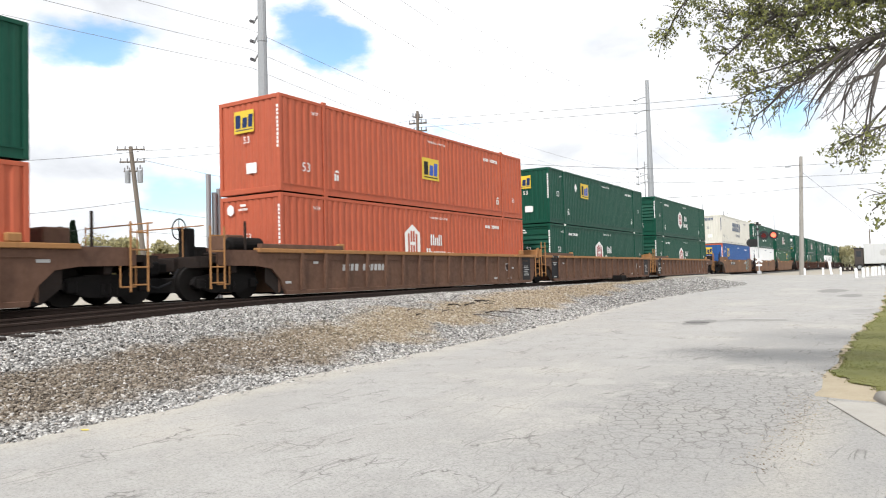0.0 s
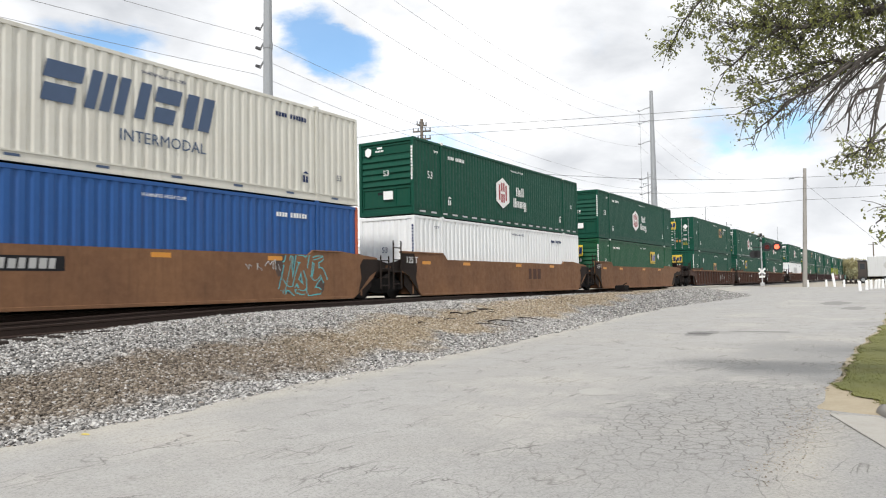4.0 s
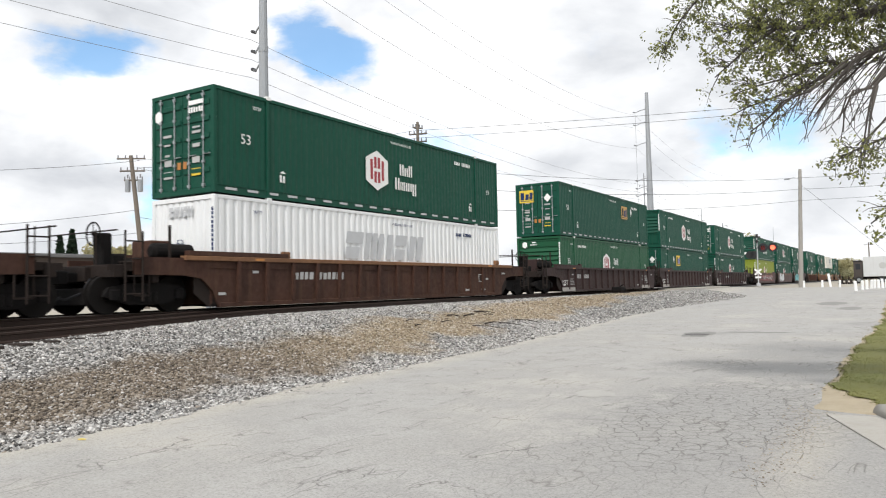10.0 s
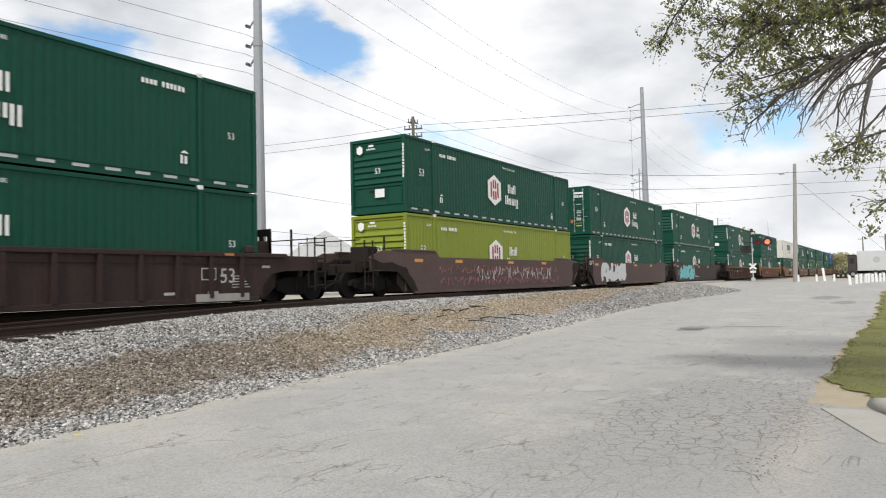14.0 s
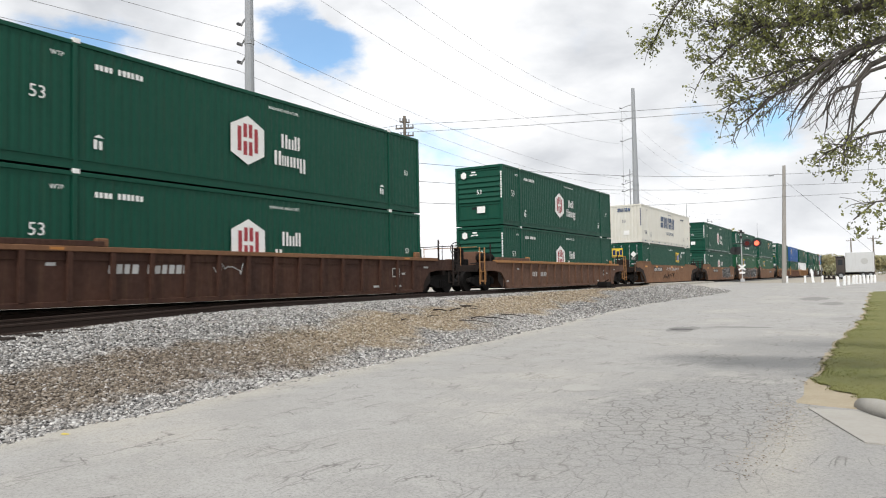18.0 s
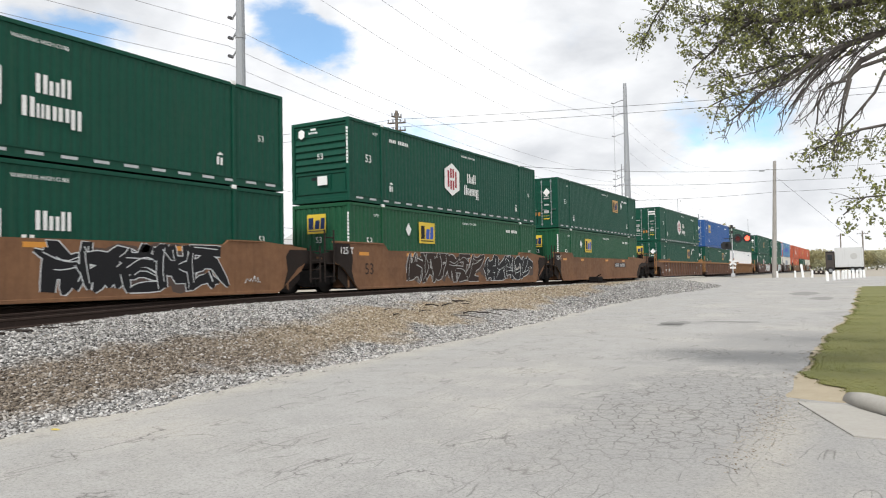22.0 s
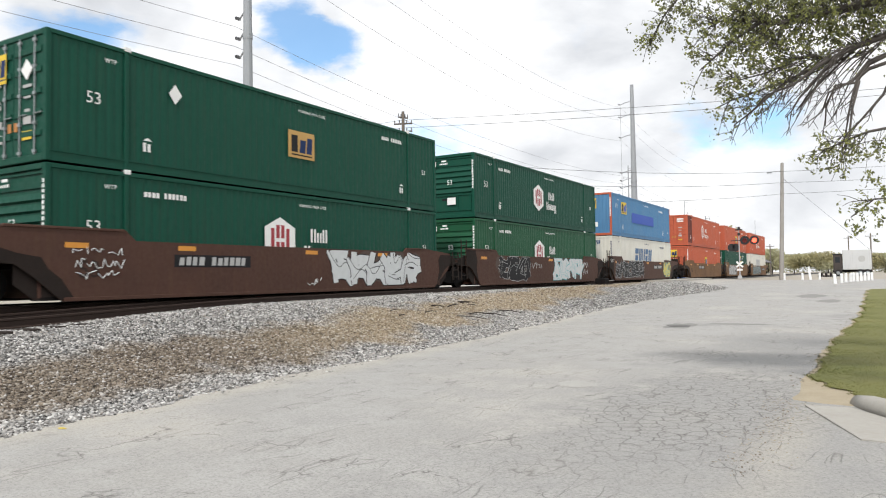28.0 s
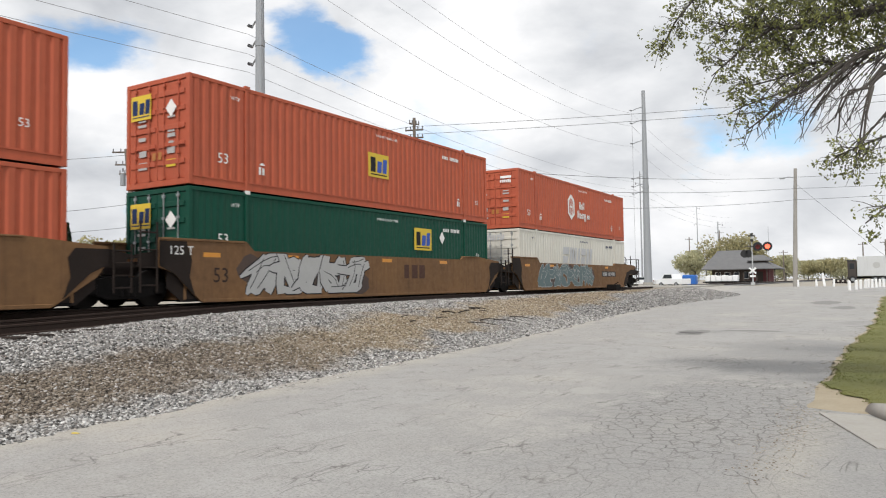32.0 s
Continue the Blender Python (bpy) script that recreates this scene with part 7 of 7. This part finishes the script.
            q1, q2 = p + d * l * 0.5 + bend * 0.5, p + d * l + bend
            merge(twigs, tube([p - o, q1 - o, q2 - o], 0.008, 0.0035, 4))
            full = rng.random() < leafiness
            if full:
                leafy(q2, 12, 0.06)
                leafy(q1, 9, 0.07)
            for _ in range(2):
                a = q1.lerp(q2, rng.random())
                e = a + (d + Vector((rng.gauss(0, 0.8), rng.gauss(0, 0.8), rng.gauss(-0.2, 0.7)))).normalized() * rng.uniform(0.10, 0.30)
                merge(twigs, tube([a - o, (a + e) / 2 - o + Vector((0, 0, 0.015)), e - o], 0.005, 0.0025, 3))
                if full or rng.random() < leafiness * 0.3:
                    leafy(e, 9, 0.042)
    # the dense outer spray of the low limbs, and a fan of bare hanging shoots
    reach = [Vector(p).lerp(Vector(q), k / 5) for pts, r, leafiness in limbs[:15] for p, q in zip(pts[1:], pts[2:]) for k in range(5)]

    def inside(x, z, outline):
        hit = False
        for (xa, za), (xb, zb) in zip(outline, outline[1:] + outline[:1]):
            if (za > z) != (zb > z) and x < xa + (z - za) / (zb - za) * (xb - xa):
                hit = not hit
        return hit

    spray_top = [(-2.28, 5.3), (-2.33, 5.0), (-2.21, 4.74), (-2.06, 4.67), (-2.05, 4.32), (-1.90, 4.2), (-1.92, 4.11), (-1.75, 3.93), (-1.86, 3.83), (-1.54, 3.7), (-1.67, 3.56),
                 (-1.65, 3.50), (-1.84, 3.36), (-1.30, 3.42), (-0.83, 3.66), (-0.5, 3.88), (-0.12, 4.03), (0.3, 4.07), (0.9, 5.3)]
    spray_tip = [(-2.61, 4.42), (-2.52, 4.56), (-2.33, 4.65), (-2.22, 4.9), (-2.16, 4.74), (-2.49, 4.46)]
    spray_low = [(-0.77, 2.84), (-0.66, 2.88), (-0.56, 3.03), (-0.47, 2.99), (-0.35, 2.89), (-0.16, 3.02), (-0.04, 2.98), (0.7, 3.0), (0.7, 2.5), (0.0, 2.48), (-0.17, 2.61), (-0.31, 2.57), (-0.54, 2.77)]
    spray_last = [(-0.33, 2.0), (-0.24, 2.11), (-0.26, 2.31), (-0.13, 2.26), (-0.06, 2.43), (0.09, 2.47), (0.6, 2.6), (0.6, 1.74), (0.15, 1.74), (-0.14, 1.85)]
    spray_thick = [(-1.49, 5.2), (0.9, 5.2), (0.9, 4.1), (0.24, 4.13), (-0.31, 4.02), (-0.63, 3.83), (-1.22, 3.92), (-1.63, 4.25), (-1.51, 4.72)]
    spray_core = [(-0.75, 5.2), (0.7, 5.2), (0.7, 4.35), (0.1, 4.30), (-0.45, 4.35), (-0.80, 4.55)]
    for outline, count in ((spray_top, 900), (spray_core, 420), (spray_tip, 26), (spray_thick, 900), (spray_low, 120), (spray_last, 85)):
        made = 0
        while made < count:
            x, z = rng.uniform(-2.65, 1.0), rng.uniform(1.7, 5.3)
            if not inside(x, z, outline):
                continue
            made += 1
            if noise.noise(Vector((x * 3.6, z * 3.6, 1.0))) < (-0.22 if outline is spray_top else -0.45):
                continue
            p = Vector((x, rng.gauss(9.55, 0.32), z))
            b = min(reach, key=lambda q: (q + Vector((-0.15, 0, 0)) - p).length)
            if (b - p).length < 0.5:
                mid = b.lerp(p, 0.55) + Vector((rng.gauss(0, 0.03), rng.gauss(0, 0.03), rng.gauss(0.02, 0.03)))
                merge(twigs, tube([b - o, mid - o, p - o], 0.004, 0.002, 3))
            leafy(p, 9, 0.024)
    # unseen leaf clusters, added only to shade the road and lawn
    for centre, half, count in (((0.9, 10.3, 7.2), (2.3, 2.0, 0.9), 850), ((1.9, 9.6, 5.3), (1.15, 1.6, 0.9), 800), ((3.6, 11.2, 6.8), (2.6, 2.6, 1.5), 500)):
        for i in range(count):
            v = Vector((rng.gauss(0, 1), rng.gauss(0, 1), rng.gauss(0, 1))).normalized() * rng.random() ** 0.4
            p = Vector(centre) + Vector((v.x * half[0], v.y * half[1], v.z * half[2]))
            if noise.noise(p * 1.3) > -0.15:
                leafy(p, 11, 0.06)
                sizes[-11:] = [k * 1.5 for k in sizes[-11:]]
    for i in range(15):
        b = Vector((rng.uniform(-0.70, 0.15), rng.gauss(9.55, 0.15), 0))
        b.z = 3.97 + 0.13 * (b.x + 0.6)
        e = Vector((b.x * 0.95 - rng.uniform(0.45, 0.85), b.y + rng.gauss(0, 0.12), rng.uniform(3.16, 3.42)))
        mid = b.lerp(e, 0.5) + Vector((rng.gauss(-0.02, 0.03), 0, rng.gauss(0.07, 0.03)))
        merge(twigs, tube([b - o, b.lerp(mid, 0.5) + Vector((0, 0, 0.03)) - o, mid - o, e - o], 0.010, 0.0035, 5))
        for k in range(3):
            a = mid.lerp(e, rng.random())
            f = a + Vector((rng.uniform(-0.12, 0.05), rng.gauss(0, 0.05), rng.uniform(-0.14, 0.0)))
            merge(twigs, tube([a - o, (a + f) / 2 - o, f - o], 0.005, 0.003, 3))
    for i in range(16):
        b = Vector((rng.uniform(-0.95, 0.1), rng.gauss(9.55, 0.2), 0))
        b.z = 4.03 + rng.uniform(-0.12, 0.04) + 0.06 * b.x
        d = Vector((rng.uniform(-0.75, -0.25), rng.gauss(0, 0.1), rng.uniform(-0.75, -0.35))) * rng.uniform(0.5, 0.85)
        mid = b + d * 0.5 + Vector((rng.gauss(-0.04, 0.03), 0, rng.gauss(0.06, 0.03)))
        merge(twigs, tube([b - o, mid - o, b + d - o], 0.008, 0.0035, 5))
        for k in range(3):
            a = mid.lerp(b + d, rng.random())
            e = a + Vector((rng.uniform(-0.14, 0.08), rng.gauss(0, 0.05), rng.uniform(-0.16, 0.05)))
            merge(twigs, tube([a - o, (a + e) / 2 - o, e - o], 0.005, 0.003, 3))
    part("twig", twigs, BARK, t)["kind"] = "stuff"
    part("crown", quads_mesh("crown", leaves, sizes, nrng, LEAF), None, t, "sparse small olive leaves")["kind"] = "stuff"


roadside_tree()


def far_tree(x, y, base, height, radius, mat, seed, conifer=False, label=""):
    """A tapered trunk with limbs and an uneven crown of leaf clumps."""
    rng = random.Random(seed)
    nrng = np.random.default_rng(seed)
    t = tagged(empty("tree"), label or "hazy spring tree beyond the tracks", "tree", "trees in the distance")
    t.location = (x, y, base)
    part("trunk", tube([(0, 0, 0), (0.1, 0, height * 0.4), (0, 0.1, height * 0.9)], height * 0.022 + 0.08, 0.04, 7), BARK, t)
    pts, sizes = [], []
    if conifer:
        for i in range(900):
            h = rng.random() ** 0.8
            r = (1 - h) * radius * rng.uniform(0.5, 1.05)
            a = rng.uniform(0, 6.28)
            pts.append((r * math.cos(a), r * math.sin(a), height * (0.08 + 0.92 * h)))
            sizes.append(rng.uniform(0.25, 0.5))
    else:
        lobes = [(rng.gauss(0, radius * 0.5), rng.gauss(0, radius * 0.4), height * rng.uniform(0.42, 0.82), radius * rng.uniform(0.35, 0.6)) for _ in range(9)]
        for lx, ly, lz, lr in lobes:
            part("limb", tube([(0, 0, height * 0.3), (lx * 0.5, ly * 0.5, height * 0.3 + (lz - height * 0.3) * 0.6), (lx, ly, lz)], 0.10, 0.03, 5), BARK, t)
            for i in range(420):
                v = Vector((rng.gauss(0, 1), rng.gauss(0, 1), rng.gauss(0, 0.8))).normalized() * lr * rng.uniform(0.45, 1.08)
                pts.append((lx + v.x, ly + v.y, min(height, lz + v.z)))
                sizes.append(rng.uniform(0.14, 0.40))
    part("crown", quads_mesh("crown", pts, sizes, nrng, mat), None, t)["kind"] = "stuff"
    return t


far_tree(-31.5, 172, 0.6, 11.2, 6.0, LEAF_FAR, 1, label="broad olive-green spring tree behind the station")
far_tree(-27.5, 178, 0.6, 9.8, 4.0, LEAF_FAR, 2, label="olive-green spring tree behind the station")
far_tree(-37.5, 168, 0.6, 7.4, 3.6, LEAF_PALE, 3, label="pale spring tree beside the station")
for i, (x, y, h, r) in enumerate(((-34, 262, 7.0, 6), (-29, 255, 8.4, 5), (-23.5, 265, 6.6, 6), (-18, 250, 7.0, 5), (-13.5, 262, 6.8, 5), (-9, 270, 6.2, 5), (-4, 262, 6.0, 5), (2, 268, 6.4, 6),
                                  (9, 260, 7.0, 6), (-42, 280, 7.5, 7), (-50, 290, 8, 7), (-60, 300, 8, 8), (17, 262, 7, 6))):
    far_tree(x, y, 0.4, h, r, LEAF_PALE if i % 3 else LEAF_FAR, 20 + i, label="hazy yellow-green tree in the distant tree line")
far_tree(-90, 52.6, 0.4, 8.4, 1.5, LEAF_PINE, 51, True, "small dark conifer beyond the tracks")
far_tree(-91, 54.8, 0.4, 9.4, 1.9, LEAF_PINE, 52, True, "dark pointed conifer beyond the tracks")
for i, (x, y, h, r) in enumerate(((-92, 59.5, 8.2, 3.5), (-93, 64, 8.4, 3.5), (-92, 68.5, 7.6, 3.2), (-95, 72, 7.0, 3))):
    far_tree(x, y, 0.4, h, r, LEAF_FAR, 60 + i, label="rounded olive tree beyond the tracks")


# ---------------------------------------------------------------- buildings and vehicles beyond
SHINGLE = material("dark grey roof shingle", (0.15, 0.15, 0.15), 0.9, second=(0.07, 0.07, 0.075), scale=1.2, bump=0.3, bump_scale=12.0)
BRICKRED = material("maroon painted wall", (0.16, 0.045, 0.045), 0.8, second=(0.11, 0.035, 0.035), scale=1.5)
DARKWALL = material("dark brown station wall", (0.06, 0.045, 0.038), 0.8, second=(0.09, 0.065, 0.05), scale=1.5)
PALEWALL = material("pale metal siding", (0.52, 0.53, 0.53), 0.6, second=(0.44, 0.45, 0.45), scale=0.8, streak=0.2)
GLASS = material("dark window glass", (0.02, 0.025, 0.03), 0.08)
CARPAINT_RED = material("red car paint", (0.42, 0.012, 0.015), 0.3)
CARPAINT_WHITE = material("white car paint", (0.76, 0.77, 0.78), 0.3)
TARP_BLUE = material("blue tarpaulin", (0.02, 0.12, 0.42), 0.5, second=(0.02, 0.09, 0.30))
RUBBER = material("tyre rubber", (0.02, 0.02, 0.02), 0.85)
CABPAINT = material("dark truck cab paint", (0.045, 0.035, 0.030), 0.5, second=(0.03, 0.025, 0.02))


def hip_roof(x0, x1, y0, y1, z0, z1, inset, other=None):
    bm = bmesh.new()
    c = [bm.verts.new(p) for p in ((x0, y0, z0), (x1, y0, z0), (x1, y1, z0), (x0, y1, z0), (x0 + inset, (y0 + y1) / 2, z1), (x1 - (other or inset), (y0 + y1) / 2, z1))]
    for f in ((0, 1, 5, 4), (1, 2, 5), (2, 3, 4, 5), (3, 0, 4), (3, 2, 1, 0)):
        bm.faces.new([c[i] for i in f])
    merge(bm, boxes([(x0, x1, y0, y1, z0 - 0.14, z0 - 0.004)]))
    return bm


def station():
    b = tagged(empty("railway_station"), "low station with broad dark hipped roof and maroon walls", "station building")
    b.location = (-22.2, 132, 0.6)
    part("wall", boxes([(-4.4, 1.9, 0, 6.5, 0, 2.6)]), DARKWALL, b)
    part("wall", boxes([(1.9, 4.6, 0.3, 6.2, 0, 2.6)]), BRICKRED, b, "maroon painted wall")
    part("roof", hip_roof(-5.7, 6.2, -2.4, 8.8, 2.62, 5.9, 1.7, 6.2), SHINGLE, b)
    tower = part("bay", boxes([(2.2, 4.4, -0.6, 1.8, 2.6, 4.0)]), DARKWALL, b)
    part("bay_roof", hip_roof(1.5, 5.1, -1.2, 2.4, 4.0, 4.9, 1.2), SHINGLE, tower)
    for x in (-5.0, -3.0, -1.0, 1.0, 3.0, 4.6, 5.8):
        part("eave_post", boxes([(x - 0.08, x + 0.08, -1.9, -1.74, 0, 2.42)], 0.02), DARKWALL, b)
    for x in (-3.4, -1.9, -0.4, 1.1):
        w = part("window", boxes([(x - 0.45, x + 0.45, -0.03, 0.0, 0.9, 2.1)]), POSTWHITE, b)
        part("pane", boxes([(x - 0.38, x + 0.38, -0.045, -0.03, 0.97, 2.03)]), GLASS, w)
    part("door", boxes([(2.8, 3.7, 0.26, 0.3, 0, 2.1)]), DARKWALL, b)
    part("antenna", rod(bmesh.new(), (4.7, 0.4, 2.5), (4.7, 0.4, 9.6), 0.05, 0.03, 6), STEEL, b)
    part("chimney", boxes([(-1.2, -0.6, 2.9, 3.5, 4.2, 5.6)], 0.02), BRICKRED, b)


station()


def gable_shed(x, y, w, d, eave, ridge, label):
    b = tagged(empty("shed"), label, "shed")
    b.location = (x, y, 0.4)
    b.rotation_euler = (0, 0, radians(35))
    part("wall", boxes([(-w / 2, w / 2, -d / 2, d / 2, 0, eave)]), PALEWALL, b)
    def roof():
        bm = bmesh.new()
        c = [bm.verts.new(p) for p in ((-w / 2 - 0.3, -d / 2 - 0.3, eave), (w / 2 + 0.3, -d / 2 - 0.3, eave), (w / 2 + 0.3, d / 2 + 0.3, eave), (-w / 2 - 0.3, d / 2 + 0.3, eave), (0, -d / 2 - 0.3, ridge), (0, d / 2 + 0.3, ridge))]
        for f in ((0, 4, 5, 3), (1, 2, 5, 4), (0, 1, 4), (3, 5, 2), (0, 3, 2, 1)):
            bm.faces.new([c[i] for i in f])
        return bm
    part("roof", roof(), PALEWALL, b)
    part("door", boxes([(-1.4, 1.4, -d / 2 - 0.03, -d / 2, 0, 2.6)]), GALV, b)


gable_shed(-61, 72, 9, 16, 4.4, 7.4, "pale grey metal gabled shed beyond the tracks")
gable_shed(-70, 150, 26, 14, 3.4, 4.2, "long pale metal warehouse beyond the crossing")
low = tagged(empty("house"), "long low brown building with a flat roof", "building")
low.location = (-82, 46, 0.4)
part("wall", boxes([(-4, 4, -7, 5, 0, 5.2)]), DARKWALL, low)
part("roof", boxes([(-4.4, 4.4, -7.4, 5.4, 5.2, 5.6)], 0.05), SHINGLE, low)


def car(x, y, z, turn, paint, label, van=False):
    c = empty("car")
    c.matrix_basis = pose(x, y, z, 0, 0, turn)
    prof = [(-2.2, 0.35), (2.2, 0.35), (2.25, 0.75), (1.9, 0.92), (0.95, 1.0), (0.45, 1.45), (-1.2, 1.48), (-1.75, 1.02), (-2.2, 0.95)]
    if van:
        prof = [(-2.3, 0.35), (2.3, 0.35), (2.35, 0.95), (1.3, 1.1), (0.8, 1.75), (-0.6, 1.75), (-0.75, 1.1), (-2.35, 1.1)]
    bm = plate(prof, -0.86, 0.86)
    bmesh.ops.bevel(bm, geom=bm.edges[:], offset=0.07, segments=2, affect="EDGES")
    body = part("body", bm, paint, c, smooth=False)
    for s in (-1, 1):
        part("window", plate([(0.78, 1.02), (0.38, 1.38), (-1.1, 1.40), (-1.5, 1.05)] if not van else [(1.1, 1.15), (0.72, 1.66), (-0.5, 1.66), (-0.62, 1.15)], s * 0.862, s * 0.87), GLASS, c)
        for yy in (-1.35, 1.35):
            w = part("wheel", rod(bmesh.new(), (s * 0.70, yy, 0.32), (s * 0.90, yy, 0.32), 0.32, seg=18), RUBBER, c)
            part("rim", rod(bmesh.new(), (s * 0.90, yy, 0.32), (s * 0.91, yy, 0.32), 0.19, seg=12), STEEL, w)
        part("headlight", boxes([(s * 0.55 - 0.16, s * 0.55 + 0.16, 2.22, 2.28, 0.66, 0.80)], 0.02), STEEL, c)
        part("tail_light", boxes([(s * 0.62 - 0.12, s * 0.62 + 0.12, -2.26, -2.20, 0.75, 0.92)], 0.02), RED_DARK, c)
    part("windscreen", plate([(0.97, 1.02), (0.52, 1.42), (0.50, 1.40), (0.93, 1.0)] if not van else [(1.3, 1.13), (0.85, 1.70), (0.82, 1.68), (1.26, 1.12)], -0.7, 0.7), GLASS, c)
    return tagged(c, label, "car")


car(-25.2, 100, 0.55, 60, CARPAINT_WHITE, "white pickup parked beyond the tracks", True)
car(-33.0, 112, 0.55, 80, CARPAINT_WHITE, "white car parked beside the warehouse")
car(-38.0, 118, 0.55, 75, GALV, "silver car parked beside the warehouse")
RED_CAR = car(6.0, 50.0, 0.70, 90, CARPAINT_RED, "red car rolling slowly along the side road")
tarp = new("tarpaulin_stack", finish(boxes([(-25.0, -23.2, 104, 105.6, 0.55, 2.15)], 0.15), "tarpaulin_stack", TARP_BLUE))
tagged(tarp, "stack under a bright blue tarpaulin beyond the tracks", "stack")


def flat_trailer():
    t = tagged(empty("flat_trailer"), "low dark flat trailer parked near the station", "trailer")
    t.location = (-19.9, 110, 0.55)
    part("deck", boxes([(-3.6, 3.6, 0, 2.2, 0.45, 0.62)], 0.03), TRUCK, t)
    for x in (-2.6, -1.7, 2.2, 3.0):
        part("wheel", rod(bmesh.new(), (x, -0.02, 0.3), (x, 0.2, 0.3), 0.30, seg=14), RUBBER, t)
    for i in range(6):
        s = new("wrapped_pallet", finish(boxes([(-23.2 + i * 0.75, -22.5 + i * 0.75, 110.2, 111.4, 1.172, 2.0 + 0.06 * (i % 2))], 0.06), "wrapped_pallet", POSTWHITE))
        tagged(s, "white plastic-wrapped pallet on the flat trailer", "pallet", "wrapped pallets")


flat_trailer()


def box_truck():
    t = tagged(empty("box_truck"), "white box truck with a dark cab parked past the crossing", "truck")
    t.location = (-2.2, 120, 0.7)
    part("cargo_box", boxes([(-2.1, 1.5, 0, 2.5, 0.95, 3.8)], 0.05), PALEWALL, t)
    part("side_emblem", rod(bmesh.new(), (0.3, -0.004, 2.5), (0.3, -0.012, 2.5), 0.45, seg=20), M_GREY, t)
    part("chassis", boxes([(-3.4, 1.5, 0.4, 2.1, 0.62, 0.93)], 0.03), TRUCK, t)
    cab = part("cab", plate([(0.1, 0.7), (2.4, 0.7), (2.4, 3.1), (0.1, 3.1)], -3.3, -2.2), CABPAINT, t)
    part("wind_deflector", boxes([(-3.4, -2.2, 0.2, 2.3, 3.12, 3.3)], 0.05), BLACKPAINT, cab)
    part("cab_window", boxes([(-3.05, -2.45, 0.085, 0.1, 2.0, 2.8)]), GLASS, cab)
    for x in (-2.7, 0.1, 1.0):
        w = part("wheel", rod(bmesh.new(), (x, -0.02, 0.5), (x, 0.35, 0.5), 0.5, seg=18), RUBBER, t)
        part("rim", rod(bmesh.new(), (x, -0.03, 0.5), (x, -0.02, 0.5), 0.25, seg=12), STEEL, w)


box_truck()
timber = new("tie_pile", finish(boxes([(-7.4 + i * 0.3, -7.2 + i * 0.3, 118, 120.5, 0.68, 0.9 + 0.3 * (i % 2)) for i in range(8)], 0.02), "tie_pile", TIE))
tagged(timber, "low pile of dark old ties past the crossing", "pile of timber", kind="stuff")


# ---------------------------------------------------------------- what moves
def run(t):
    """How far the train has come after t seconds."""
    return 18.796 * t + 0.016963 * t * t - 0.00012613 * t ** 3


def motions():
    for thing, x, y, z in TRAIN:
        walk(thing, [(t, pose(x, y - run(t), z)) for t in (0, 4, 8, 12, 16, 20, 24, 28, 32)])
    walk(RED_CAR, [(t, pose(x, 50.0, ground_z(x, 50.0) + 0.02, 0, 0, 90)) for t, x in ((0, 44.0), (20, 26.0), (28, 11.0), (30, 5.4), (30.6, 3.2), (31, 2.6), (31.4, 2.5), (32, 2.45))])


motions()
